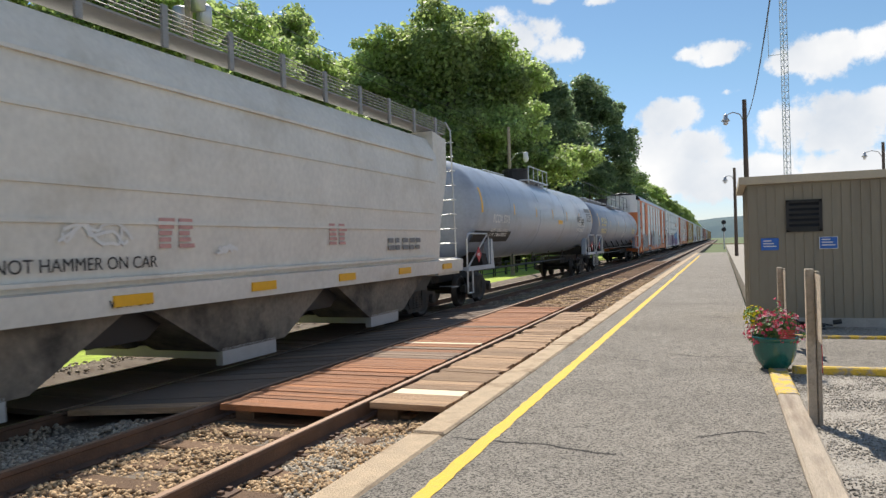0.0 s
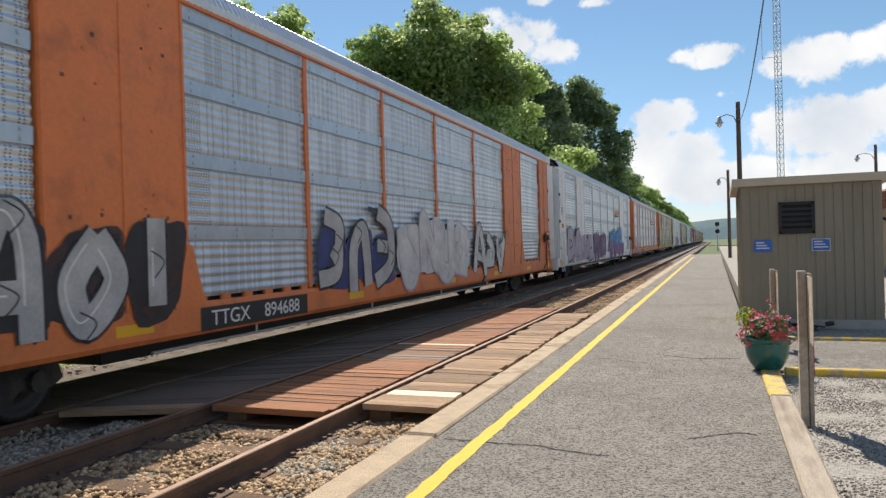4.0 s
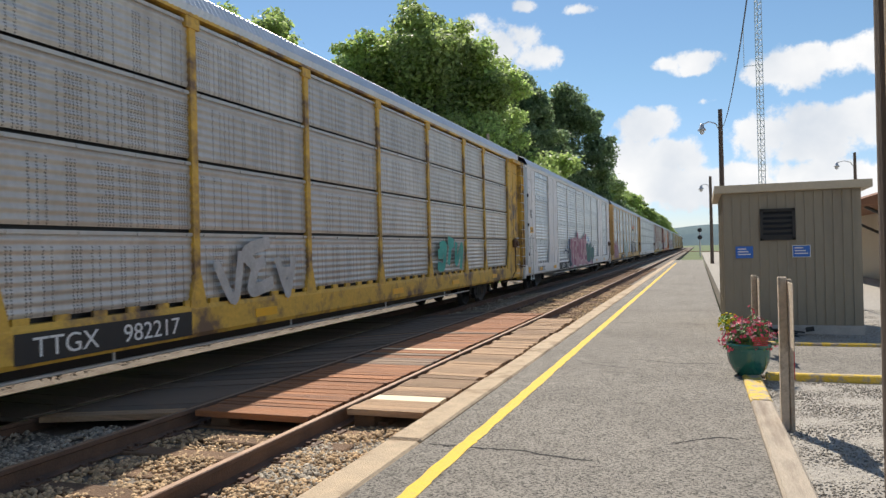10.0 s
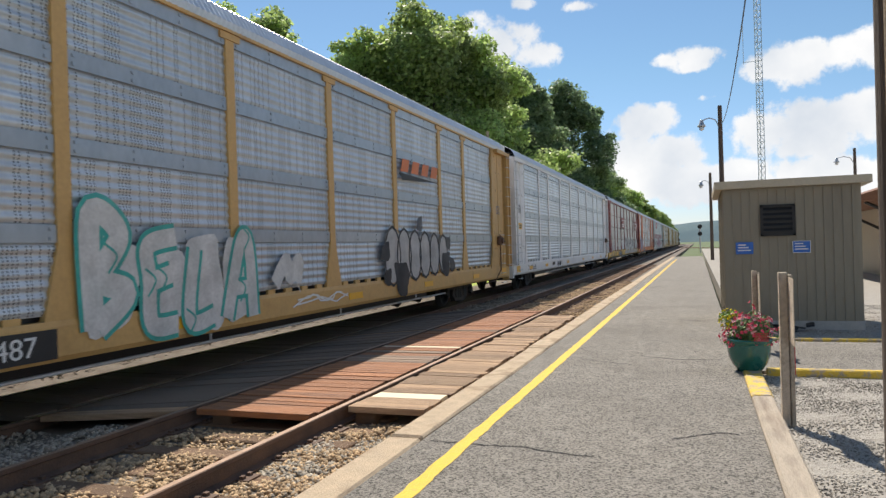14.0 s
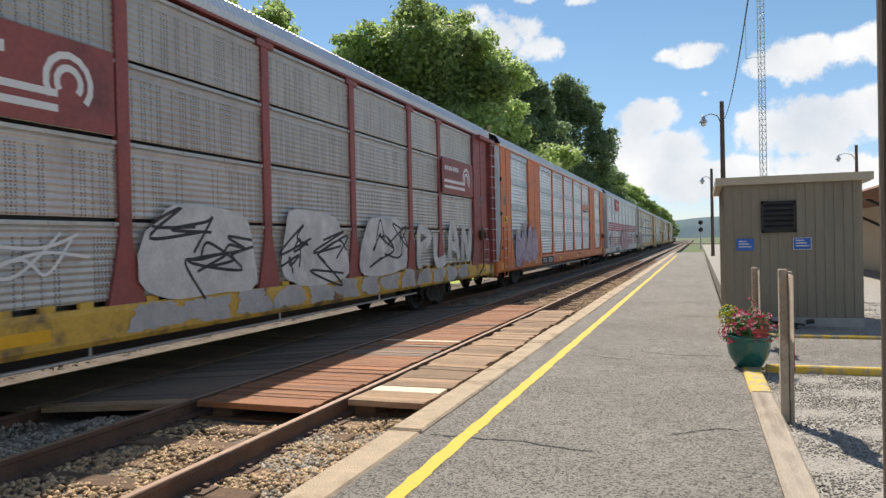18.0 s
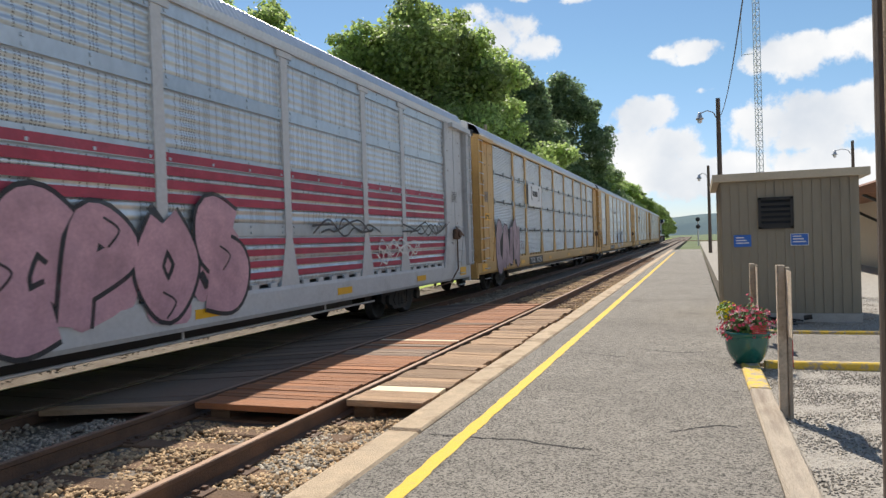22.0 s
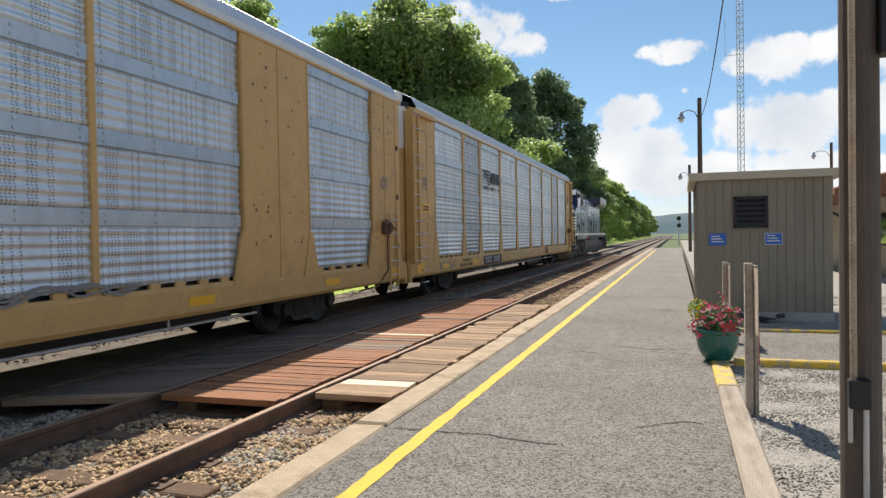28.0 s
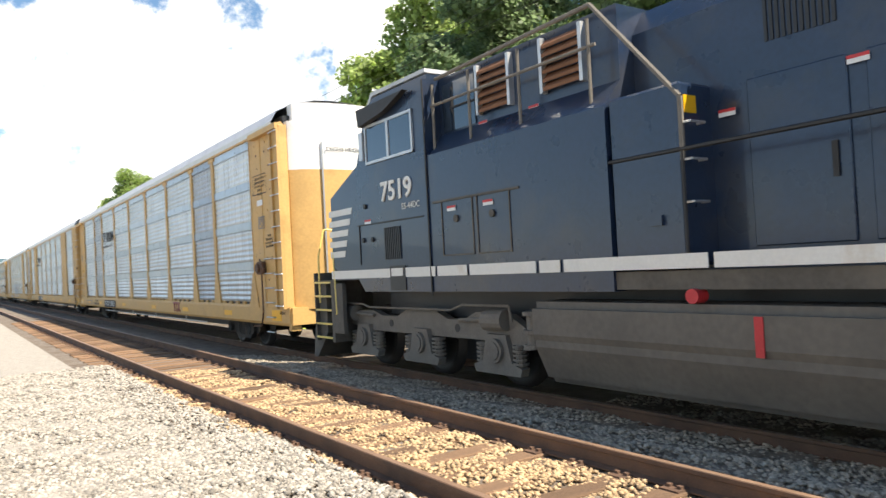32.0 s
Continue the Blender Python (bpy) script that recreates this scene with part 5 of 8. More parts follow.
    for k, a in enumerate((13.55, 16.65, 19.65)):
        bm = bmesh.new()
        blob(bm, on(a + 1.2), 1.72, 1.15, 0.66, E_, seed=80 + k, wob=0.12)
        tagged(part("graffiti_backing", bm, SPRAY["white"], c, "white sprayed patch"), kind="stuff")
        rnd = random.Random(k)
        bm = bmesh.new()
        for q in range(6):
            y0, z0 = on(a + rnd.uniform(0.3, 2.0)), rnd.uniform(1.35, 2.1)
            stroke(bm, curve_pts([(y0 + rnd.uniform(-0.7, 0.7), z0 + rnd.uniform(-0.35, 0.3)) for _ in range(5)], 6), 0.045, E_ + 0.004)
        tagged(part("graffiti_outline", bm, SPRAY["black"], c, "black swirling lines"), kind="stuff")
    graffiti(c, on(22.65), on(27.2), 1.15, 2.2, "PLAN", "white", "white", seed=86, fat=0.24, line_w=0.01, plain=True, label="large white graffiti word")
    bm = bmesh.new()
    for k in range(13):
        blob(bm, on(13.8 + 1.05 * k), 0.95, 0.42, 0.17, E_ - 0.008, seed=870 + k, wob=0.25, sharp=0.2)
    tagged(part("graffiti_backing", bm, SPRAY["silver"], c, "grey paint on the sill"), kind="stuff")
    CARS.append(c)
    c = autorack("i", ORANGE, "blue", B_LAY, "orange autorack wagon with grey banded screens and lilac graffiti", corner=GALV_W, number="880584", marks="TTGX")
    bar_logo(c, on(19.6), 3.6, 0.7)
    sill_mark(c, on(17.6), 0.9)
    graffiti(c, on(2.5), on(6.4), 0.75, 2.25, "DOCL", "lilac", "navy", seed=91, fat=0.2, line_w=0.03, back="lilac", label="lilac and blue graffiti")
    CARS.append(c)
    c = autorack("j", GREYP, "pale", A_LAY, "grey autorack wagon with red stripes and pink graffiti", end_top=WHITE, number="706663", marks="TTGX")
    for z in (1.3, 1.48, 1.66, 1.84, 2.42, 2.6, 2.78, 2.96):
        bm = bmesh.new()
        y0 = on(2.1)
        for _, w in A_LAY[1:-1]:
            box(bm, AW - 0.002, AW + 0.006, y0 + 0.1, y0 + w - 0.1, z, z + (0.12 if z > 2 else 0.1))
            y0 += w
        part("red_stripe", bm, SPRAY["red"], c, "faded red stripe across the screens")
    q = quick("logo_board", REDP, c, (E_, E_ + 0.02, on(7.1), on(9.95), 4.1, 5.0), label="red board with a white logo")
    bars("logo_word", WHITET, q, on(7.95), 4.5, 1.7, 0.26, 1, 8, x=E_ + 0.024)
    bm = bmesh.new()
    for k in range(3):
        stroke(bm, curve_pts([(on(7.25), 4.34 + 0.16 * k), (on(7.5), 4.46 + 0.16 * k), (on(7.8), 4.36 + 0.16 * k)]), 0.07, E_ + 0.024)
    part("logo_mark", bm, WHITET, q)
    bm = bmesh.new()
    blob(bm, on(4.2), 1.65, 0.62, 0.6, E_ + 0.001, seed=104, wob=0.15, sharp=0.15)
    tagged(part("graffiti_backing", bm, SPRAY["white"], c, "white sprayed head shape"), kind="stuff")
    graffiti(c, on(3.5), on(4.9), 1.1, 2.2, "DE", "white", "black", seed=101, fat=0.3, line_w=0.06, plain=True, label="white letters outlined in black")
    lettering("protest_words", "AMERICAN\nHEALTHCARE\nIS THE\nEXTORTION", c, on(2.85), 1.72, 0.2, SPRAY["white"], x=E_, label="white hand-painted capital letters")
    graffiti(c, on(11.6), on(18.0), 0.85, 2.3, "RCCPOS", "rose", "black", back="rose", seed=102, fat=0.5, line_w=0.06, plain=True, label="pink graffiti letters outlined in black")
    scribble(c, on(6.0), 1.4, 2.2, 0.5, WHITET, 103, n=4, lw=0.04), scribble(c, on(9.0), 1.5, 2.2, 0.5, SPRAY["lilac"], 106, n=4)
    scribble(c, on(20.3), 1.95, 2.6, 0.35, SPRAY["black"], 107, n=3, lw=0.04), scribble(c, on(24.6), 1.95, 2.8, 0.35, SPRAY["black"], 108, n=3, lw=0.04), scribble(c, on(23.0), 1.3, 2.4, 0.6, WHITET, 109, n=5, lw=0.03)
    CARS.append(c)
    c = autorack("k", TAN, "steel", A_LAY, "tan autorack wagon with blue-grey ribbed screens and pink graffiti", ribs=16, clips=True, number="975755", marks="TTGX")
    q = quick("logo_board", WHITE, c, (E_, E_ + 0.02, on(7.4), on(10.0), 3.16, 4.08), label="white board with a black logo")
    bars("logo_word", BLACKT, q, on(8.2), 3.52, 1.05, 0.34, 1, 3, x=E_ + 0.024, fill=0.7)
    for a, d in ((on(7.95), 1), (on(9.5), -1)):
        quick("logo_bracket", BLACKT, q, (E_ + 0.02, E_ + 0.025, a, a + 0.06, 3.42, 3.98), (E_ + 0.02, E_ + 0.025, *sorted((a, a + d * 0.16)), 3.42, 3.48), (E_ + 0.02, E_ + 0.025, *sorted((a, a + d * 0.16)), 3.92, 3.98))
    graffiti(c, on(2.25), on(5.5), 0.75, 2.35, "CAIN", "mauve", "black", back="black", seed=111, fat=0.6, line_w=0.06, plain=True, label="dusky pink letters outlined in black")
    graffiti(c, on(5.5), on(6.4), 1.4, 1.7, "EZU", "mauve", "black", seed=112, fat=0.1, line_w=0.008, plain=True)
    CARS.append(c)
    c = autorack("l", TAN, "pale", B_LAY, "tan autorack wagon with pale screens", number="711660", marks="TTGX", corner=GALV_W)
    graffiti(c, on(12.6), on(17.6), 0.95, 2.3, "ASKE", "white", "blue", seed=121, fat=0.15, line_w=0.03, spiky=0.4, label="white and pale blue graffiti")
    bars("logo_word", GREYT, c, on(10.4), 3.6, 1.9, 0.3, 1, 6, x=E_)
    CARS.append(c)
    c = autorack("m", TAN, "pale", B_LAY, "tan autorack wagon with pale screens and a dark logo", sill=TAN, post="slim", corner=TAN, number="692939", marks="TOCX")
    horse_logo(c, on(7.4), 3.55)
    scribble(c, on(18), 1.12, 2.0, 0.2, GREYT, 131, lw=0.03)
    CARS.append(c)
    c = autorack("n", TAN, "pale", A_LAY, "yellow-tan autorack wagon with pale grey screens and a dark logo", dark=(2, 8), number="707425", marks="TOCX")
    horse_logo(c, on(7.5), 3.55)
    lettering("sill_mark", "TTX", c, on(20.4), 0.82, 0.42, MAROON, x=AW + 0.039, sx=1.0, bold=0.012, label="dark red painted letters")
    e0 = HALF - 1.45
    lettering("panel_lettering", "DECK\nCLEARANCE\nA 118-1/8\" MIN.\nB 64-7/8\" MIN.", c, e0 + 0.5, 2.7, 0.08, BLACKT, x=AW + 0.046, label="black stencilled words")
    lettering("sill_lettering", "SPECIAL NO. 24\nBRAKE BEAM REQUIRED", c, on(5.2), 0.95, 0.14, BLACKT, x=AW + 0.037, label="black stencilled words")
    lettering("end_mark", "B-END", c, HALF - 0.4, 0.95, 0.1, BLACKT, x=AW + 0.046)
    lettering("panel_number", "FB 660", c, HALF - 2.1, 1.18, 0.2, BLACKT, x=AW + 0.046)
    bm = bmesh.new()
    stroke(bm, [(e0 - 0.42, 3.72), (e0 + 0.42, 3.72), (e0 + 0.42, 4.16), (e0 - 0.42, 4.16), (e0 - 0.42, 3.72)], 0.02, AW + 0.046)
    q = part("data_frame", bm, BLACKT, c)
    lettering("data_text", "EXH 19-2 W 9-1\nEXW 10-8 H 8-11\nEW 9-10 H 16-4\nIL 89-5\nIW 9-2", q, e0, 4.05, 0.09, BLACKT, x=AW + 0.046)
    quick("sticker", WHITE, c, (AW + 0.042, AW + 0.047, e0 - 0.2, e0 + 0.15, 3.45, 3.58))
    CARS.append(c)


def bar_logo(c, y, z, step):
    """Four slanted orange bars over a tapering dark stripe."""
    for i in range(4):
        bm = bmesh.new()
        y0 = y + i * step
        prism(bm, [(y0, z), (y0 + step * 0.68, z), (y0 + step * 0.88, z + 0.3), (y0 + step * 0.22, z + 0.3)], "x", AW + 0.05, AW + 0.054)
        part("logo_bar", bm, ORANGE, c, "orange slanted logo bar")
    bm = bmesh.new()
    prism(bm, [(y - 0.1, z - 0.04), (y + 0.1, z - 0.2), (y + step * 4, z - 0.1)], "x", AW + 0.05, AW + 0.054)
    part("logo_swoosh", bm, BLACKT, c, "dark tapering stripe")


def sill_mark(c, y, z):
    bars("sill_mark", MAROON, c, y, z, 0.9, 0.2, 1, 3, x=AW + 0.037, fill=0.7, label="dark red painted mark")


def horse_logo(c, y, z):
    bm = bmesh.new()
    for k in range(5):
        z0 = z + 0.6 - 0.115 * k
        prism(bm, [(y + 0.14 * k, z0), (y + 0.95 - 0.02 * k, z0), (y + 0.9 - 0.02 * k, z0 - 0.075), (y + 0.14 * k + 0.1, z0 - 0.075)], "x", AW + 0.05, AW + 0.054)
    part("logo", bm, BLACKT, c, "dark slanted stripe logo")
    bm = bmesh.new()
    for a in (1.2, 1.85):
        prism(bm, [(y + a, z + 0.56), (y + a + 0.55, z + 0.56), (y + a + 0.55, z + 0.14), (y + a, z + 0.14)], "x", AW + 0.05, AW + 0.054)
    tagged(part("logo_block", bm, BLACKT, c), kind="stuff")
    bars("logo_word", BLACKT, c, y, z - 0.12, 2.4, 0.14, 1, 16, x=AW + 0.052)


build_train()

# -- tank wagons --
def tank_wagon(length, r, zc, label, number, ink, walkway):
    paint = TANKQ if walkway else TANKP
    c = thing("tank_wagon", label, "railway wagon", group="wagons of the freight train")
    h = length / 2
    bm = bmesh.new()
    b = h - 0.75
    prof = [(0.02, -b)] + [(r * math.sin(a * math.pi / 12), -b + 0.75 - 0.75 * math.cos(a * math.pi / 12)) for a in range(1, 7)]
    prof += [(x, -z) for x, z in prof[::-1]]
    revolve(bm, prof, 48, Matrix.Translation((0, 0, zc)) @ Matrix.Rotation(radians(-90), 4, "X"))
    shell = part("tank", bm, paint, c, "smooth grey cylindrical tank")
    for k in (-0.62, -0.22, 0.22, 0.62):
        bm = bmesh.new()
        revolve(bm, [(r + 0.004, -0.02), (r + 0.008, 0), (r + 0.004, 0.02)], 48, Matrix.Translation((0, k * b, zc)) @ Matrix.Rotation(radians(-90), 4, "X"))
        part("weld_seam", bm, paint, shell)
    def onskin(name, y0, y1, a0, a1, material, label=""):
        bm = bmesh.new()
        prev = None
        for k in range(9):
            a = radians(a0 + (a1 - a0) * k / 8)
            cur = [bm.verts.new(((r + 0.006) * math.cos(a), y, zc + (r + 0.006) * math.sin(a))) for y in (y0, y1)]
            if prev:
                bm.faces.new((prev[0], prev[1], cur[1], cur[0]))
            prev = cur
        return part(name, bm, material, shell, label)
    for y in (-b + 0.85, b - 0.85):
        onskin("reflector", y - 0.09, y + 0.09, -4, 24, REFLECT, "yellow reflective strip")
    for y in (-6.0, -2.9, -0.1, 2.8, 5.8) if not walkway else (-5.3, -1.5, 2.4, 6.4):
        onskin("reflector", y - 0.06, y + 0.06, -3, 11, REFLECT, "yellow reflective strip")
    if walkway:
        onskin("data_panel", b - 2.45, b - 1.2, 3, 20, GREYT)
        for k in range(7):
            onskin("data_line", b - 2.42, b - 1.25, 4 + 2.2 * k, 4.7 + 2.2 * k, WHITET)
    else:
        onskin("stencil_panel", b - 2.75, b - 1.2, 16, 24, GREYT)
        onskin("data_panel", b - 2.45, b - 1.2, -1, 14, BLACKT)
        for k in range(8):
            onskin("data_line", b - 2.42, b - 1.25, -0.4 + 1.75 * k, 0.4 + 1.75 * k, WHITET)
        onskin("stencil_panel", b - 5.1, b - 3.9, -4, 6, GREYT)
        onskin("placard_frame", b - 3.95, b - 3.35, -9, 3, BLACKT)
        onskin("name_plate", 1.0, 1.9, -10, -4, REFLECT)
        onskin("patch_plate", -3.9, -0.6, 8, 19, paint, "welded repair plate")
        onskin("stain", -b + 0.5, -b + 4.3, -38, -24, BLACKT, "black band low on the tank side")
    # stub sills, bolsters, end platforms
    for e in (1, -1):
        bm = bmesh.new()
        box(bm, -0.4, 0.4, *sorted((e * (h - 4.6), e * (h - 0.35))), 0.72, 1.05)
        prism(bm, [(-1.35, 1.1), (1.35, 1.1), (1.25, 1.5), (0.8, zc - r * 0.8), (-0.8, zc - r * 0.8), (-1.25, 1.5)], "y", *sorted((e * (h - 2.75), e * (h - 2.2))))
        part("bolster_saddle", bm, TRUCK, c)
        bm = bmesh.new()
        box(bm, -1.5, 1.5, *sorted((e * (h - 1.2), e * (h - 0.35))), 1.08, 1.14)
        box(bm, 1.4, 1.5, *sorted((e * (h - 2.8), e * (h - 0.4))), 1.06, 1.18)
        box(bm, -1.5, -1.4, *sorted((e * (h - 2.8), e * (h - 0.4))), 1.06, 1.18)
        part("end_platform", bm, paint, c)
        bm = bmesh.new()
        for s in (1, -1):
            bent(bm, [(s * 1.45, e * (h - 2.4), 1.15), (s * 1.45, e * (h - 2.4), 1.95), (s * 1.45, e * (h - 2.25), 2.1), (s * 1.45, e * (h - 0.55), 2.1), (s * 1.45, e * (h - 0.42), 1.95), (s * 1.45, e * (h - 0.42), 0.45)], 0.025)
            bent(bm, [(s * 1.45, e * (h - 0.85), 1.1), (s * 1.45, e * (h - 0.85), 0.45), (s * 1.45, e * (h - 0.42), 0.45)], 0.025)
            bent(bm, [(s * 1.45, e * (h - 2.2), 2.05), (s * 1.3, e * (h - 0.9), 1.15)], 0.025)
        tagged(part("end_railing", bm, GALV, c), kind="stuff")
        bm = bmesh.new()
        prism(bm, [(e * (h - 1.35), 1.28), (e * (h - 1.13), 1.5), (e * (h - 1.35), 1.72), (e * (h - 1.57), 1.5)], "x", 1.47, 1.49)
        pl = part("placard", bm, REDP, c, "red diamond hazard placard")
        bars("placard_text", WHITET, pl, e * (h - 1.35) - 0.14, 1.44, 0.28, 0.12, 1, 4, x=1.493)
        bm = bmesh.new()
        prism(bm, [(e * (h - 3.05), 1.1), (e * (h - 2.7), 1.1), (e * (h - 2.75), 1.95), (e * (h - 2.9), 1.95)], "x", 1.2, 1.42)
        part("gusset", bm, paint, c)
        truck(c, e * (h - 2.45))
    couplers(c, h - 0.4)
    # manway, valves and platforms on top
    bm = bmesh.new()
    rod(bm, (0, 0, zc + r - 0.05), (0, 0, zc + r + 0.42), 0.5, 20)
    rod(bm, (0, 0, zc + r + 0.42), (0, 0, zc + r + 0.5), 0.56, 20)
    part("manway", bm, DARK, c)
    bm = bmesh.new()
    w = 0.95
    for s in (1, -1):
        box(bm, s * 0.55, s * 1.0, -1.6, 1.6, zc + r - 0.12, zc + r - 0.07)
        bent(bm, [(s * w, -1.6, zc + r - 0.3), (s * w, -1.6, zc + r + 0.45), (s * w, 1.6, zc + r + 0.45), (s * w, 1.6, zc + r - 0.3)], 0.02)
        for y in (-0.8, 0.0, 0.8):
            rod(bm, (s * w, y, zc + r - 0.3), (s * w, y, zc + r + 0.45), 0.018, 6)
    part("manway_platform", bm, GALV, c)
    if walkway:
        bm = bmesh.new()
        for k in range(int((2 * b - 1.2) / 0.28)):
            y = -b + 0.6 + k * 0.28
            box(bm, -0.6, 0.6, y, y + 0.2, zc + r + 0.06, zc + r + 0.1)
        tagged(part("walkway", bm, GALV, c, "slatted steel walkway"), kind="stuff")
        bm = bmesh.new()
        y = -b + 0.6
        while y < b:
            rod(bm, (0.62, y, zc + r), (0.62, y, zc + r + 1.0), 0.02, 6)
            y += 2.3
        rod(bm, (0.62, -b + 0.6, zc + r + 1.0), (0.62, b - 0.6, zc + r + 1.0), 0.022, 6)
        rod(bm, (0.62, -b + 0.6, zc + r + 0.55), (0.62, b - 0.6, zc + r + 0.55), 0.015, 6)
        part("walkway_rail", bm, DARK, c)
        bm = bmesh.new()
        rod(bm, (1.35, -b + 1.6, 1.3), (1.35, b - 1.6, 1.3), 0.025, 6)
        y = -b + 2.5
        while y < b - 1.5:
            rod(bm, (1.35, y, 1.3), (1.2, y - 0.5, 1.75), 0.03, 6)
            y += 2.6
        part("side_rod", bm, DARK, c)
    bm = bmesh.new()
    rod(bm, (0.6, -h + 4.6, 0.95), (0.6, h - 4.6, 0.95), 0.035, 8)
    rod(bm, (-0.6, -h + 4.6, 0.85), (-0.6, h - 4.6, 0.85), 0.03, 8)
    for k in range(5):
        y = -h + 5 + k * (length - 10) / 4
        rod(bm, (0.6, y, 0.95), (0.6, y, zc - r + 0.2), 0.03, 6)
    part("brake_pipe", bm, DARK, c)
    return c


# -- covered hopper --
FADED = mat("faded_red_lettering", (0.55, 0.3, 0.27), 0.6, vary=0.2, scale=6)
MESHST = mat("dull_mesh_steel", (0.3, 0.3, 0.29), 0.6, 0.3, vary=0.2, scale=5)


def hopper_wagon():
    L = 18.6
    h = L / 2
    c = thing("hopper_wagon", "pale grey covered hopper wagon with sloping bays beneath", "railway wagon", group="wagons of the freight train")
    s0 = [(-1.52, 1.4), (-1.58, 2.0), (-1.6, 3.2), (-1.52, 4.0), (-1.28, 4.42), (-0.6, 4.62), (0, 4.66)]
    prof = s0 + [(-x, z) for x, z in s0[-2::-1]]
    bm = bmesh.new()
    prism(bm, prof, "y", -h + 1.9, h - 1.9)
    body = part("body", bm, HOPP, c, smooth=True)
    bm = bmesh.new()
    for e in (1, -1):
        prism(bm, [(e * (h - 1.9), 4.6), (e * (h - 1.9), 1.4), (e * (h - 3.3), 1.4), (e * (h - 2.3), 2.2), (e * (h - 1.0), 3.6), (e * (h - 1.0), 4.5)], "x", -1.45, 1.45)
    part("end_slope", bm, HOPP, c)
    for z in (1.5, 2.15, 2.55, 3.3, 3.85):
        bm = bmesh.new()
        for s in (1, -1):
            k = 1.585 if z < 3.5 else 1.55
            box(bm, *sorted((s * (k - 0.04), s * (k + 0.03))), -h + 2.2, h - 2.2, z, z + 0.045)
        part("side_rib", bm, HOPP, body)
    bm = bmesh.new()
    for s in (1, -1):
        prism(bm, [(s * 1.45, 1.12), (s * 1.6, 1.12), (s * 1.62, 1.42), (s * 1.45, 1.46)], "y", -h + 0.4, h - 0.4)
    part("side_sill", bm, HOPP, c)
    for k in range(7):
        bm = bmesh.new()
        y = -h + 1.6 + k * (L - 3.2) / 6
        box(bm, 1.61, 1.635, y - 0.3, y + 0.3, 1.21, 1.34)
        part("reflector", bm, REFLECT, c)
    # discharge bays
    for y in (-4.6, 0.0, 4.6):
        bm = bmesh.new()
        for s in (-1, 1):
            prism(bm, [(y - 2.25, 1.2), (y + 2.25, 1.2), (y + 0.8, 0.4), (y - 0.8, 0.4)], "x", *sorted((s * 0.25, s * 1.42)))
        part("hopper_bay", bm, HOPP_D, c, "sloping discharge bay, dusty")
        bm = bmesh.new()
        box(bm, -1.3, 1.3, y - 0.6, y + 0.6, 0.26, 0.42)
        box(bm, 1.3, 1.42, y - 0.75, y + 0.55, 0.2, 0.44)
        part("outlet_gate", bm, GALV, c)
    quick("centre_sill", DARK, c, (-0.3, 0.3, -h + 0.4, h - 0.4, 0.62, 1.2))
    # black blocks between the bays stand in for shaded slope sheets
    for y in (-6.9, -2.3, 2.3, 6.9):
        bm = bmesh.new()
        prism(bm, [(y - 1.1, 1.2), (y + 1.1, 1.2), (y + 0.35, 0.72), (y - 0.55, 0.72)], "x", -1.2, 1.2)
        part("cross_ridge", bm, BLACK, c, "black block in place of shaded slope sheets")
    # roof walkway with mesh and posts
    bm = bmesh.new()
    for s in (1, -1):
        box(bm, *sorted((s * 0.85, s * 1.35)), -h + 0.8, h - 0.8, 4.66, 4.69)
    part("walkway", bm, MESHST, c)
    bm = bmesh.new()
    for s in (1, -1):
        y = -h + 0.9
        while y < h - 0.8:
            box(bm, *sorted((s * 1.36, s * 1.4)), y - 0.05, y + 0.05, 4.45, 5.0)
            y += 1.35
        for z in (4.72, 4.78, 4.84, 4.9, 4.96):
            rod(bm, (s * 1.38, -h + 0.8, z), (s * 1.38, h - 0.8, z), 0.008, 4)
        yy = -h + 0.8
        while yy < h - 0.8:
            rod(bm, (s * 1.38, yy, 4.7), (s * 1.38, yy + 0.12, 4.97), 0.005, 3)
            yy += 0.08
    part("mesh_railing", bm, MESHST, c, "steel mesh roof railing")
    bm = bmesh.new()
    for e in (1, -1):
        bent(bm, [(1.38, e * (h - 0.8), 4.98), (1.4, e * (h - 0.5), 4.8), (1.45, e * (h - 0.45), 1.1)], 0.022)
        bent(bm, [(0.95, e * (h - 0.45), 4.8), (0.95, e * (h - 0.45), 1.1)], 0.022)
        for k in range(11):
            z = 0.7 + 0.38 * k
            rod(bm, (1.45, e * (h - 0.45), z), (0.95, e * (h - 0.45), z), 0.014, 5)
            if k < 9:
                rod(bm, (1.5, e * (h - 0.5), z), (1.5, e * (h - 1.0), z), 0.014, 5)
    part("ladder", bm, GALV, c)
    for e in (1, -1):
        quick("end_platform", HOPP, c, (-1.5, 1.5, *sorted((e * (h - 1.9), e * (h - 0.4))), 1.05, 1.2))
        truck(c, e * (h - 2.3))
    couplers(c, h - 0.4)
    lettering("stencil_words", "DO NOT HAMMER ON CAR", c, -3.4, 1.64, 0.2, BLACKT, x=1.6, label="black stencilled words")
    lettering("stencil_words", "VENT CAR", c, -2.6, 1.2, 0.14, BLACKT, x=1.63)
    for y, m in ((-2.1, FADED), (2.0, FADED)):
        bars("stencil", m, c, y, 1.85, 0.7, 0.4, 5, 2, x=1.6, label="faded red stencilled notice")
    scribble(c, -3.5, 1.9, 0.9, 0.25, WHITET, 5, x=1.603), scribble(c, -1.0, 1.75, 0.4, 0.15, WHITET, 6, x=1.603)
    bars("stencil", GREYT, c, 4.4, 1.7, 1.8, 0.3, 2, 5, x=1.6)
    return c


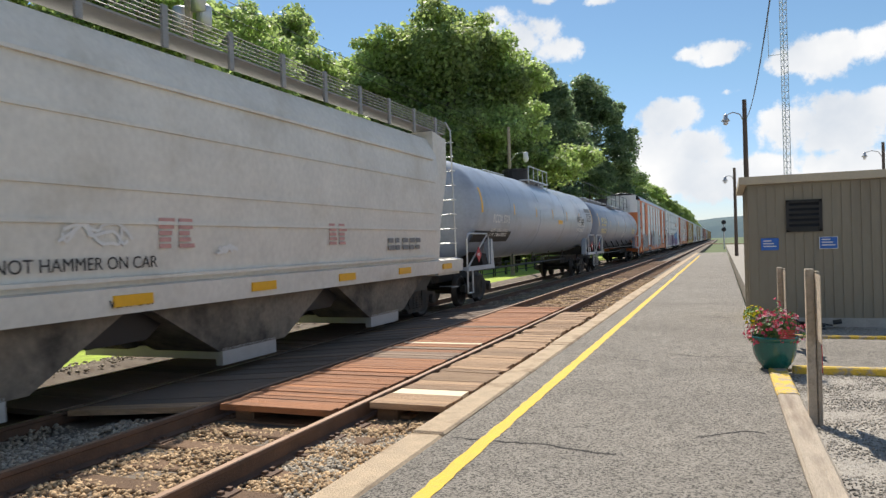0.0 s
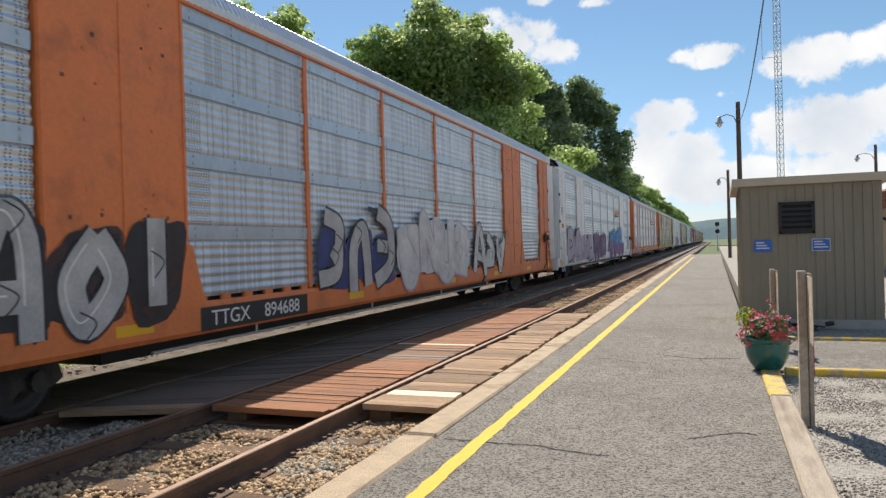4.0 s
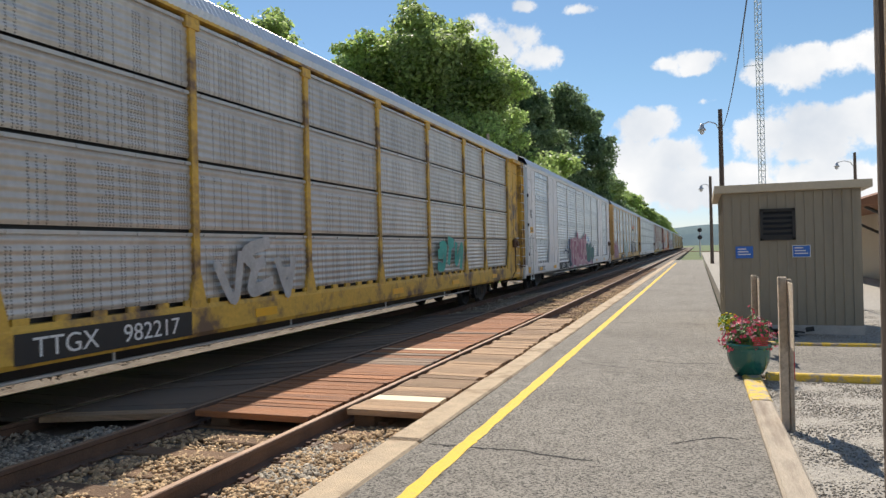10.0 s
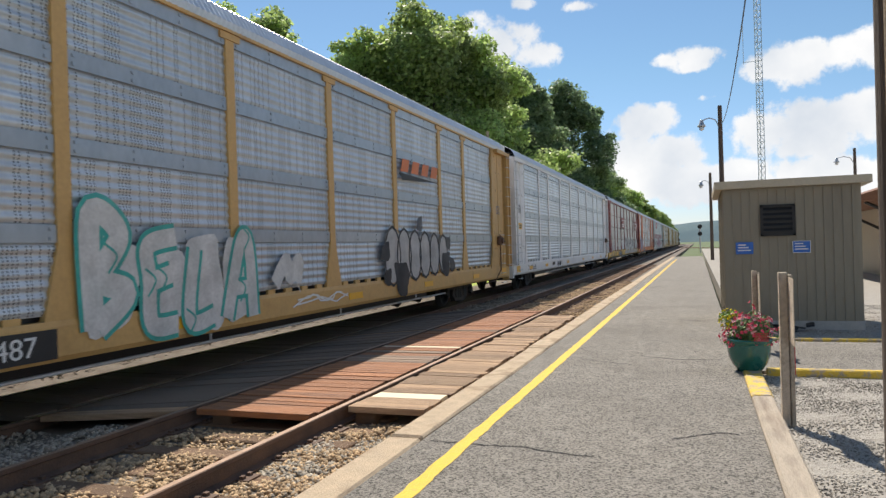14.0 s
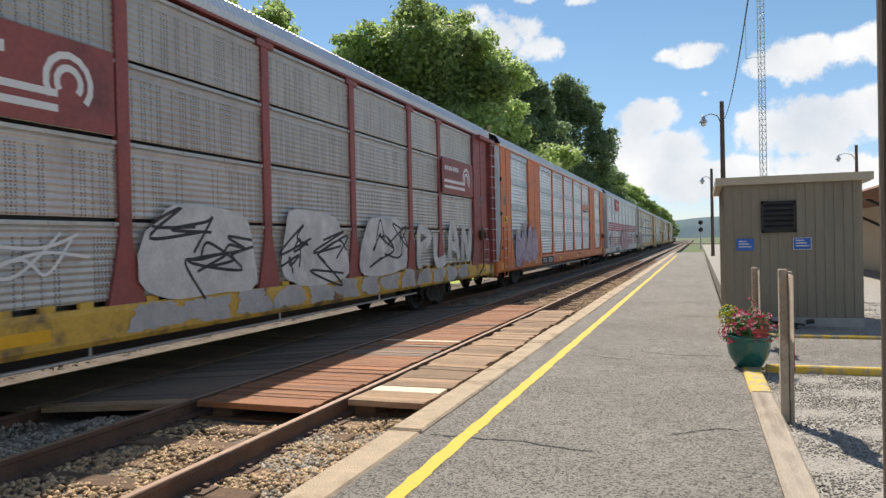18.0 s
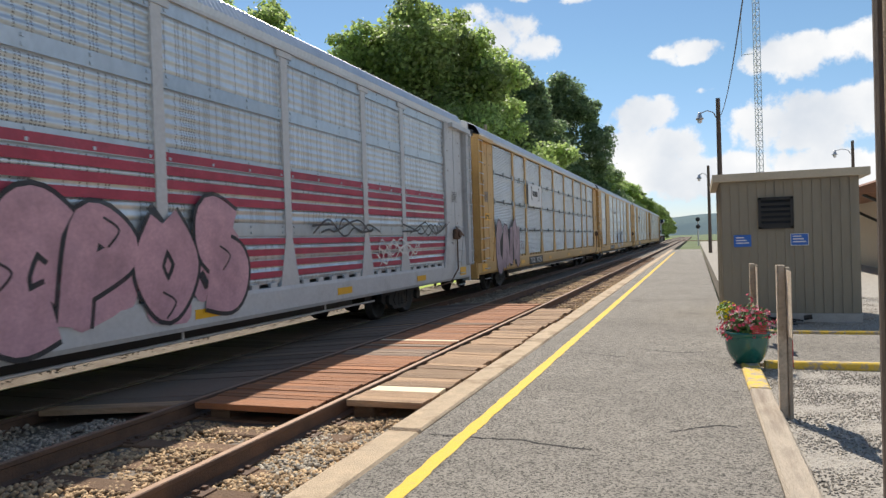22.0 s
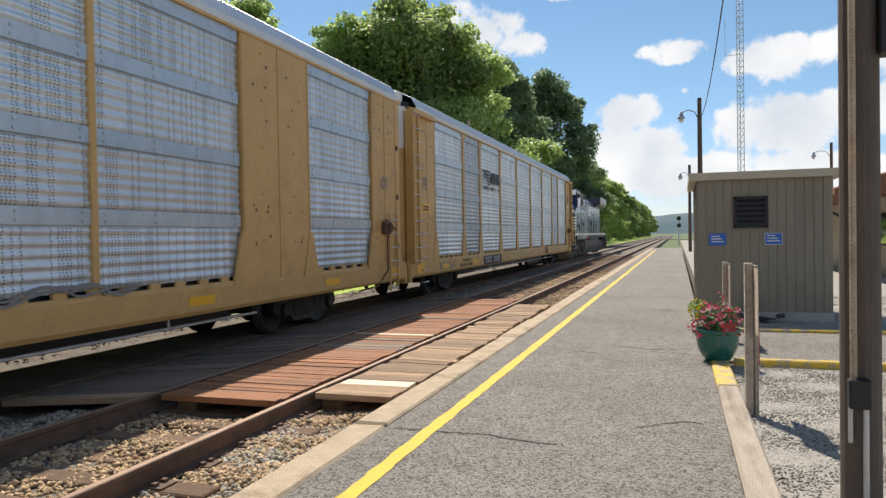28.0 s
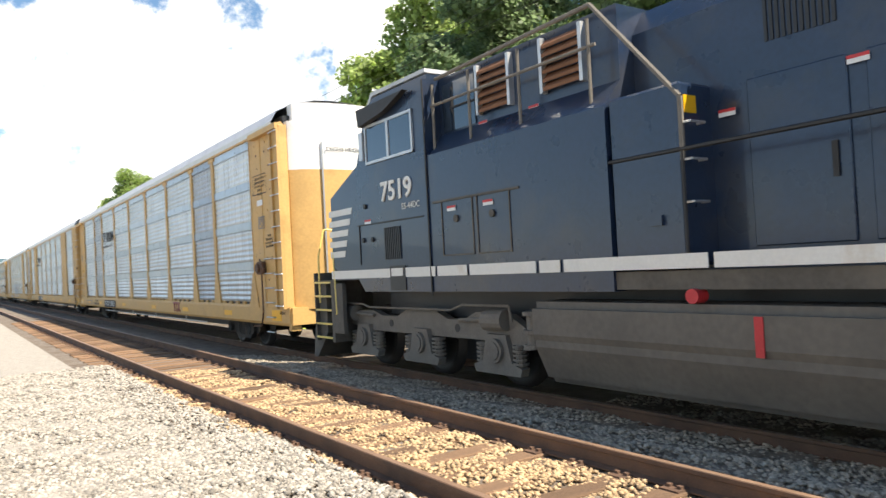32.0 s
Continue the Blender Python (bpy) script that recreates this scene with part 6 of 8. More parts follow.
# -- locomotive --
def locomotive():
    c = thing("locomotive", "black six-axle diesel locomotive with white nose stripes", "locomotive", group="")
    F = -11.0  # nose end
    quick("underframe", LOCO_D, c, (-1.45, 1.45, F + 1.8, 11.0, 1.38, 1.56), (-0.5, 0.5, F + 0.3, 10.9, 0.95, 1.3))
    quick("under_gear", BLACK, c, (-0.9, 0.9, F + 1.6, 10.0, 0.95, 1.4), (-0.7, 0.7, F + 2.0, -5.6, 0.3, 0.95))
    # white sill stripe, in lengths
    y = F + 0.55
    for n in (2.25, 1.1, 0.75, 1.35, 0.4, 1.9, 2.1, 1.8, 0.5, 2.2, 1.9, 2.2, 1.6):
        quick("sill_stripe", LOCO_W, c, (1.5, 1.512, y, y + n - 0.06, 1.58, 1.72), label="white reflective sill stripe")
        y += n
    # cab and short nose in one shell
    bm = bmesh.new()
    prism(bm, [(F + 0.55, 1.56), (F + 0.55, 3.05), (F + 1.6, 3.5), (F + 1.95, 4.3), (F + 2.2, 4.48), (F + 3.75, 4.48), (F + 3.75, 1.36), (F + 1.75, 1.36), (F + 1.55, 1.56)], "x", -1.5, 1.5)
    bmesh.ops.bevel(bm, geom=[e for e in bm.edges if abs(e.verts[0].co.x - e.verts[1].co.x) < 0.01 and e.verts[0].co.z > 3], offset=0.07, segments=2, affect="EDGES")
    cab = part("cab", bm, LOCO, c, "glossy black cab with wide nose")
    for i in range(5):
        z = 2.78 - i * 0.18
        back = F + 1.42 - i * 0.075
        bm = bmesh.new()
        prism(bm, [(F + 0.54, z), (back, z + 0.005), (back - 0.04, z - 0.105), (F + 0.54, z - 0.105)], "x", 1.5, 1.508)
        box(bm, -1.45, 1.505, F + 0.53, F + 0.548, z - 0.105, z)
        part("nose_stripe", bm, LOCO_W, cab, "white nose stripe")
    # roof and upper brow in grey-white
    bm = bmesh.new()
    prism(bm, [(F + 0.6, 3.07), (F + 1.6, 3.52), (F + 1.62, 3.56), (F + 0.6, 3.1)], "x", -1.3, 1.3)
    part("nose_top", bm, WHITE, cab)
    bm = bmesh.new()
    prism(bm, [(F + 1.87, 4.22), (F + 2.15, 4.52), (F + 3.7, 4.52), (F + 3.7, 4.58), (F + 2.12, 4.58), (F + 1.8, 4.22)], "x", -1.42, 1.42)
    brow = part("cab_roof", bm, GREYP, cab)
    for s in (-1, 1):
        bm = bmesh.new()
        box(bm, s * 0.75 - 0.3, s * 0.75 + 0.3, F + 1.78, F + 1.92, 4.22, 4.45, bevel=0.04)
        q = part("number_board", bm, BLACK, cab)
        bars("number_board_text", WHITET, q, F + 1.6, 4.27, 0.1, 0.12, 1, 1, x=0.7)
        bm = bmesh.new()
        rod(bm, (s * 0.22, F + 1.76, 4.34), (s * 0.22, F + 1.86, 4.34), 0.13, 14)
        part("headlight", bm, GALV, cab)
        bm = bmesh.new()
        prism(bm, [(F + 1.66, 3.6), (F + 1.9, 4.18), (F + 1.92, 4.18), (F + 1.68, 3.6)], "x", s * 0.1, s * 1.35)
        part("windscreen", bm, CABGLASS, cab)
    bm = bmesh.new()
    for s in (-1, 1):
        bent(bm, [(s * 1.2, F + 1.0, 3.32), (s * 0.2, F + 1.2, 3.42)], 0.02)
        bent(bm, [(s * 0.9, F + 1.5, 3.55), (s * 0.4, F + 1.6, 3.7)], 0.015)
    part("wiper", bm, DARK, cab)
    # side windows
    for y0, y1 in ((F + 2.05, F + 2.7), (F + 2.76, F + 3.4)):
        bm = bmesh.new()
        box(bm, 1.49, 1.512, y0, y1, 3.45, 4.0)
        q = part("side_window", bm, CABGLASS, cab)
        bm = bmesh.new()
        for z in (3.41, 4.0):
            box(bm, 1.49, 1.53, y0 - 0.04, y1 + 0.04, z, z + 0.04)
        for yy in (y0 - 0.04, y1):
            box(bm, 1.49, 1.53, yy, yy + 0.04, 3.41, 4.04)
        part("window_frame", bm, GALV, q)
    bm = bmesh.new()
    prism(bm, [(F + 1.95, 4.3), (F + 3.4, 4.32), (F + 2.8, 4.12), (F + 2.0, 4.02)], "x", 1.53, 1.64)
    part("sun_shade", bm, DARK, cab)
    bm = bmesh.new()
    box(bm, 1.52, 1.56, F + 1.86, F + 1.98, 3.5, 3.95)
    part("mirror", bm, GALV, cab)
    lettering("cab_number", "7519", cab, F + 2.88, 2.78, 0.42, LOCO_W, x=1.51, sx=1.1, bold=0.011, label="white road number")
    lettering("model_lettering", "ES-44DC", cab, F + 3.28, 2.6, 0.13, LOCO_W, x=1.51, sx=1.05)
    bm = bmesh.new()
    for z0, z1, y0, y1 in ((1.86, 2.36, F + 2.48, F + 2.93),):
        for k in range(9):
            box(bm, 1.5, 1.52, y0 + k * 0.055, y0 + k * 0.055 + 0.03, z0, z1)
    part("louvre", bm, BLACK, cab)
    bm = bmesh.new()
    box(bm, 1.5, 1.514, F + 1.6, F + 3.6, 2.44, 2.46)
    box(bm, 1.5, 1.514, F + 1.65, F + 1.67, 1.8, 2.44)
    box(bm, 1.5, 1.514, F + 3.72, F + 3.75, 1.3, 4.4)
    for y, z in ((F + 1.8, 2.2), (F + 2.1, 2.2), (F + 1.9, 2.75)):
        rod(bm, (1.5, y, z), (1.53, y, z), 0.04, 10)
    part("panel_seam", bm, DARK, cab)
    quick("jack_pocket", BLACK, cab, (1.5, 1.516, F + 2.6, F + 3.05, 1.38, 1.76))
    quick("jack_plate", LOCO_W, cab, (1.516, 1.53, F + 2.66, F + 2.99, 1.6, 1.72))
    # equipment cabinets behind the cab
    bm = bmesh.new()
    prism(bm, [(-1.49, 1.36), (1.49, 1.36), (1.49, 3.3), (1.2, 3.6), (1.2, 4.42), (-1.2, 4.42), (-1.2, 3.6), (-1.49, 3.3)], "y", F + 3.76, F + 7.1)
    part("control_cabinet", bm, LOCO, c, "glossy black equipment cabinet")
    bm = bmesh.new()
    for y0, y1 in ((F + 4.05, F + 4.75), (F + 4.85, F + 5.5)):
        for a, b2 in ((y0, y0 + 0.02), (y1, y1 + 0.02)):
            box(bm, 1.49, 1.503, a, b2, 1.85, 2.6)
        box(bm, 1.49, 1.503, y0, y1, 1.85, 1.87)
        box(bm, 1.49, 1.51, y0 - 0.2, y1 + 0.2, 2.6, 2.63)
        rod(bm, (1.49, (y0 + y1) / 2, 2.35), (1.52, (y0 + y1) / 2, 2.35), 0.05, 10)
    tagged(part("cabinet_seam", bm, LOCO_D, c, "raised seams of the cabinet doors"), kind="stuff")
    for y in (F + 4.3, F + 5.1, F + 1.95):
        q = quick("warning_label", WHITET, c, (1.5, 1.506, y - 0.1, y + 0.1, 2.46, 2.53))
        quick("label_stripe", REDP, q, (1.506, 1.508, y - 0.1, y + 0.1, 2.5, 2.53))
    # upper walkway louvres and rail
    for y0 in (F + 4.75, F + 6.0):
        bm = bmesh.new()
        for k in range(6):
            prism(bm, [(1.2, 3.75 + k * 0.1), (1.28, 3.72 + k * 0.1), (1.28, 3.76 + k * 0.1), (1.2, 3.83 + k * 0.1)], "y", y0, y0 + 0.6)
        q = part("louvre_screen", bm, RUSTM, c, "rusty brown louvres")
        quick("louvre_frame", GALV, q, (1.2, 1.29, y0 - 0.05, y0, 3.7, 4.36))
        quick("louvre_frame", GALV, q, (1.2, 1.29, y0 + 0.6, y0 + 0.65, 3.7, 4.36))
    quick("side_glass", CABGLASS, c, (1.2, 1.22, F + 3.85, F + 4.6, 3.62, 4.3))
    for pts, r in [([(1.4, F + 3.8, 4.0), (1.4, F + 6.95, 4.0)], 0.02), ([(1.3, F + 3.8, 4.4), (1.4, F + 6.9, 4.44), (1.45, F + 8.0, 3.2), (1.45, F + 8.0, 2.6)], 0.028)] + [
            ([(1.4, y, 3.35), (1.4, y, 4.3)], 0.022) for y in (F + 3.85, F + 4.7, F + 5.7, F + 6.85)]:
        bm = bmesh.new()
        bent(bm, pts, r)
        part("upper_handrail", bm, TRUCK_G, c)
    # long hood
    bm = bmesh.new()
    prism(bm, [(-0.95, 1.56), (0.95, 1.56), (0.95, 4.1), (0.75, 4.38), (-0.75, 4.38), (-0.95, 4.1)], "y", F + 7.1, 9.9)
    hood = part("long_hood", bm, LOCO, c, "black engine hood with doors")
    for k in range(9):
        y = F + 8.4 + k * 1.05
        bm = bmesh.new()
        box(bm, 0.95, 0.975, y, y + 0.9, 1.75, 3.3, bevel=0.01)
        d = part("hood_door", bm, LOCO, hood)
        bm = bmesh.new()
        box(bm, 0.975, 1.0, y + 0.75, y + 0.8, 2.3, 2.6)
        part("latch", bm, DARK, d)
    bm = bmesh.new()
    box(bm, 0.9, 1.46, F + 7.12, F + 8.0, 1.6, 3.35, bevel=0.03)
    box(bm, 1.46, 1.5, F + 7.6, F + 7.75, 2.0, 2.1)
    part("dynamic_brake_box", bm, LOCO, c)
    bm = bmesh.new()
    for k in range(12):
        box(bm, 0.93, 0.965, F + 8.6 + k * 0.055, F + 8.63 + k * 0.055, 3.6, 4.2)
    part("hood_louvre", bm, BLACK, hood)
    horse = bmesh.new()
    for i in range(6):
        stroke(horse, [(F + 10.2 + 0.12 * (5 - i) * 0 + 0.04 * i, 3.9 - 0.2 * i), (F + 11.2, 3.9 - 0.2 * i)], 0.12, 0.982)
    part("hood_logo", horse, LOCO_W, hood, "white stripe logo on the hood")
    bars("hood_lettering", LOCO_W, hood, F + 11.6, 2.9, 2.4, 0.9, 1, 2, x=0.982, fill=0.75)
    quick("orange_sticker", REFLECT, c, (1.2, 1.4, F + 8.0, F + 8.006, 3.05, 3.22), label="orange sticker")
    for z in (2.95, 2.6, 2.2):
        bm = bmesh.new()
        bent(bm, [(1.2, F + 8.0, z), (1.2, F + 8.09, z), (1.45, F + 8.09, z), (1.45, F + 8.0, z)], 0.013, 5)
        part("grab_iron", bm, GALV, c)
    for y, z, x in ((F + 8.2, 3.0, 0.99), (F + 9.4, 3.2, 0.99), (F + 5.75, 3.55, 1.21), (F + 4.75, 3.55, 1.21)):
        q = quick("warning_label", WHITET, c, (x, x + 0.004, y - 0.09, y + 0.09, z, z + 0.07))
        quick("label_stripe", REDP, q, (x + 0.004, x + 0.006, y - 0.09, y + 0.09, z + 0.04, z + 0.07))
    # radiator wings at the rear
    bm = bmesh.new()
    prism(bm, [(-1.5, 4.1), (-1.55, 4.3), (-1.55, 4.72), (1.55, 4.72), (1.55, 4.3), (1.5, 4.1), (0.9, 3.85), (-0.9, 3.85)], "y", 5.2, 10.2)
    part("radiator", bm, LOCO, c)
    quick("radiator_edge", GREYP, c, (1.55, 1.57, 5.2, 10.2, 4.3, 4.7), label="pale radiator edge")
    bm = bmesh.new()
    for y0 in (F + 9.0, F + 12.0):
        box(bm, -0.5, 0.5, y0, y0 + 1.2, 4.38, 4.6, bevel=0.05)
    part("roof_hatch", bm, LOCO_D, hood)
    # walkway handrail along the hood
    bm = bmesh.new()
    bent(bm, [(1.46, F + 6.8, 2.7), (1.46, 10.6, 2.7)], 0.022)
    y = F + 8.0
    while y < 10.6:
        rod(bm, (1.46, y, 1.56), (1.46, y, 2.7), 0.02, 6)
        y += 1.9
    part("handrail", bm, DARK, c)
    for pts in ([(1.42, 10.7, 2.7), (1.45, 10.95, 2.3), (1.45, 10.95, 0.8)], [(-1.42, 10.7, 2.7), (-1.45, 10.95, 2.3), (-1.45, 10.95, 0.8)],
                [(1.3, F + 0.5, 2.5), (1.44, F + 0.52, 2.44), (1.5, F + 0.62, 2.0), (1.5, F + 0.66, 0.95)],
                [(1.2, F - 0.12, 2.52), (1.32, F - 0.1, 2.5), (1.48, F - 0.05, 2.0), (1.5, F - 0.02, 1.15)], [(1.25, F - 0.08, 2.5), (-1.25, F - 0.08, 2.5)]):
        bm = bmesh.new()
        bent(bm, pts, 0.018)
        part("yellow_handrail", bm, HAND, c, "bright yellow handrail")
    for pts in ([(0.35, F + 0.0, 0.9), (0.5, F - 0.3, 0.62), (0.62, F - 0.5, 0.42)], [(0.75, F + 0.05, 1.35), (0.9, F - 0.25, 0.8), (0.85, F - 0.45, 0.5), (0.7, F - 0.55, 0.45)], [(1.0, F + 0.05, 1.3), (1.15, F - 0.2, 0.75), (1.1, F - 0.4, 0.5)]):
        bm = bmesh.new()
        bent(bm, [tuple(p) for p in curve_pts3(pts)], 0.025)
        part("air_hose", bm, BLACK, c, "black air hose")
    bm = bmesh.new()
    bent(bm, [(1.05, F - 0.25, 1.5), (1.2, F - 0.3, 1.35), (1.35, F - 0.25, 1.2)], 0.03)
    part("uncoupling_lever", bm, HAND, c, "yellow uncoupling lever")
    for x in (0.55, 0.95):
        bm = bmesh.new()
        rod(bm, (x, F - 0.22, 1.72), (x, F - 0.12, 1.72), 0.1, 14)
        part("ditch_light", bm, GALV, c)
    # front steps and pilot
    bm = bmesh.new()
    box(bm, -1.5, 1.5, F - 0.2, F + 0.6, 1.5, 1.56)
    box(bm, 0.9, 1.5, F + 0.45, F + 0.55, 0.45, 1.5)
    st = part("step_well", bm, LOCO_D, c)
    quick("step_cheek", LOCO_D, st, (0.9, 1.5, F - 0.25, F - 0.205, 0.45, 1.7))
    quick("step_plate", LOCO_D, st, (1.42, 1.5, F + 0.56, F + 0.9, 0.62, 1.5))
    for k in range(5):
        z = 0.5 + k * 0.25
        quick("step", LOCO_D, st, (1.0, 1.5, F - 0.2, F + 0.45, z, z + 0.03))
        quick("step_edge", HAND, st, (1.49, 1.512, F - 0.2, F + 0.45, z + 0.005, z + 0.04))
    bm = bmesh.new()
    prism(bm, [(F - 0.15, 1.5), (F - 0.2, 1.05), (F - 0.42, 0.75), (F - 0.55, 0.12), (F - 0.38, 0.12), (F + 0.1, 0.6), (F + 0.1, 1.5)], "x", -1.42, 1.42)
    part("pilot_plough", bm, LOCO_D, c, "black snow plough")
    for y in (9.9, 10.9):
        quick("rear_step", LOCO_D, c, (1.0, 1.5, y - 0.1, y - 0.05, 0.4, 1.5), (1.05, 1.5, y - 0.6, y, 0.5, 0.54), (1.05, 1.5, y - 0.6, y, 0.9, 0.94))
    quick("rear_stairs", LOCO_D, c, (-1.5, 1.5, 10.0, 11.0, 0.9, 1.56))
    # fuel tank
    bm = bmesh.new()
    prism(bm, [(-1.5, 1.24), (1.5, 1.24), (1.5, 0.78), (1.25, 0.26), (-1.25, 0.26), (-1.5, 0.78)], "y", -5.18, 4.2)
    bmesh.ops.bevel(bm, geom=[e for e in bm.edges if abs(e.verts[0].co.y - e.verts[1].co.y) > 1], offset=0.08, segments=2, affect="EDGES")
    ft = part("fuel_tank", bm, TANK_D, c, "dusty grey-black fuel tank")
    quick("fuel_gauge", REDP, ft, (1.5, 1.515, -2.35, -2.27, 0.8, 1.15), label="red framed fuel sight gauge")
    bm = bmesh.new()
    rod(bm, (1.35, -2.95, 1.32), (1.52, -2.95, 1.32), 0.07, 14)
    part("fuel_cap", bm, REDP, ft)
    for y in (-5.36, 4.4):
        bm = bmesh.new()
        rod(bm, (1.3, y, 0.68), (1.3, y, 1.1), 0.1, 14)
        for z in (0.66, 0.84, 1.06):
            rod(bm, (1.3, y, z), (1.3, y, z + 0.05), 0.15, 14)
        part("air_filter", bm, TRUCK_G, c)
    bm = bmesh.new()
    for k in range(5):
        pts = curve_pts([(F + 6.2 + k * 0.1, 1.18 - 0.03 * k), (F + 8.5, 1.1 - 0.03 * k), (F + 11, 1.2 - 0.03 * k), (F + 13.5, 1.1 - 0.02 * k)], 6)
        bent(bm, [(1.3, p[0], p[1]) for p in pts], 0.025, 5)
    tagged(part("cable_run", bm, DARK, c, "black cables slung under the walkway"), kind="stuff")
    # six-axle trucks
    for yc, ax in ((-8.1, (-1.74, 0.05, 1.9)), (7.7, (-1.72, 0.06, 1.78))):
        bm = bmesh.new()
        prism(bm, [(yc - 2.5, 0.78), (yc - 2.45, 1.0), (yc - 1.5, 1.02), (yc - 1.2, 0.94), (yc - 0.7, 0.94), (yc - 0.4, 1.06), (yc + 0.4, 1.06), (yc + 0.7, 0.94), (yc + 1.1, 0.94), (yc + 1.4, 1.06),
                   (yc + 2.1, 1.04), (yc + 2.45, 0.86), (yc + 2.5, 0.6), (yc + 2.1, 0.58), (yc + 1.9, 0.68), (yc - 1.95, 0.68), (yc - 2.1, 0.74)], "x", 1.02, 1.16)
        tf = part("truck_frame", bm, TRUCK_G, c, "dusty grey cast truck frame")
        bm = bmesh.new()
        # black discs laid on the frame stand for its shaded holes
        for y in (yc - 0.9, yc + 0.95):
            bm = bmesh.new()
            rod(bm, (1.155, y, 0.82), (1.165, y, 0.82), 0.06, 14)
            part("frame_hole", bm, BLACK, tf)
        for a in ax:
            y = yc + a
            bm = bmesh.new()
            prism(bm, [(y - 0.46, 0.26), (y + 0.46, 0.26), (y + 0.5, 0.36), (y + 0.3, 0.42), (y + 0.2, 0.78), (y - 0.2, 0.78), (y - 0.3, 0.42), (y - 0.5, 0.36)], "x", 1.1, 1.24)
            jb = part("journal_box", bm, TRUCK_G, tf)
            bm = bmesh.new()
            rod(bm, (1.24, y, 0.57), (1.3, y, 0.57), 0.16, 18)
            rod(bm, (1.3, y, 0.57), (1.32, y, 0.57), 0.12, 18)
            part("axle_cap", bm, TRUCK_G, jb)
            for q in (-0.38, 0.38):
                bm = bmesh.new()
                rod(bm, (1.14, y + q, 0.38), (1.14, y + q, 0.66), 0.07, 10)
                for k in range(5):
                    rod(bm, (1.14, y + q, 0.4 + k * 0.056), (1.14, y + q, 0.43 + k * 0.056), 0.11, 12)
                part("coil_spring", bm, TRUCK_G, tf)
            w = part("wheelset", TRK["wheelset"], None, tf)
            w.location, w.scale = (0, y, 0.07 - 0.02), (1, 1.13, 1.13)
        for y, e in ((yc - 2.45, 1), (yc + 2.1, -1)):
            bm = bmesh.new()
            rod(bm, (1.2, y, 0.97), (1.2, y + 0.42 * e, 0.96), 0.14, 14)
            rod(bm, (1.2, y + 0.42 * e, 0.96), (1.2, y + 1.05 * e, 0.94), 0.03, 8)
            part("brake_cylinder", bm, TRUCK_G, tf)
        bm = bmesh.new()
        bent(bm, [(1.24, yc - 2.5, 0.97), (1.24, yc - 2.45, 1.13), (1.24, yc - 1.7, 1.13), (1.24, yc - 1.5, 1.08), (1.24, yc + 0.9, 1.08), (1.24, yc + 1.2, 1.16), (1.24, yc + 2.2, 1.16), (1.24, yc + 2.25, 0.95)], 0.018)
        part("truck_pipe", bm, TRUCK_G, tf)
    couplers(c, 10.95)
    return c


HOPPER = hopper_wagon()
TANK_A = tank_wagon(22.2, 1.55, 2.82, "grey tank wagon with a top manway and yellow reflectors", "", WHITET, False)
TANK_B = tank_wagon(23.0, 1.47, 2.74, "dark slate-grey tank wagon with a railed roof walkway", "", REFLECT, True)


def wrapped(ob, r, zc):
    """Lays flat lettering on the round skin of a tank."""
    for v in ob.data.vertices:
        v.co.x = math.sqrt(max(0.1, (r + 0.007) ** 2 - (v.co.z - zc) ** 2))
    return ob


for tank, r, zc, words in ((TANK_A, 1.55, 2.82, (("RCOX 5076", -7.45, 2.45, 0.36, WHITET), ("LD LMT  151200 LB  68 600 KG\nLT WT   111800 LB  50 700 KG", -7.4, 2.17, 0.14, WHITET), ("LIQUEFIED\nPETROLEUM GAS\nNON ODORIZED", 6.35, 2.75, 0.25, WHITET))),
                           (TANK_B, 1.47, 2.74, (("NATX 32210", -7.9, 2.86, 0.4, HAND), ("THE TANK CAR PEOPLE", -8.15, 2.66, 0.15, HAND), ("LD LMT  154200 LB  69 930 KG\nLT WT  108800 LB  49 360 KG", -7.95, 2.38, 0.15, HAND),
                                                 ("LIQUEFIED PETROLEUM GAS\nNON-ODORIZED", 7.35, 2.45, 0.2, HAND)))):
    for text, y, z, size, ink in words:
        tagged(wrapped(lettering("painted_words", text, tank, y, z, size, ink, bold=0.006, label="painted lettering on the tank"), r, zc), kind="stuff")
wrapped(scribble(TANK_B, 1.2, 1.95, 1.0, 0.35, WHITET, 71, lw=0.03, n=4), 1.47, 2.74)
wrapped(scribble(TANK_A, 2.0, 1.75, 1.0, 0.3, GREYL, 72, lw=0.03, n=4), 1.55, 2.82)
ENGINE = locomotive()
ENGINE.scale = (1.0, 1.08, 1.07)

# ---- station things ----


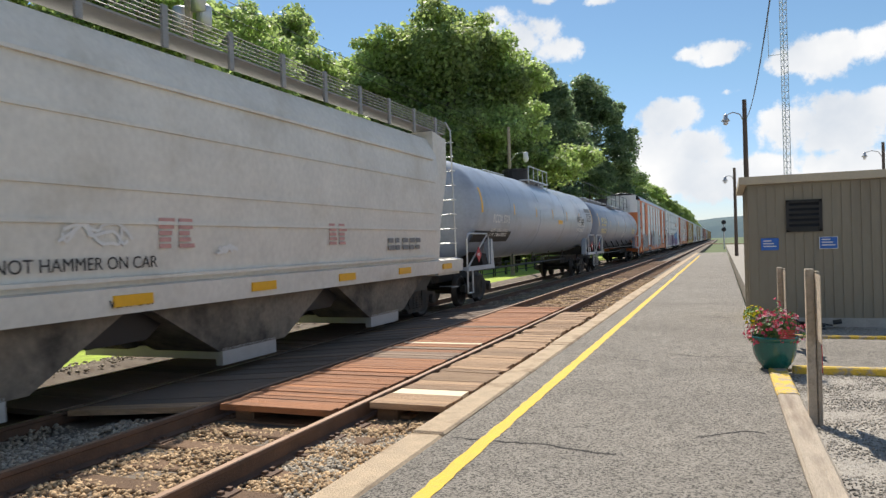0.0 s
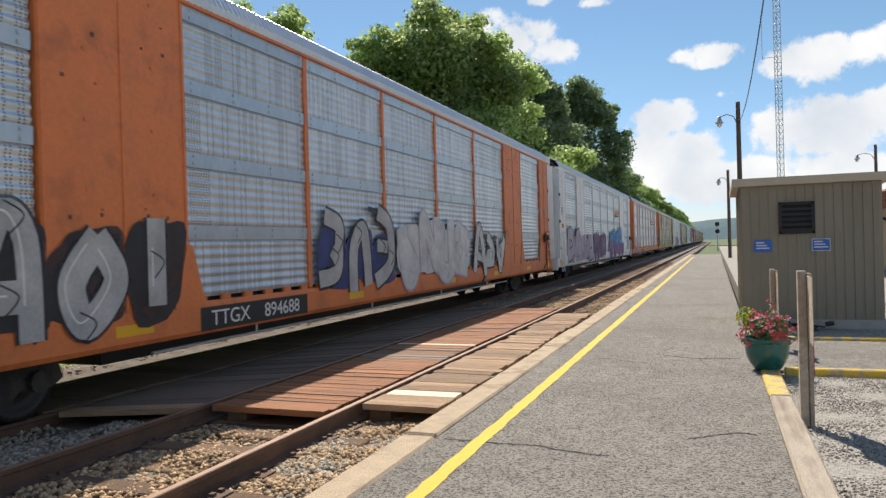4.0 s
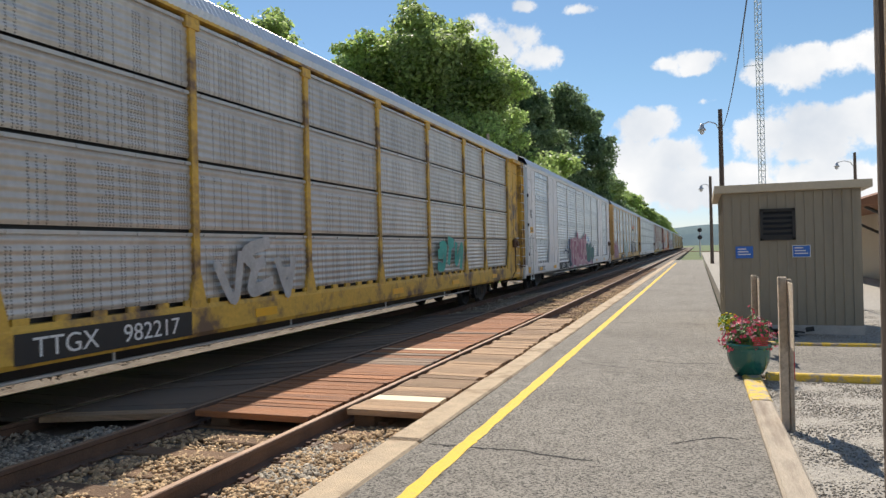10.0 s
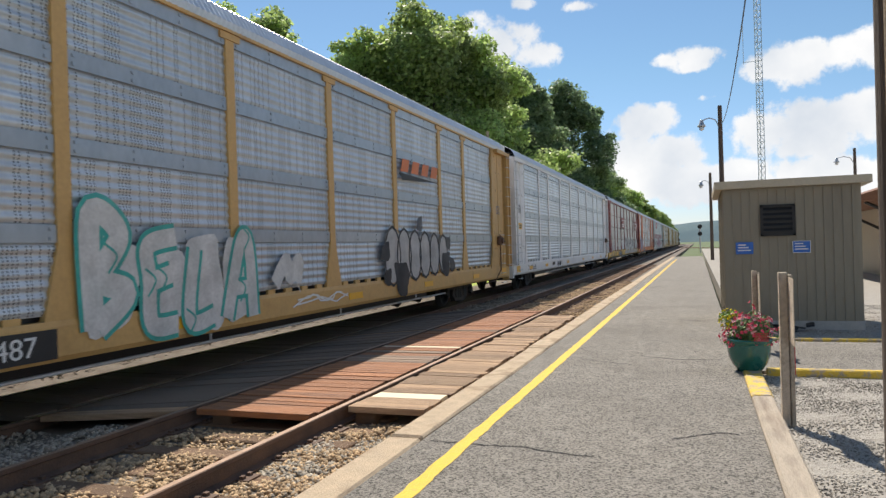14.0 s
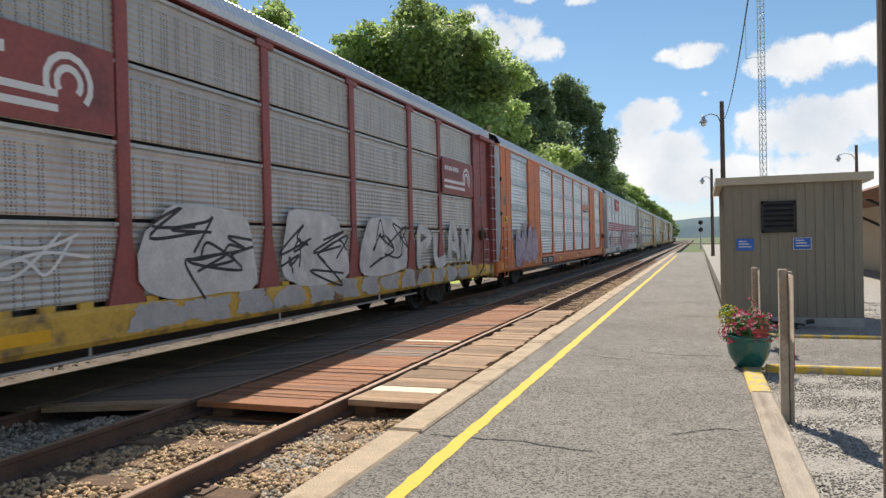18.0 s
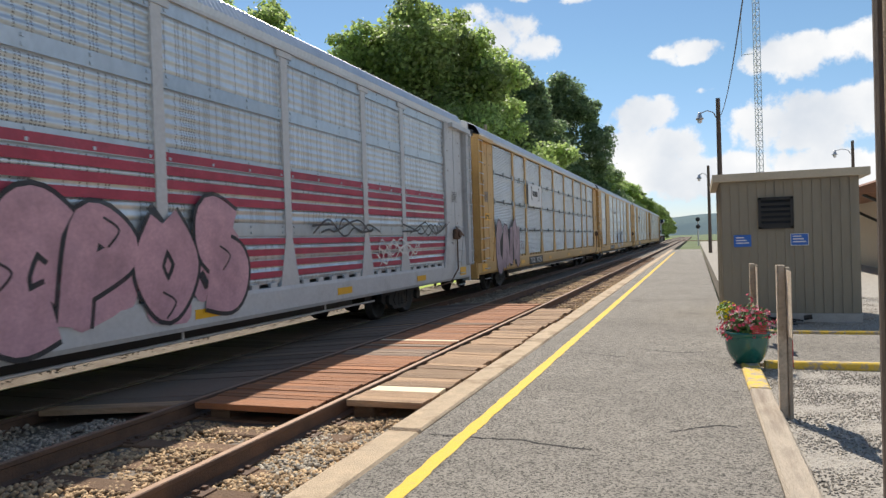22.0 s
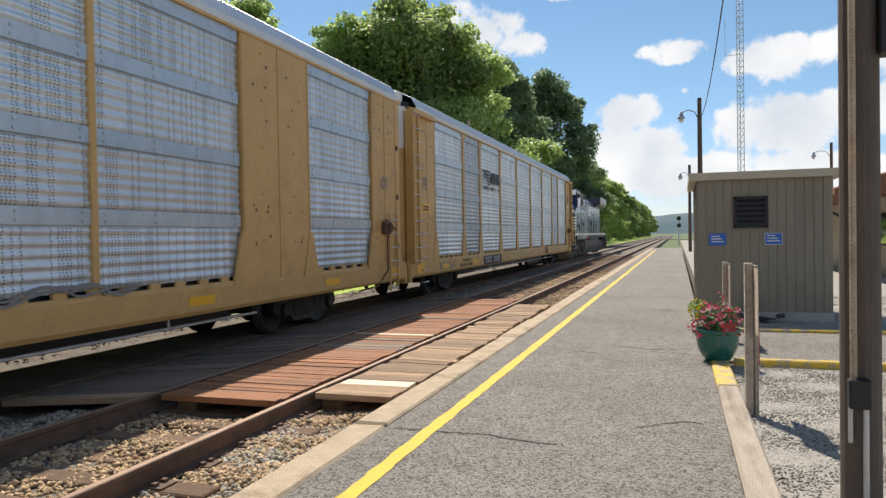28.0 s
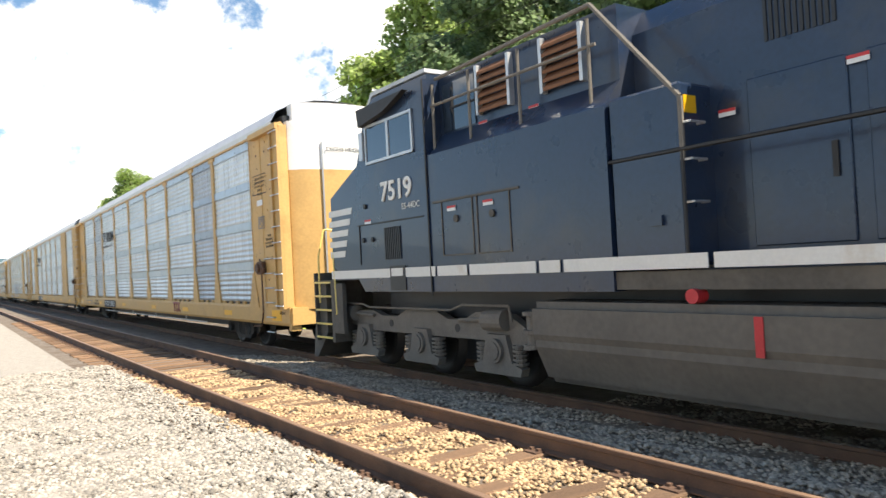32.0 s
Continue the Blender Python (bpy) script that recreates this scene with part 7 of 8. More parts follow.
def shed():
    s = thing("utility_shed", "taupe metal equipment shed with a louvred vent", "shed")
    x0, x1, y0, y1 = 0.46, 2.76, 14.6, 17.0
    quick("base_slab", CONCRETE, s, (x0 - 0.01, x1 + 0.01, y0 - 0.02, y1, -0.3, 0.1))
    for nm, bx in (("front_wall", (x0, x1, y0, y0 + 0.06)), ("back_wall", (x0, x1, y1 - 0.06, y1)), ("side_wall", (x0, x0 + 0.06, y0 + 0.062, y1 - 0.062)), ("side_wall", (x1 - 0.06, x1, y0 + 0.062, y1 - 0.062))):
        bm = bmesh.new()
        box(bm, *bx, 0.1, 2.58)
        w = part(nm, bm, SHED, s)
        if nm == "front_wall":
            k = x0 + 0.02
            while k < x1 - 0.05:
                quick("siding_rib", SHED, w, (k, k + 0.035, y0 - 0.018, y0, 0.105, 2.56))
                k += 0.1525
        if nm == "side_wall":
            k = y0 + 0.15
            while k < y1:
                quick("siding_rib", SHED, w, ((bx[0] - 0.018, bx[0]) if bx[0] < 1 else (bx[1], bx[1] + 0.018)) + (k, k + 0.035, 0.105, 2.56))
                k += 0.1525
    bm = bmesh.new()
    prism(bm, [(y0 - 0.14, 2.56), (y1 + 0.14, 2.5), (y1 + 0.14, 2.62), (y0 - 0.14, 2.7)], "x", x0 - 0.14, x1 + 0.16)
    part("roof", bm, SHED_TRIM, s, "beige flat roof with a projecting edge")
    bm = bmesh.new()
    for a in ((1.1, 1.15, 1.66, 2.24), (1.64, 1.69, 1.66, 2.24)):
        box(bm, a[0], a[1], y0 - 0.06, y0, a[2], a[3])
    box(bm, 1.1, 1.69, y0 - 0.06, y0, 2.2, 2.24)
    box(bm, 1.1, 1.69, y0 - 0.06, y0, 1.66, 1.7)
    v = part("vent", bm, DARK, s, "dark louvred vent")
    quick("vent_back", BLACK, v, (1.15, 1.64, y0 - 0.022, y0 - 0.019, 1.7, 2.2))
    for k in range(5):
        bm = bmesh.new()
        z = 1.74 + k * 0.095
        prism(bm, [(y0 - 0.06, z), (y0 - 0.02, z + 0.05), (y0 - 0.02, z + 0.065), (y0 - 0.06, z + 0.015)], "x", 1.15, 1.64)
        part("slat", bm, DARK, v)
    for x, label in ((0.67, "blue notice sign, faded"), (1.63, "blue sign with white writing")):
        q = thing("notice_sign", label, "sign")
        quick("sign_plate", BLUE, q, (x, x + 0.3, y0 - 0.035, y0 - 0.02, 1.34, 1.56))
        bm = bmesh.new()
        for r in range(3):
            box(bm, x + 0.04, x + 0.26 - 0.04 * r, y0 - 0.039, y0 - 0.035, 1.4 + 0.05 * r, 1.42 + 0.05 * r)
        if x > 1:
            for b4 in ((x, x + 0.3, 1.34, 1.35), (x, x + 0.3, 1.55, 1.56), (x, x + 0.01, 1.35, 1.55), (x + 0.29, x + 0.3, 1.35, 1.55)):
                box(bm, b4[0], b4[1], y0 - 0.039, y0 - 0.035, b4[2], b4[3])
        part("sign_writing", bm, WHITET, q)


shed()


def crossing():
    """Board crossing over the near track and towards the train's track; each board is a part."""
    d = tagged(new("crossing_deck"), "worn wooden board crossing between the rails", "deck", kind="structure")
    rnd = random.Random(5)

    def strip(x0, x1, y0, y1, z0, z1, m, w, ragged=0.0, gap=0.012, odd=None, alt=None):
        y = y0
        k = 0
        while y < y1:
            ww = w * rnd.uniform(0.9, 1.1)
            bm = bmesh.new()
            a, b2 = x0 + rnd.uniform(0, ragged), x1 - rnd.uniform(0, ragged)
            dz = rnd.uniform(-0.007, 0.007)
            box(bm, a, b2, y, y + ww - gap, -0.065, 0.0, bevel=0.003)
            for v in bm.verts:
                v.co.z += z0 + (z1 - z0) * (v.co.x - x0) / (x1 - x0) + dz
            mm = odd[1] if odd and k in odd[0] else alt[1] if alt and k in alt[0] else m
            part("board", bm, mm, d)
            y += ww
            k += 1
    strip(NEAR_X - 0.7, NEAR_X + 0.7, 6.3, 17.6, 0.0, 0.0, DECK_RED, 0.125, 0.035, gap=0.004, odd=((38,), DECK_NEW), alt=((26, 27, 28, 29, 30, 33, 34, 56, 57), DECK_FADED))
    strip(NEAR_X + 0.87, -2.6, 6.75, 8.3, 0.0, 0.0, DECK_PALE, 0.26, 0.05, gap=0.012, odd=((2,), DECK_NEW))
    strip(NEAR_X + 0.87, -2.62, 8.32, 11.4, -0.005, -0.02, DECK_PALE, 0.2, 0.07, gap=0.011)
    strip(NEAR_X + 0.87, -2.66, 11.42, 16.5, -0.01, -0.02, DECK_PALE, 0.2, 0.09, gap=0.012)
    strip(TRAIN_X + 0.9, NEAR_X - 0.86, 6.2, 18.2, TRAIN_Z + 0.02, -0.01, DECK_GREY, 0.24, 0.03, gap=0.008, odd=((0, 30), DECK_PALE))
    strip(TRAIN_X - 0.7, TRAIN_X + 0.7, 6.2, 18.2, TRAIN_Z, TRAIN_Z, DECK_GREY, 0.24, 0.03)
    for x, y in ((NEAR_X - 0.5, 6.45), (NEAR_X + 1.0, 6.85), (NEAR_X - 1.2, 6.4), (NEAR_X + 1.0, 7.6)):
        bm = bmesh.new()
        box(bm, x - 0.1, x + 0.14, y, y + 0.9, -0.24, -0.075, bevel=0.015)
        part("bearer", bm, TIE, d)


def stones(name, n, boxes, size, material, seed, z_fn, label):
    """Loose stones as one mesh of small irregular polyhedra."""
    rnd = np.random.default_rng(seed)
    base = np.array([(1, 0, 0), (-1, 0, 0), (0, 1, 0), (0, -1, 0), (0, 0, 1), (0, 0, -1)], float)
    tri = np.array([(0, 2, 4), (2, 1, 4), (1, 3, 4), (3, 0, 4), (2, 0, 5), (1, 2, 5), (3, 1, 5), (0, 3, 5)])
    V, T = [], []
    areas = np.array([(b[1] - b[0]) * (b[3] - b[2]) * b[4] for b in boxes])
    cnt = (n * areas / areas.sum()).astype(int)
    k = 0
    for b, m in zip(boxes, cnt):
        x = rnd.uniform(b[0], b[1], m)
        y = rnd.uniform(b[2], b[3], m)
        z = z_fn(x, y)
        s = size * rnd.uniform(0.55, 1.25, m)
        v = base[None] * rnd.uniform(0.6, 1.15, (m, 6, 1)) * s[:, None, None]
        ang = rnd.uniform(0, 6.28, (m, 3))
        ca, sa = np.cos(ang), np.sin(ang)
        R1 = np.zeros((m, 3, 3))
        R1[:, 0, 0], R1[:, 0, 1], R1[:, 1, 0], R1[:, 1, 1], R1[:, 2, 2] = ca[:, 0], -sa[:, 0], sa[:, 0], ca[:, 0], 1
        R2 = np.zeros((m, 3, 3))
        R2[:, 0, 0], R2[:, 1, 1], R2[:, 1, 2], R2[:, 2, 1], R2[:, 2, 2] = 1, ca[:, 1], -sa[:, 1], sa[:, 1], ca[:, 1]
        v = np.einsum("mij,mkj->mki", np.einsum("mij,mjk->mik", R1, R2), v)
        v[:, :, 2] *= 0.75
        v += np.stack([x, y, z], -1)[:, None]
        V.append(v.reshape(-1, 3))
        T.append((tri[None] + (np.arange(m) * 6)[:, None, None] + k).reshape(-1, 3))
        k += 6 * m
    V, T = np.concatenate(V), np.concatenate(T)
    me = bpy.data.meshes.new(name)
    me.vertices.add(len(V)), me.vertices.foreach_set("co", V.ravel())
    me.loops.add(3 * len(T)), me.loops.foreach_set("vertex_index", T.ravel().astype(np.int32))
    me.polygons.add(len(T)), me.polygons.foreach_set("loop_start", np.arange(0, 3 * len(T), 3, dtype=np.int32))
    me.update(calc_edges=True)
    me.materials.append(material)
    return tagged(new(name, me), label, "gravel", kind="stuff")


def island(m, spread):
    """Adds a brightness of its own to each loose piece of a mesh."""
    nt = m.node_tree
    g, mr, mu = nt.nodes.new("ShaderNodeNewGeometry"), nt.nodes.new("ShaderNodeMapRange"), nt.nodes.new("ShaderNodeVectorMath")
    b = nt.nodes["Principled BSDF"]
    src = b.inputs["Base Color"].links[0].from_socket
    mr.inputs["To Min"].default_value, mr.inputs["To Max"].default_value = 1 - spread, 1 + spread
    mu.operation = "SCALE"
    nt.links.new(g.outputs["Random Per Island"], mr.inputs["Value"])
    nt.links.new(src, mu.inputs[0]), nt.links.new(mr.outputs[0], mu.inputs["Scale"])
    nt.links.new(mu.outputs[0], b.inputs["Base Color"])


island(STONE, 0.45), island(STONE_TAN, 0.45), island(STONE_YARD, 0.5), island(LEAF, 0.35), island(LEAF_D, 0.35), island(SPRUCE, 0.35)
translucent(LEAF, 0.5), translucent(LEAF_D, 0.45)


def pot():
    p = thing("flower_pot", "dark green glazed pot planted with pink and yellow flowers", "flower pot", pose(0.56, 9.62, 0.0))
    bm = bmesh.new()
    revolve(bm, [(0.13, 0.0), (0.15, 0.02), (0.2, 0.09), (0.235, 0.17), (0.25, 0.26), (0.25, 0.34), (0.268, 0.36), (0.272, 0.385), (0.262, 0.4), (0.235, 0.4), (0.225, 0.34), (0.05, 0.33)], 28)
    part("pot", bm, POT, p, smooth=True)
    rnd = random.Random(3)
    fl = {"foliage": (LEAFG, 900, 0.026), "pink_blossom": (PINK, 190, 0.024), "pale_blossom": (PALEP, 90, 0.021), "yellow_foliage": (LEAFY, 150, 0.024), "yellow_blossom": (YFL, 44, 0.021)}
    for nm, (m, n, r) in fl.items():
        bm = bmesh.new()
        for _ in range(n):
            if nm.startswith("yellow"):
                q = Vector((rnd.gauss(0, 1), rnd.gauss(0, 1), rnd.gauss(0.2, 0.9))).normalized() * (rnd.uniform(0.5, 1) if nm == "yellow_foliage" else 1)
                c2 = Vector((-0.21, 0.1, 0.62)) + Vector((q.x * 0.13, q.y * 0.12, q.z * 0.14))
            else:
                q = Vector((rnd.gauss(0, 1), rnd.gauss(0, 1), rnd.gauss(0.45, 0.8))).normalized()
                lump = 1 + 0.22 * math.sin(q.x * 7 + 1) * math.cos(q.z * 6) + 0.15 * math.sin(q.y * 9)
                k = (rnd.uniform(0.35, 0.95) if nm == "foliage" else rnd.uniform(0.82, 1.0)) * lump
                c2 = Vector((0.02 + q.x * 0.31 * k, q.y * 0.27 * k, 0.42 + max(q.z, -0.3) * 0.33 * k))
            nn = (q + Vector((rnd.uniform(-0.7, 0.7), rnd.uniform(-0.9, 0.3), rnd.uniform(-0.4, 0.7)))).normalized()
            t1 = nn.orthogonal().normalized()
            t2 = nn.cross(t1)
            k = 5
            mid = bm.verts.new(c2 - nn * (0.014 if "blossom" in nm else 0.004))
            ring = [bm.verts.new(c2 + (t1 * math.cos(6.283 * i / k) + t2 * math.sin(6.283 * i / k) * (0.5 if "foliage" in nm else 1)) * r * rnd.uniform(0.75, 1.25)) for i in range(k)]
            for i in range(k):
                bm.faces.new((mid, ring[i], ring[(i + 1) % k]))
        tagged(part(nm, bm, m, p), kind="stuff")
    bm = bmesh.new()
    rod(bm, (0.06, -0.24, 0.4), (0.08, -0.3, 0.5), 0.004)
    st = part("flag_stick", bm, TIMBER, p)
    bm = bmesh.new()
    for k in range(5):
        box(bm, 0.04, 0.2, -0.305, -0.303, 0.4 + k * 0.022, 0.412 + k * 0.022)
    part("flag_stripe", bm, REDP, p, "small striped flag")


LEAFG = mat("flower_leaf", (0.11, 0.2, 0.05), 0.6, vary=0.3, scale=8)
LEAFY = mat("bright_flower_leaf", (0.2, 0.34, 0.04), 0.6, vary=0.3, scale=8)
PALEP = mat("pale_pink_petal", (0.85, 0.5, 0.5), 0.6, vary=0.3, scale=9)
PINK = mat("pink_petal", (0.8, 0.1, 0.17), 0.6, vary=0.3, scale=9)
YFL = mat("yellow_petal", (0.85, 0.72, 0.02), 0.6, vary=0.2, scale=9)
island(LEAFG, 0.4), island(PINK, 0.35)
pot()


def posts():
    for x, y, h in ((0.69, 7.1, 1.31), (0.75, 11.5, 1.15)):
        s = thing("sign_post", "pair of weathered wooden posts holding a narrow board", "sign post", pose(x, y, -0.06), group="posts along the platform edge")
        quick("post", TIMBER, s, (-0.02, 0.05, -0.05, 0.05, 0, h + 0.06), bevel=0.006)
        quick("post", TIMBER, s, (0.055, 0.09, -0.06, 0.02, 0, h + 0.04), bevel=0.006)
        quick("board", TIMBER, s, (0.052, 0.058, -0.42, 0.42, h - 0.55, h + 0.02), label="board seen edge-on")
        quick("red_plate", REDP, s, (0.092, 0.1, -0.03, 0.02, h - 0.85, h - 0.55))


posts()


def yard():
    slab("crosswalk_pavement", ASPHALT, 0.69, 9.0, 9.75, 12.6, -0.3, -0.02, "asphalt path with yellow painted edges", "path")
    for y in (9.62, 12.62):
        t = tagged(new("path_edging"), "timber path edging with worn yellow paint", "timber", kind="structure")
        for k in range(3):
            quick("timber", YELLOW_WORN, t, (0.75 + k * 2.8, 3.5 + k * 2.8, y, y + 0.11, -0.3, 0.03), bevel=0.015)


yard()


def lamp_pole(x, y, h, arm, label):
    p = thing("street_lamp", label, "street lamp", pose(x, y, -0.3), group="yard lamps")
    bm = bmesh.new()
    rod(bm, (0, 0, 0), (0, 0, h), 0.15, 12, 0.11)
    part("pole", bm, POLE, p)
    bm = bmesh.new()
    bent(bm, [(0, 0, h - 1.3), (-0.25 * arm, 0, h - 0.75), (-0.6 * arm, 0, h - 0.62), (-arm, 0, h - 0.75)], 0.03)
    part("arm", bm, GALV, p)
    bm = bmesh.new()
    revolve(bm, [(0.05, 0.26), (0.1, 0.22), (0.12, 0.05), (0.2, -0.05), (0.22, -0.12), (0.05, -0.12)], 16, Matrix.Translation((-arm, 0, h - 0.95)))
    sh = part("shade", bm, GALV, p)
    bm = bmesh.new()
    revolve(bm, [(0.02, -0.13), (0.13, -0.13), (0.12, -0.28), (0.03, -0.34)], 14, Matrix.Translation((-arm, 0, h - 0.95)))
    part("bulb_glass", bm, WHITE, sh)


def near_pole():
    p = thing("utility_pole", "dark wooden utility pole with steel conduit and a junction box", "utility pole", pose(1.13, 4.92, -0.3))
    bm = bmesh.new()
    rod(bm, (0, 0, 0), (0, 0, 9.2), 0.112, 18, 0.095)
    part("pole", bm, POLE, p)
    bm = bmesh.new()
    rod(bm, (-0.06, -0.11, 0.95), (-0.055, -0.105, 9), 0.02, 8)
    part("conduit", bm, KERB, p, "pale conduit")
    bm = bmesh.new()
    rod(bm, (0.0, -0.125, 0), (0.0, -0.125, 0.9), 0.017, 8)
    rod(bm, (-0.075, -0.1, 0.65), (-0.075, -0.1, 0.9), 0.014, 8)
    part("conduit", bm, GALV, p)
    quick("junction_box", DARK, p, (-0.095, 0.02, -0.18, -0.1, 0.86, 1.03), bevel=0.008)
    quick("meter_box", DARK, p, (0.08, 0.3, -0.14, 0.04, 2.9, 3.3), bevel=0.01)


near_pole()


def tower(x, y, h):
    t = thing("radio_tower", "tall slim lattice radio tower", "radio tower", pose(x, y, -0.5))
    w = 0.75
    legs = [(-w, -w * 0.6), (w, -w * 0.6), (0, w)]
    bm = bmesh.new()
    for lx, ly in legs:
        rod(bm, (lx, ly, 0), (lx, ly, h), 0.09, 6)
    part("leg", bm, GALV, t)
    bm = bmesh.new()
    n = int(h / 1.5)
    for k in range(n):
        for (ax, ay), (bx, by) in zip(legs, legs[1:] + legs[:1]):
            z = k * 1.5
            rod(bm, (ax, ay, z), (bx, by, z + 1.5), 0.045, 4)
            rod(bm, (ax, ay, z), (bx, by, z), 0.045, 4)
    part("bracing", bm, GALV, t)
    bm = bmesh.new()
    bent(bm, [(-w, 0, h * 0.6), (-w - 2.6, 0, h * 0.6)], 0.08, 5)
    rod(bm, (-w - 2.6, 0, h * 0.6 - 0.5), (-w - 2.6, 0, h * 0.6 + 9), 0.08, 5)
    part("aerial", bm, GALV, t)


def leaf_cloud(blobs, n, size, seed, smooth_in=0.35):
    """Leaf clumps over a set of ellipsoids, as one mesh of small bent quads facing mostly outwards."""
    rnd = np.random.default_rng(seed)
    B = np.array(blobs, float)
    area = (B[:, 3] * B[:, 4]) ** 0.9
    idx = rnd.choice(len(B), n, p=area / area.sum())
    d = rnd.normal(size=(n, 3))
    d[:, 2] += 0.25
    d /= np.linalg.norm(d, axis=1)[:, None]
    rad = 1 - smooth_in * rnd.random(n) ** 2.2 + 0.2 * rnd.normal(size=n)
    c = B[idx, :3] + d * B[idx][:, [3, 3, 4]] * rad[:, None]
    nrm = d + rnd.normal(scale=0.85, size=(n, 3)) + np.array([0, 0, 0.6])
    nrm /= np.linalg.norm(nrm, axis=1)[:, None]
    t1 = np.cross(nrm, rnd.normal(size=(n, 3)))
    t1 /= np.linalg.norm(t1, axis=1)[:, None]
    t2 = np.cross(nrm, t1)
    s = size * rnd.uniform(0.55, 1.45, n)[:, None]
    q = [c - t1 * s, c + t2 * s * 0.7 - nrm * s * 0.2, c + t1 * s, c - t2 * s * 0.7 - nrm * s * 0.2]
    V = np.stack(q, 1).reshape(-1, 3)
    return V, np.arange(4 * n).reshape(-1, 4)


def mesh_np(name, V, F, material):
    me = bpy.data.meshes.new(name)
    k = F.shape[1]
    me.vertices.add(len(V)), me.vertices.foreach_set("co", V.ravel().astype(np.float32))
    me.loops.add(F.size), me.loops.foreach_set("vertex_index", F.ravel().astype(np.int32))
    me.polygons.add(len(F)), me.polygons.foreach_set("loop_start", np.arange(0, F.size, k, dtype=np.int32))
    me.update(calc_edges=True)
    me.materials.append(material)
    return me


def tree_kind(seed, h, spread, n, leaf, low=0.1, size=0.24, clumps=170):
    """A crown of leafy boughs: big lobes set round the trunk, each with smaller clumps on its outer side, and gaps between."""
    rnd = random.Random(seed)
    blobs, boughs = [], []
    for k in range(13):
        t = low + (1 - low) * (k + rnd.uniform(0.2, 0.8)) / 13
        prof = math.sin(min(1, (t - low) / (1 - low) * 0.82 + 0.2) * math.pi) ** 0.55
        a, r = k * 2.4 + rnd.uniform(-0.4, 0.4), spread * prof * rnd.uniform(0.5, 0.74)
        boughs.append((Vector((r * math.cos(a), r * math.sin(a), h * t * 0.95)), spread * rnd.uniform(0.26, 0.4)))
    for k in range(clumps):
        c, r = boughs[rnd.randrange(13)]
        d = Vector((rnd.gauss(0, 1), rnd.gauss(0, 1), rnd.gauss(0.35, 0.8))).normalized()
        q = c + d * r * rnd.uniform(0.55, 1.05)
        s = spread * rnd.uniform(0.06, 0.14)
        blobs.append((q.x, q.y, q.z, s * rnd.uniform(0.9, 1.4), s * rnd.uniform(0.55, 0.9)))
    blobs += [(c.x, c.y, c.z, r * 0.72, r * 0.62) for c, r in boughs]
    blobs += [(0, 0, h * 0.5, spread * 0.45, h * 0.3), (0, 0, h * 0.82, spread * 0.24, h * 0.12)]
    tr = thing("tree", "broad leafy green deciduous tree", "tree", group="trees behind the lawn")
    bm = bmesh.new()
    rod(bm, (0, 0, -0.5), (0.1, 0, h * 0.4), 0.28, 10, 0.2)
    rod(bm, (0.1, 0, h * 0.38), (0.1, 0.1, h * 0.8), 0.2, 8, 0.06)
    for k in range(7):
        b = blobs[k]
        rod(bm, (0.1, 0, h * rnd.uniform(0.25, 0.5)), (b[0], b[1], b[2]), 0.1, 6, 0.03)
    part("trunk", bm, BARK, tr)
    V, F = leaf_cloud(blobs, n, size, seed, 0.3)
    crown = new("crown", mesh_np("crown", V, F, leaf))
    crown.parent = tr
    return tr


def spruce_kind(seed):
    rnd = np.random.default_rng(seed)
    tr = thing("spruce_tree", "small blue-green spruce tree", "tree", group="spruces on the lawn")
    bm = bmesh.new()
    rod(bm, (0, 0, -0.4), (0, 0, 9.6), 0.2, 8, 0.03)
    part("trunk", bm, BARK, tr)
    n = 16000
    t = rnd.random(n) ** 0.7
    tier = np.abs(((t * 11) % 1) - 0.5)
    r = (1 - t) * 2.9 * (0.72 + 0.5 * tier) * (0.5 + 0.5 * rnd.random(n) ** 0.4) * (1 + 0.12 * np.sin(rnd.integers(0, 9, n)))
    a = rnd.uniform(0, 6.28, n)
    c = np.stack([r * np.cos(a), r * np.sin(a), 0.5 + t * 9.4 - r * 0.12], -1)
    out = np.stack([np.cos(a), np.sin(a), np.full(n, -0.25)], -1)
    side = np.stack([-np.sin(a), np.cos(a), rnd.normal(scale=0.3, size=n)], -1)
    q = np.stack([c - out * 0.22, c + side * 0.06, c + out * 0.22, c - side * 0.06 + np.array([0, 0, 0.04])], 1).reshape(-1, 3)
    crown = new("crown", mesh_np("crown", q, np.arange(4 * n).reshape(-1, 4), SPRUCE))
    crown.parent = tr
    return tr


def trees():
    base = (11, 12, 12.5, 6, 14, 10)
    kinds = [tree_kind(1, 11, 4.6, 62000, LEAF, size=0.1), tree_kind(2, 12, 4.8, 62000, LEAF, size=0.1), tree_kind(3, 12.5, 4.2, 60000, LEAF_D, size=0.1),
             tree_kind(4, 6, 3.4, 20000, LEAF, 0.05, size=0.11, clumps=50), tree_kind(5, 14, 4.8, 62000, LEAF_D, size=0.11), spruce_kind(6)]
    rnd = random.Random(8)
    used = set()
    for x, y, k, h in TREES:
        s = h / base[k]
        m = pose(x, y, -0.45, 0, 0, rnd.uniform(0, 360))
        t = kinds[k] if k not in used else copy_thing(kinds[k], m)
        t.matrix_basis = m
        t.scale = (s, s, s)
        used.add(k)


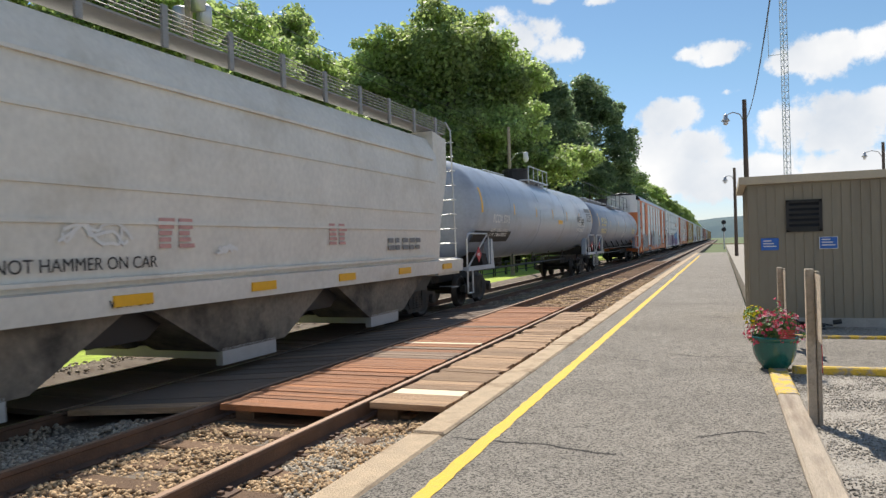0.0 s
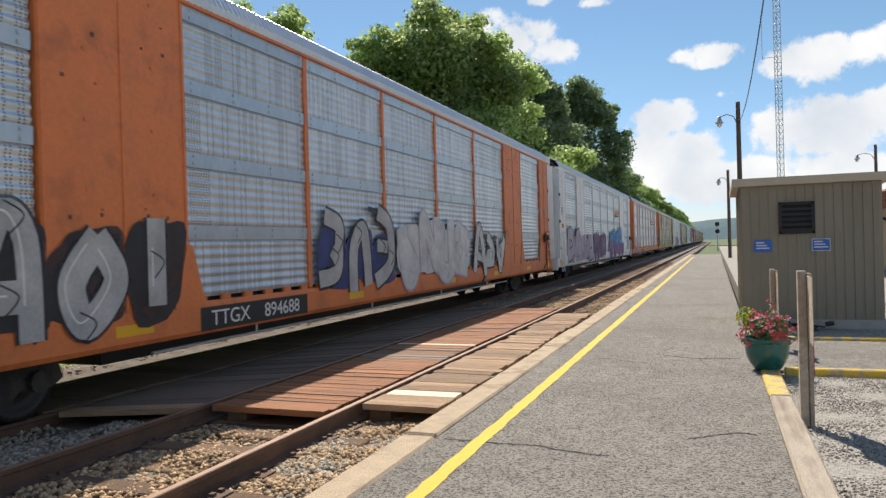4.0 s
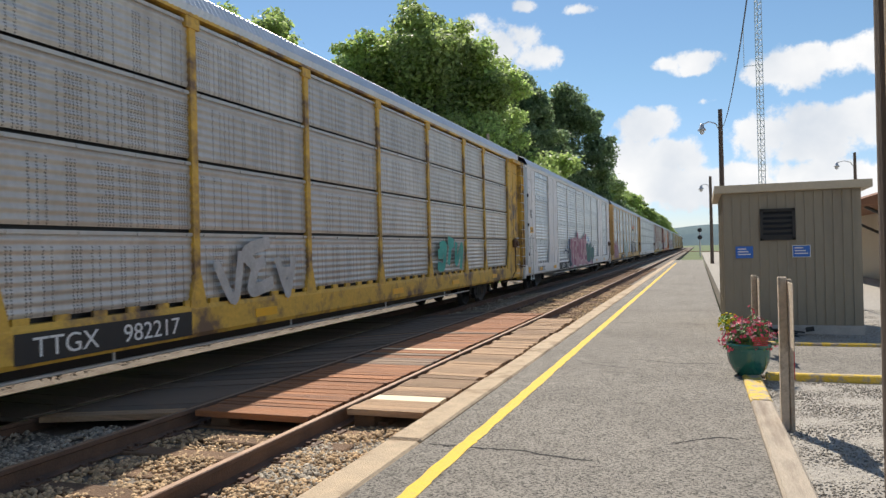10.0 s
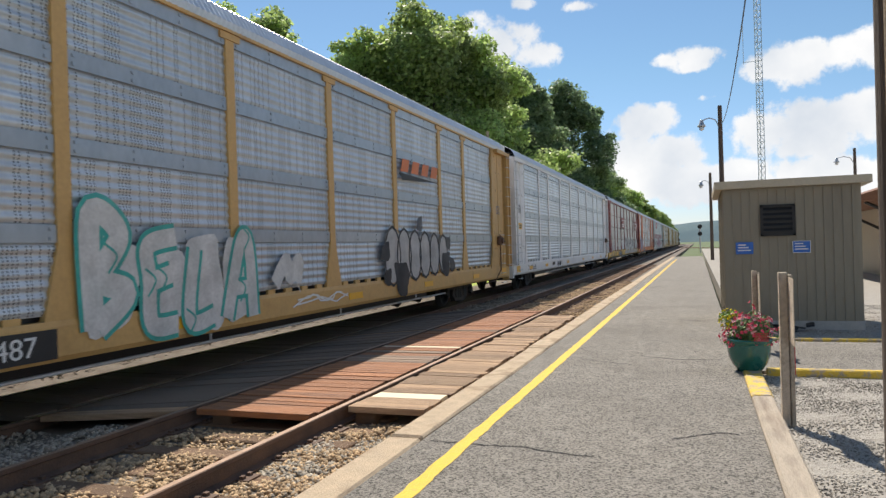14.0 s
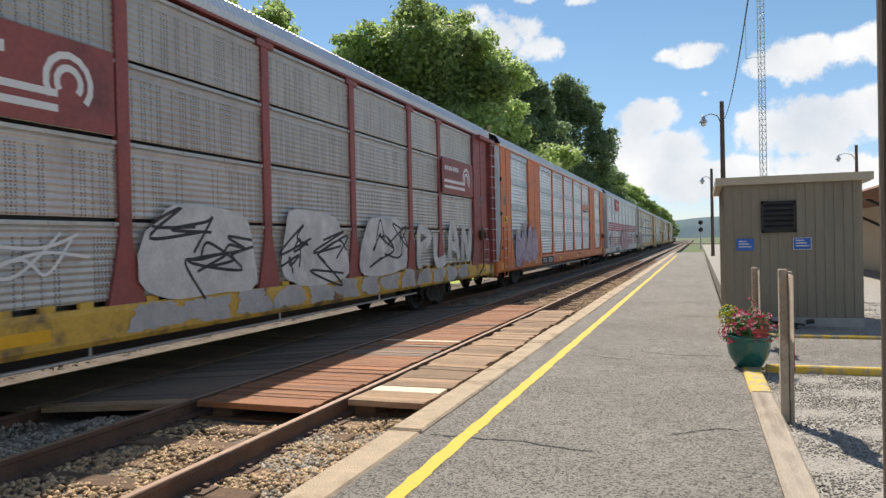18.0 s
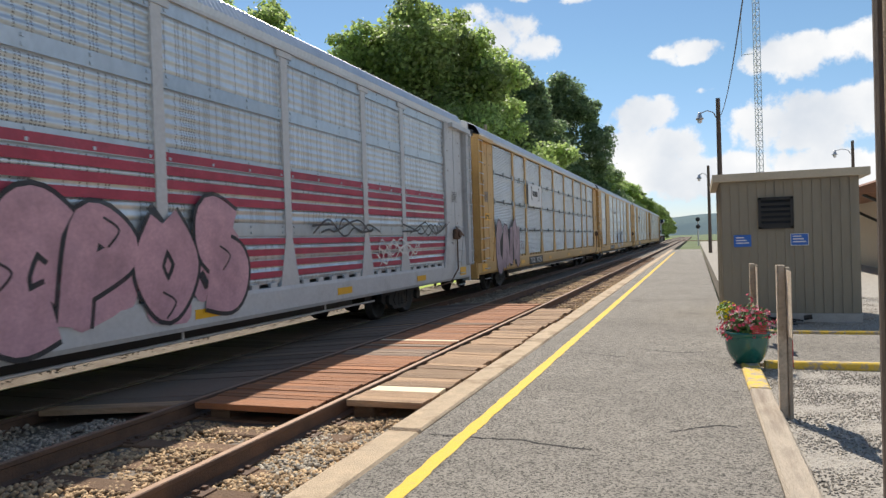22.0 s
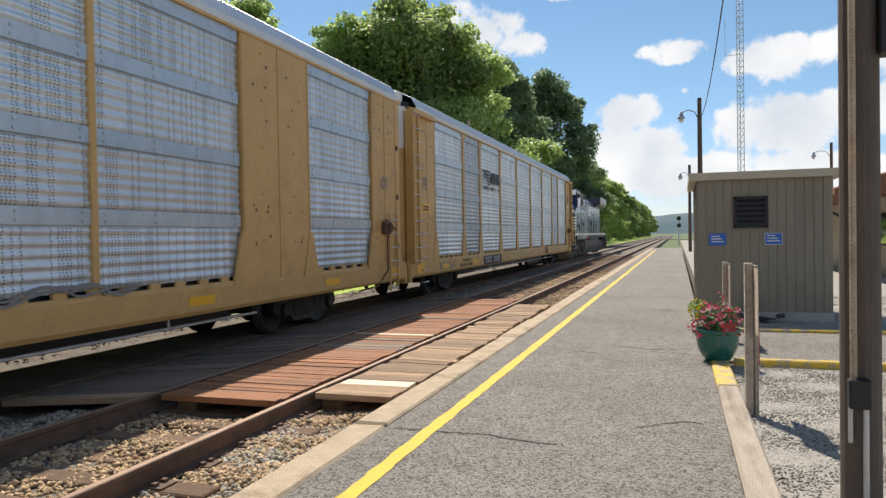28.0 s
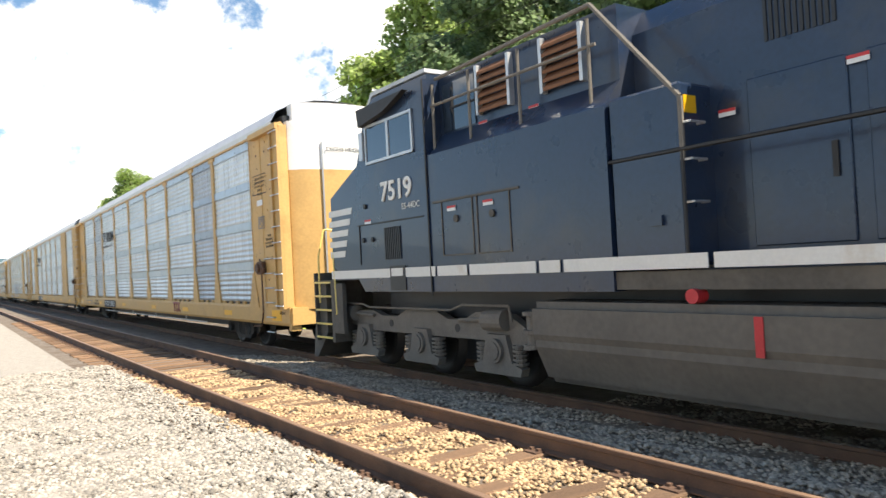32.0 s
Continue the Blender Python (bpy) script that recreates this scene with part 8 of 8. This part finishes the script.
# place, kind, height
TREES = [(-27.5, 59, 0, 20.5), (-22.5, 60, 1, 22.5), (-19.5, 64, 0, 20.5), (-19.2, 82, 2, 21.5), (-27, 116, 4, 30.5), (-20.3, 120, 2, 28), (-30, 72, 1, 18), (-28, 92, 4, 20), (-24, 70, 0, 18),
         (-30, 46, 0, 19), (-27, 36, 1, 16), (-25, 26, 0, 16), (-24, 17, 1, 15), (-25, 8, 0, 16), (-24, -2, 0, 16), (-25, -12, 1, 18), (-24, -21, 4, 19), (-25, -30, 2, 19),
         (-27, -39, 0, 19.5), (-32, 20, 4, 19), (-32, 4, 1, 18), (-32, -9, 2, 20), (-32, -25, 0, 21), (-33, -39, 1, 21), (-36, 34, 2, 20), (-36, 52, 1, 19), (-25, -123, 0, 19),
         (-20, 40, 3, 6), (-21, 33, 3, 5), (-20, 25, 3, 5.5), (-21, 18, 3, 6), (-20.5, 11, 3, 5), (-21, 0, 3, 6), (-20, -8, 3, 5.5), (-21, -16, 3, 6), (-20.5, -24, 3, 5.5), (-21, -32, 3, 6), (-20, -40, 3, 6),
         (-18, 5.2, 5, 7.0), (-18.6, 2.2, 5, 6.2), (-19, 70, 3, 6), (-18, 78, 3, 6), (-16, 104, 3, 7),
         (28, 95, 0, 9), (36, 85, 1, 10), (48, 110, 0, 12), (60, 120, 1, 12)]
TREES += [(-17.5 - 3.0 * (k % 3), 150 + 16 * k, (1, 0, 1, 0, 2)[k % 5], 16.0 + 1.3 * ((k * 7) % 3)) for k in range(22)]
trees()


def hills():
    for y, h, sx, lab, cx in ((1500, 62, 900, "long wooded ridge", -100), (-1600, 135, 900, "long wooded ridge behind the station", 100)):
        bm = bmesh.new()
        rows = []
        for j in range(9):
            t = j / 8
            row = []
            for i in range(81):
                x = cx + (i - 40) * sx * 2 / 80 * 1.3
                prof = 0.75 + 0.25 * math.sin(i * 0.13 + 1) + 0.1 * noise.noise(Vector((i * 0.3, 0, y)))
                z = -8 + h * prof * math.sin(t * math.pi / 2)
                row.append(bm.verts.new((x, y + (t * 260) * (1 if y > 0 else -1), z + 3 * noise.noise(Vector((i * 0.9, j * 0.9, 3))))))
            rows.append(row)
        for a, c in zip(rows, rows[1:]):
            for i in range(80):
                bm.faces.new((a[i], a[i + 1], c[i + 1], c[i]))
        bmesh.ops.recalc_face_normals(bm, faces=bm.faces)
        tagged(part("hill_backdrop", bm, HILL, smooth=True), lab, "hill", kind="structure")


hills()
lamp_pole(1.32, 42, 9.2, 0.95, "yard lamp on a dark wooden pole beside the shed")
lamp_pole(1.15, 66, 7.7, 0.75, "yard lamp on a dark wooden pole")
lamp_pole(12.1, 66, 9.0, 1.3, "yard lamp on a dark wooden pole")
tower(15, 190, 75)


def left_poles():
    p = thing("utility_pole", "grey utility pole carrying two transformers", "utility pole", pose(-17.4, 20.8, -0.45))
    bm = bmesh.new()
    rod(bm, (0, 0, 0), (0, 0, 12.5), 0.17, 12, 0.13)
    part("pole", bm, TIMBER, p)
    for dx, dz in ((-0.5, 10.0), (0.52, 10.5), (0.55, 9.9)):
        bm = bmesh.new()
        revolve(bm, [(0.05, 0), (0.26, 0.02), (0.27, 0.8), (0.2, 0.9), (0.05, 0.92)], 16, Matrix.Translation((dx, -0.1 if dz > 10 else 0.15, dz)))
        part("transformer", bm, GALV, p)
    quick("cross_arm", TIMBER, p, (-1.2, 1.2, -0.06, 0.06, 11.6, 11.74))
    for x, y, h, dx, label in ((-12.4, 44.3, 9.4, 1.2, "grey street lamp on a pole behind the train"), (-18.5, -20.4, 10.0, -1.6, "grey street lamp on a pole before the trees")):
        p = thing("street_lamp", label, "street lamp", pose(x, y, -0.45), group="street lamps by the lawn")
        bm = bmesh.new()
        rod(bm, (0, 0, 0), (0, 0, h), 0.14, 10, 0.1)
        part("pole", bm, TIMBER, p)
        bm = bmesh.new()
        bent(bm, [(0, 0, h - 2.2), (dx * 0.4, -0.2, h - 1.75), (dx * 0.8, -0.4, h - 1.7), (dx, -0.5, h - 1.85)], 0.03)
        part("arm", bm, GALV, p)
        bm = bmesh.new()
        revolve(bm, [(0.05, 0.25), (0.14, 0.2), (0.15, 0.0), (0.19, -0.1), (0.16, -0.3), (0.05, -0.4)], 16, Matrix.Translation((dx, -0.5, h - 1.95)))
        part("lamp_head", bm, WHITE, p)
    p = thing("overhead_cable", "black overhead cable between the poles", "cable")
    bm = bmesh.new()
    a, c = Vector((1.4, 41.9, 7.9)), Vector((1.1, 5.0, 8.7))
    pts = [a.lerp(c, k / 24) - Vector((0, 0, 1.3 * 4 * (k / 24) * (1 - k / 24))) for k in range(25)]
    bent(bm, pts, 0.018, 5)
    tagged(part("cable", bm, BLACK, p), kind="stuff")
    # wires on the far side
    for z in (11.2, 10.6, 8.6):
        q = thing("overhead_wire", "thin overhead wire along the trees", "cable", group="wires along the trees")
        bm = bmesh.new()
        rod(bm, (-17.4, 20.8, z), (-18.5, -60, z + 0.5), 0.014, 4)
        rod(bm, (-17.4, 20.8, z), (-17.4, 70, z), 0.014, 4)
        part("wire", bm, BLACK, q)


left_poles()


def fence():
    f = thing("lawn_fence", "low black three-rail metal fence on the lawn edge", "fence")
    bm = bmesh.new()
    box(bm, -0.03, 0.03, -0.03, 0.03, -0.5, 0.5)
    post_me = mesh_of("post", bm, BLACK)
    y = -30.0
    while y < 60:
        for d in (0, 0.35):
            part("post", post_me, None, f).location = (-13.2, y + d, -0.02)
        y += 2.6
    for z in (-0.2, 0.1, 0.4):
        bm = bmesh.new()
        box(bm, -13.22, -13.18, -30, 60, z - 0.025, z + 0.025)
        part("rail", bm, BLACK, f)


fence()


def far_bits():
    p = thing("railway_signal", "dark two-head railway signal on a mast", "signal", pose(0.35, 118, -0.3))
    bm = bmesh.new()
    rod(bm, (0, 0, 0), (0, 0, 4.1), 0.1, 8)
    part("mast", bm, GALV, p)
    for z in (4.1, 3.0):
        bm = bmesh.new()
        revolve(bm, [(0.05, -0.1), (0.34, -0.1), (0.34, 0.0), (0.05, 0.05)], 16, Matrix.Translation((0, -0.1, z)) @ Matrix.Rotation(radians(90), 4, "X"))
        part("signal_head", bm, BLACK, p)
    # siding that joins the near track from the yard
    t = tagged(new("siding_track"), "rusty siding rails curving in from the yard", "track", kind="structure")
    pts = [Vector((60 * (1 - k / 20) ** 2 - 4.3, 80 + 140 * (k / 20), -0.06)) for k in range(21)]
    for off in (-0.75, 0.75):
        bm = bmesh.new()
        for a, c in zip(pts, pts[1:]):
            rod(bm, a + Vector((off, 0, 0)), c + Vector((off, 0, 0)), 0.07, 4)
        part("rail", bm, RAIL, t)
    b = thing("station_building", "low station building with a brown canopy roof", "building")
    quick("wall", SHED_TRIM, b, (7.2, 18, 27.5, 40, -0.2, 2.9))
    bm = bmesh.new()
    prism(bm, [(5.0, 2.75), (5.0, 2.95), (11.5, 4.9), (18.5, 2.95), (18.5, 2.75)], "y", 26.5, 41)
    part("roof", bm, RUSTM, b, "red-brown roof")
    bm = bmesh.new()
    for y in (27.5, 33, 39):
        bent(bm, [(5.3, y, 2.75), (7.2, y, 1.7)], 0.06)
    part("roof_brace", bm, BLACK, b)
    quick("window", CABGLASS, b, (7.18, 7.2, 29, 31, 1.0, 2.2), label="dark window")
    f = thing("yard_fence", "low dark metal fence across the yard", "fence")
    bm = bmesh.new()
    box(bm, -0.03, 0.03, -0.03, 0.03, -0.2, 1.0)
    me = mesh_of("post", bm, DARK)
    for k in range(16):
        part("post", me, None, f).location = (7 + k * 1.6, 50, 0)
    for z in (0.45, 0.95):
        quick("rail", DARK, f, (7, 31, 49.98, 50.02, z - 0.025, z + 0.025))
    quick("yard_kerb", YELLOW, None, (6, 30, 44, 44.2, -0.2, 0.08))
    tagged(bpy.data.objects["yard_kerb"], "yellow painted kerb in the yard", "kerb", kind="structure")
    d = thing("scrap_pile", "pile of dark rubber scraps beside the shed", "debris", pose(1.45, 14.25, -0.06))
    rnd = random.Random(9)
    for k in range(9):
        bm = bmesh.new()
        box(bm, -0.14, 0.14, -0.07, 0.07, 0, 0.03, bevel=0.008)
        o = part("scrap", bm, BLACK if k % 3 else DARK, d)
        o.location = (rnd.uniform(-0.3, 0.5), rnd.uniform(-0.14, 0.12), 0.01 + 0.022 * k * 0.6)
        o.rotation_euler = (rnd.uniform(-0.2, 0.2), rnd.uniform(-0.35, 0.35), rnd.uniform(0, 3))


far_bits()
crossing()
rough_z = lambda base, amp: (lambda x, y: base + amp * (np.sin(x * 5.1 + y * 3.3) * 0.5 + np.sin(y * 7.7 - x * 2.9) * 0.5))
stones("track_ballast", 34000, [(-5.02, -3.64, -16, 6.25, 1.0), (-3.5, -2.58, 0.9, 6.8, 1.3), (-5.02, -3.64, 17.8, 34, 0.5), (-3.5, -2.6, 17, 34, 0.4), (-3.5, -3.0, -16, 0.9, 0.8)], 0.034, STONE_TAN, 1, rough_z(-0.182, 0.026),
       "rust-stained crushed stone between the rails")
stones("track_ballast", 36000, [(-7.2, -5.16, -18, 6.15, 1.0), (-8.65, -7.35, -8, 6.1, 0.6), (-10.35, -9.6, -10, 30, 0.3), (-9.6, -8.9, -10, 20, 0.2), (-7.2, -5.2, 18.3, 30, 0.3), (-3.5, -2.58, 3.2, 6.4, 1.4)], 0.034, STONE, 2, lambda x, y: np.where(x > -5.9, -0.185, np.where(x > -6.75, -0.185 - 0.14 * (-5.9 - x) / 0.85, np.where(x < -9.6, -0.2, -0.325))) + 0.018 * np.sin(x * 5.1 + y * 3.3),
       "grey crushed stone between the tracks")
stones("loose_gravel", 52000, [(-3.3, 0.6, -9, 0.4, 1.0), (-3.2, 0.6, -18, -9, 0.5)], 0.036, STONE_YARD, 3, rough_z(-0.098, 0.016), "pale loose gravel beside the track")
stones("loose_gravel", 34000, [(0.7, 3.2, 3.0, 9.6, 1.0), (0.8, 5, 12.8, 20, 0.3)], 0.0125, STONE_YARD, 4, rough_z(-0.058, 0.006), "small loose gravel in the yard")


def motions():
    """The train rolls past at a steady pace; wheelsets turn while they are near."""
    speed = 15.758

    def go(ob, y0):
        walk(ob, [(t, pose(TRAIN_X, y0 - speed * t, TRAIN_Z)) for t in (0.0, 8.0, 16.0, 24.0, 32.0)])
        t0, t1 = max(0.0, (y0 - 40) / speed), min(32.0, (y0 + 26) / speed)
        for w in [o for o in ob.children_recursive if o.name.startswith("wheelset")]:
            at, k = w.location.copy(), w.scale.z
            r = 0.45 * k
            times = sorted({0.0, 32.0} | {round(t0 + 0.04 * i, 2) for i in range(int((t1 - t0) / 0.04) + 1)})
            rows = []
            for t in times:
                a = speed * (min(max(t, t0), t1) - t0) / r
                rows.append((t, Matrix.Translation(at + Vector((0, 0, r))) @ Matrix.Rotation(a, 4, "X") @ Matrix.Translation((0, 0, -r))))
            walk(w, rows)
    for i, c in enumerate(CARS):
        go(c, STARTS[i] + 12.77)
    go(ENGINE, 501.96)
    go(TANK_B, 51.9), go(TANK_A, 29.5), go(HOPPER, 9.1)


motions()
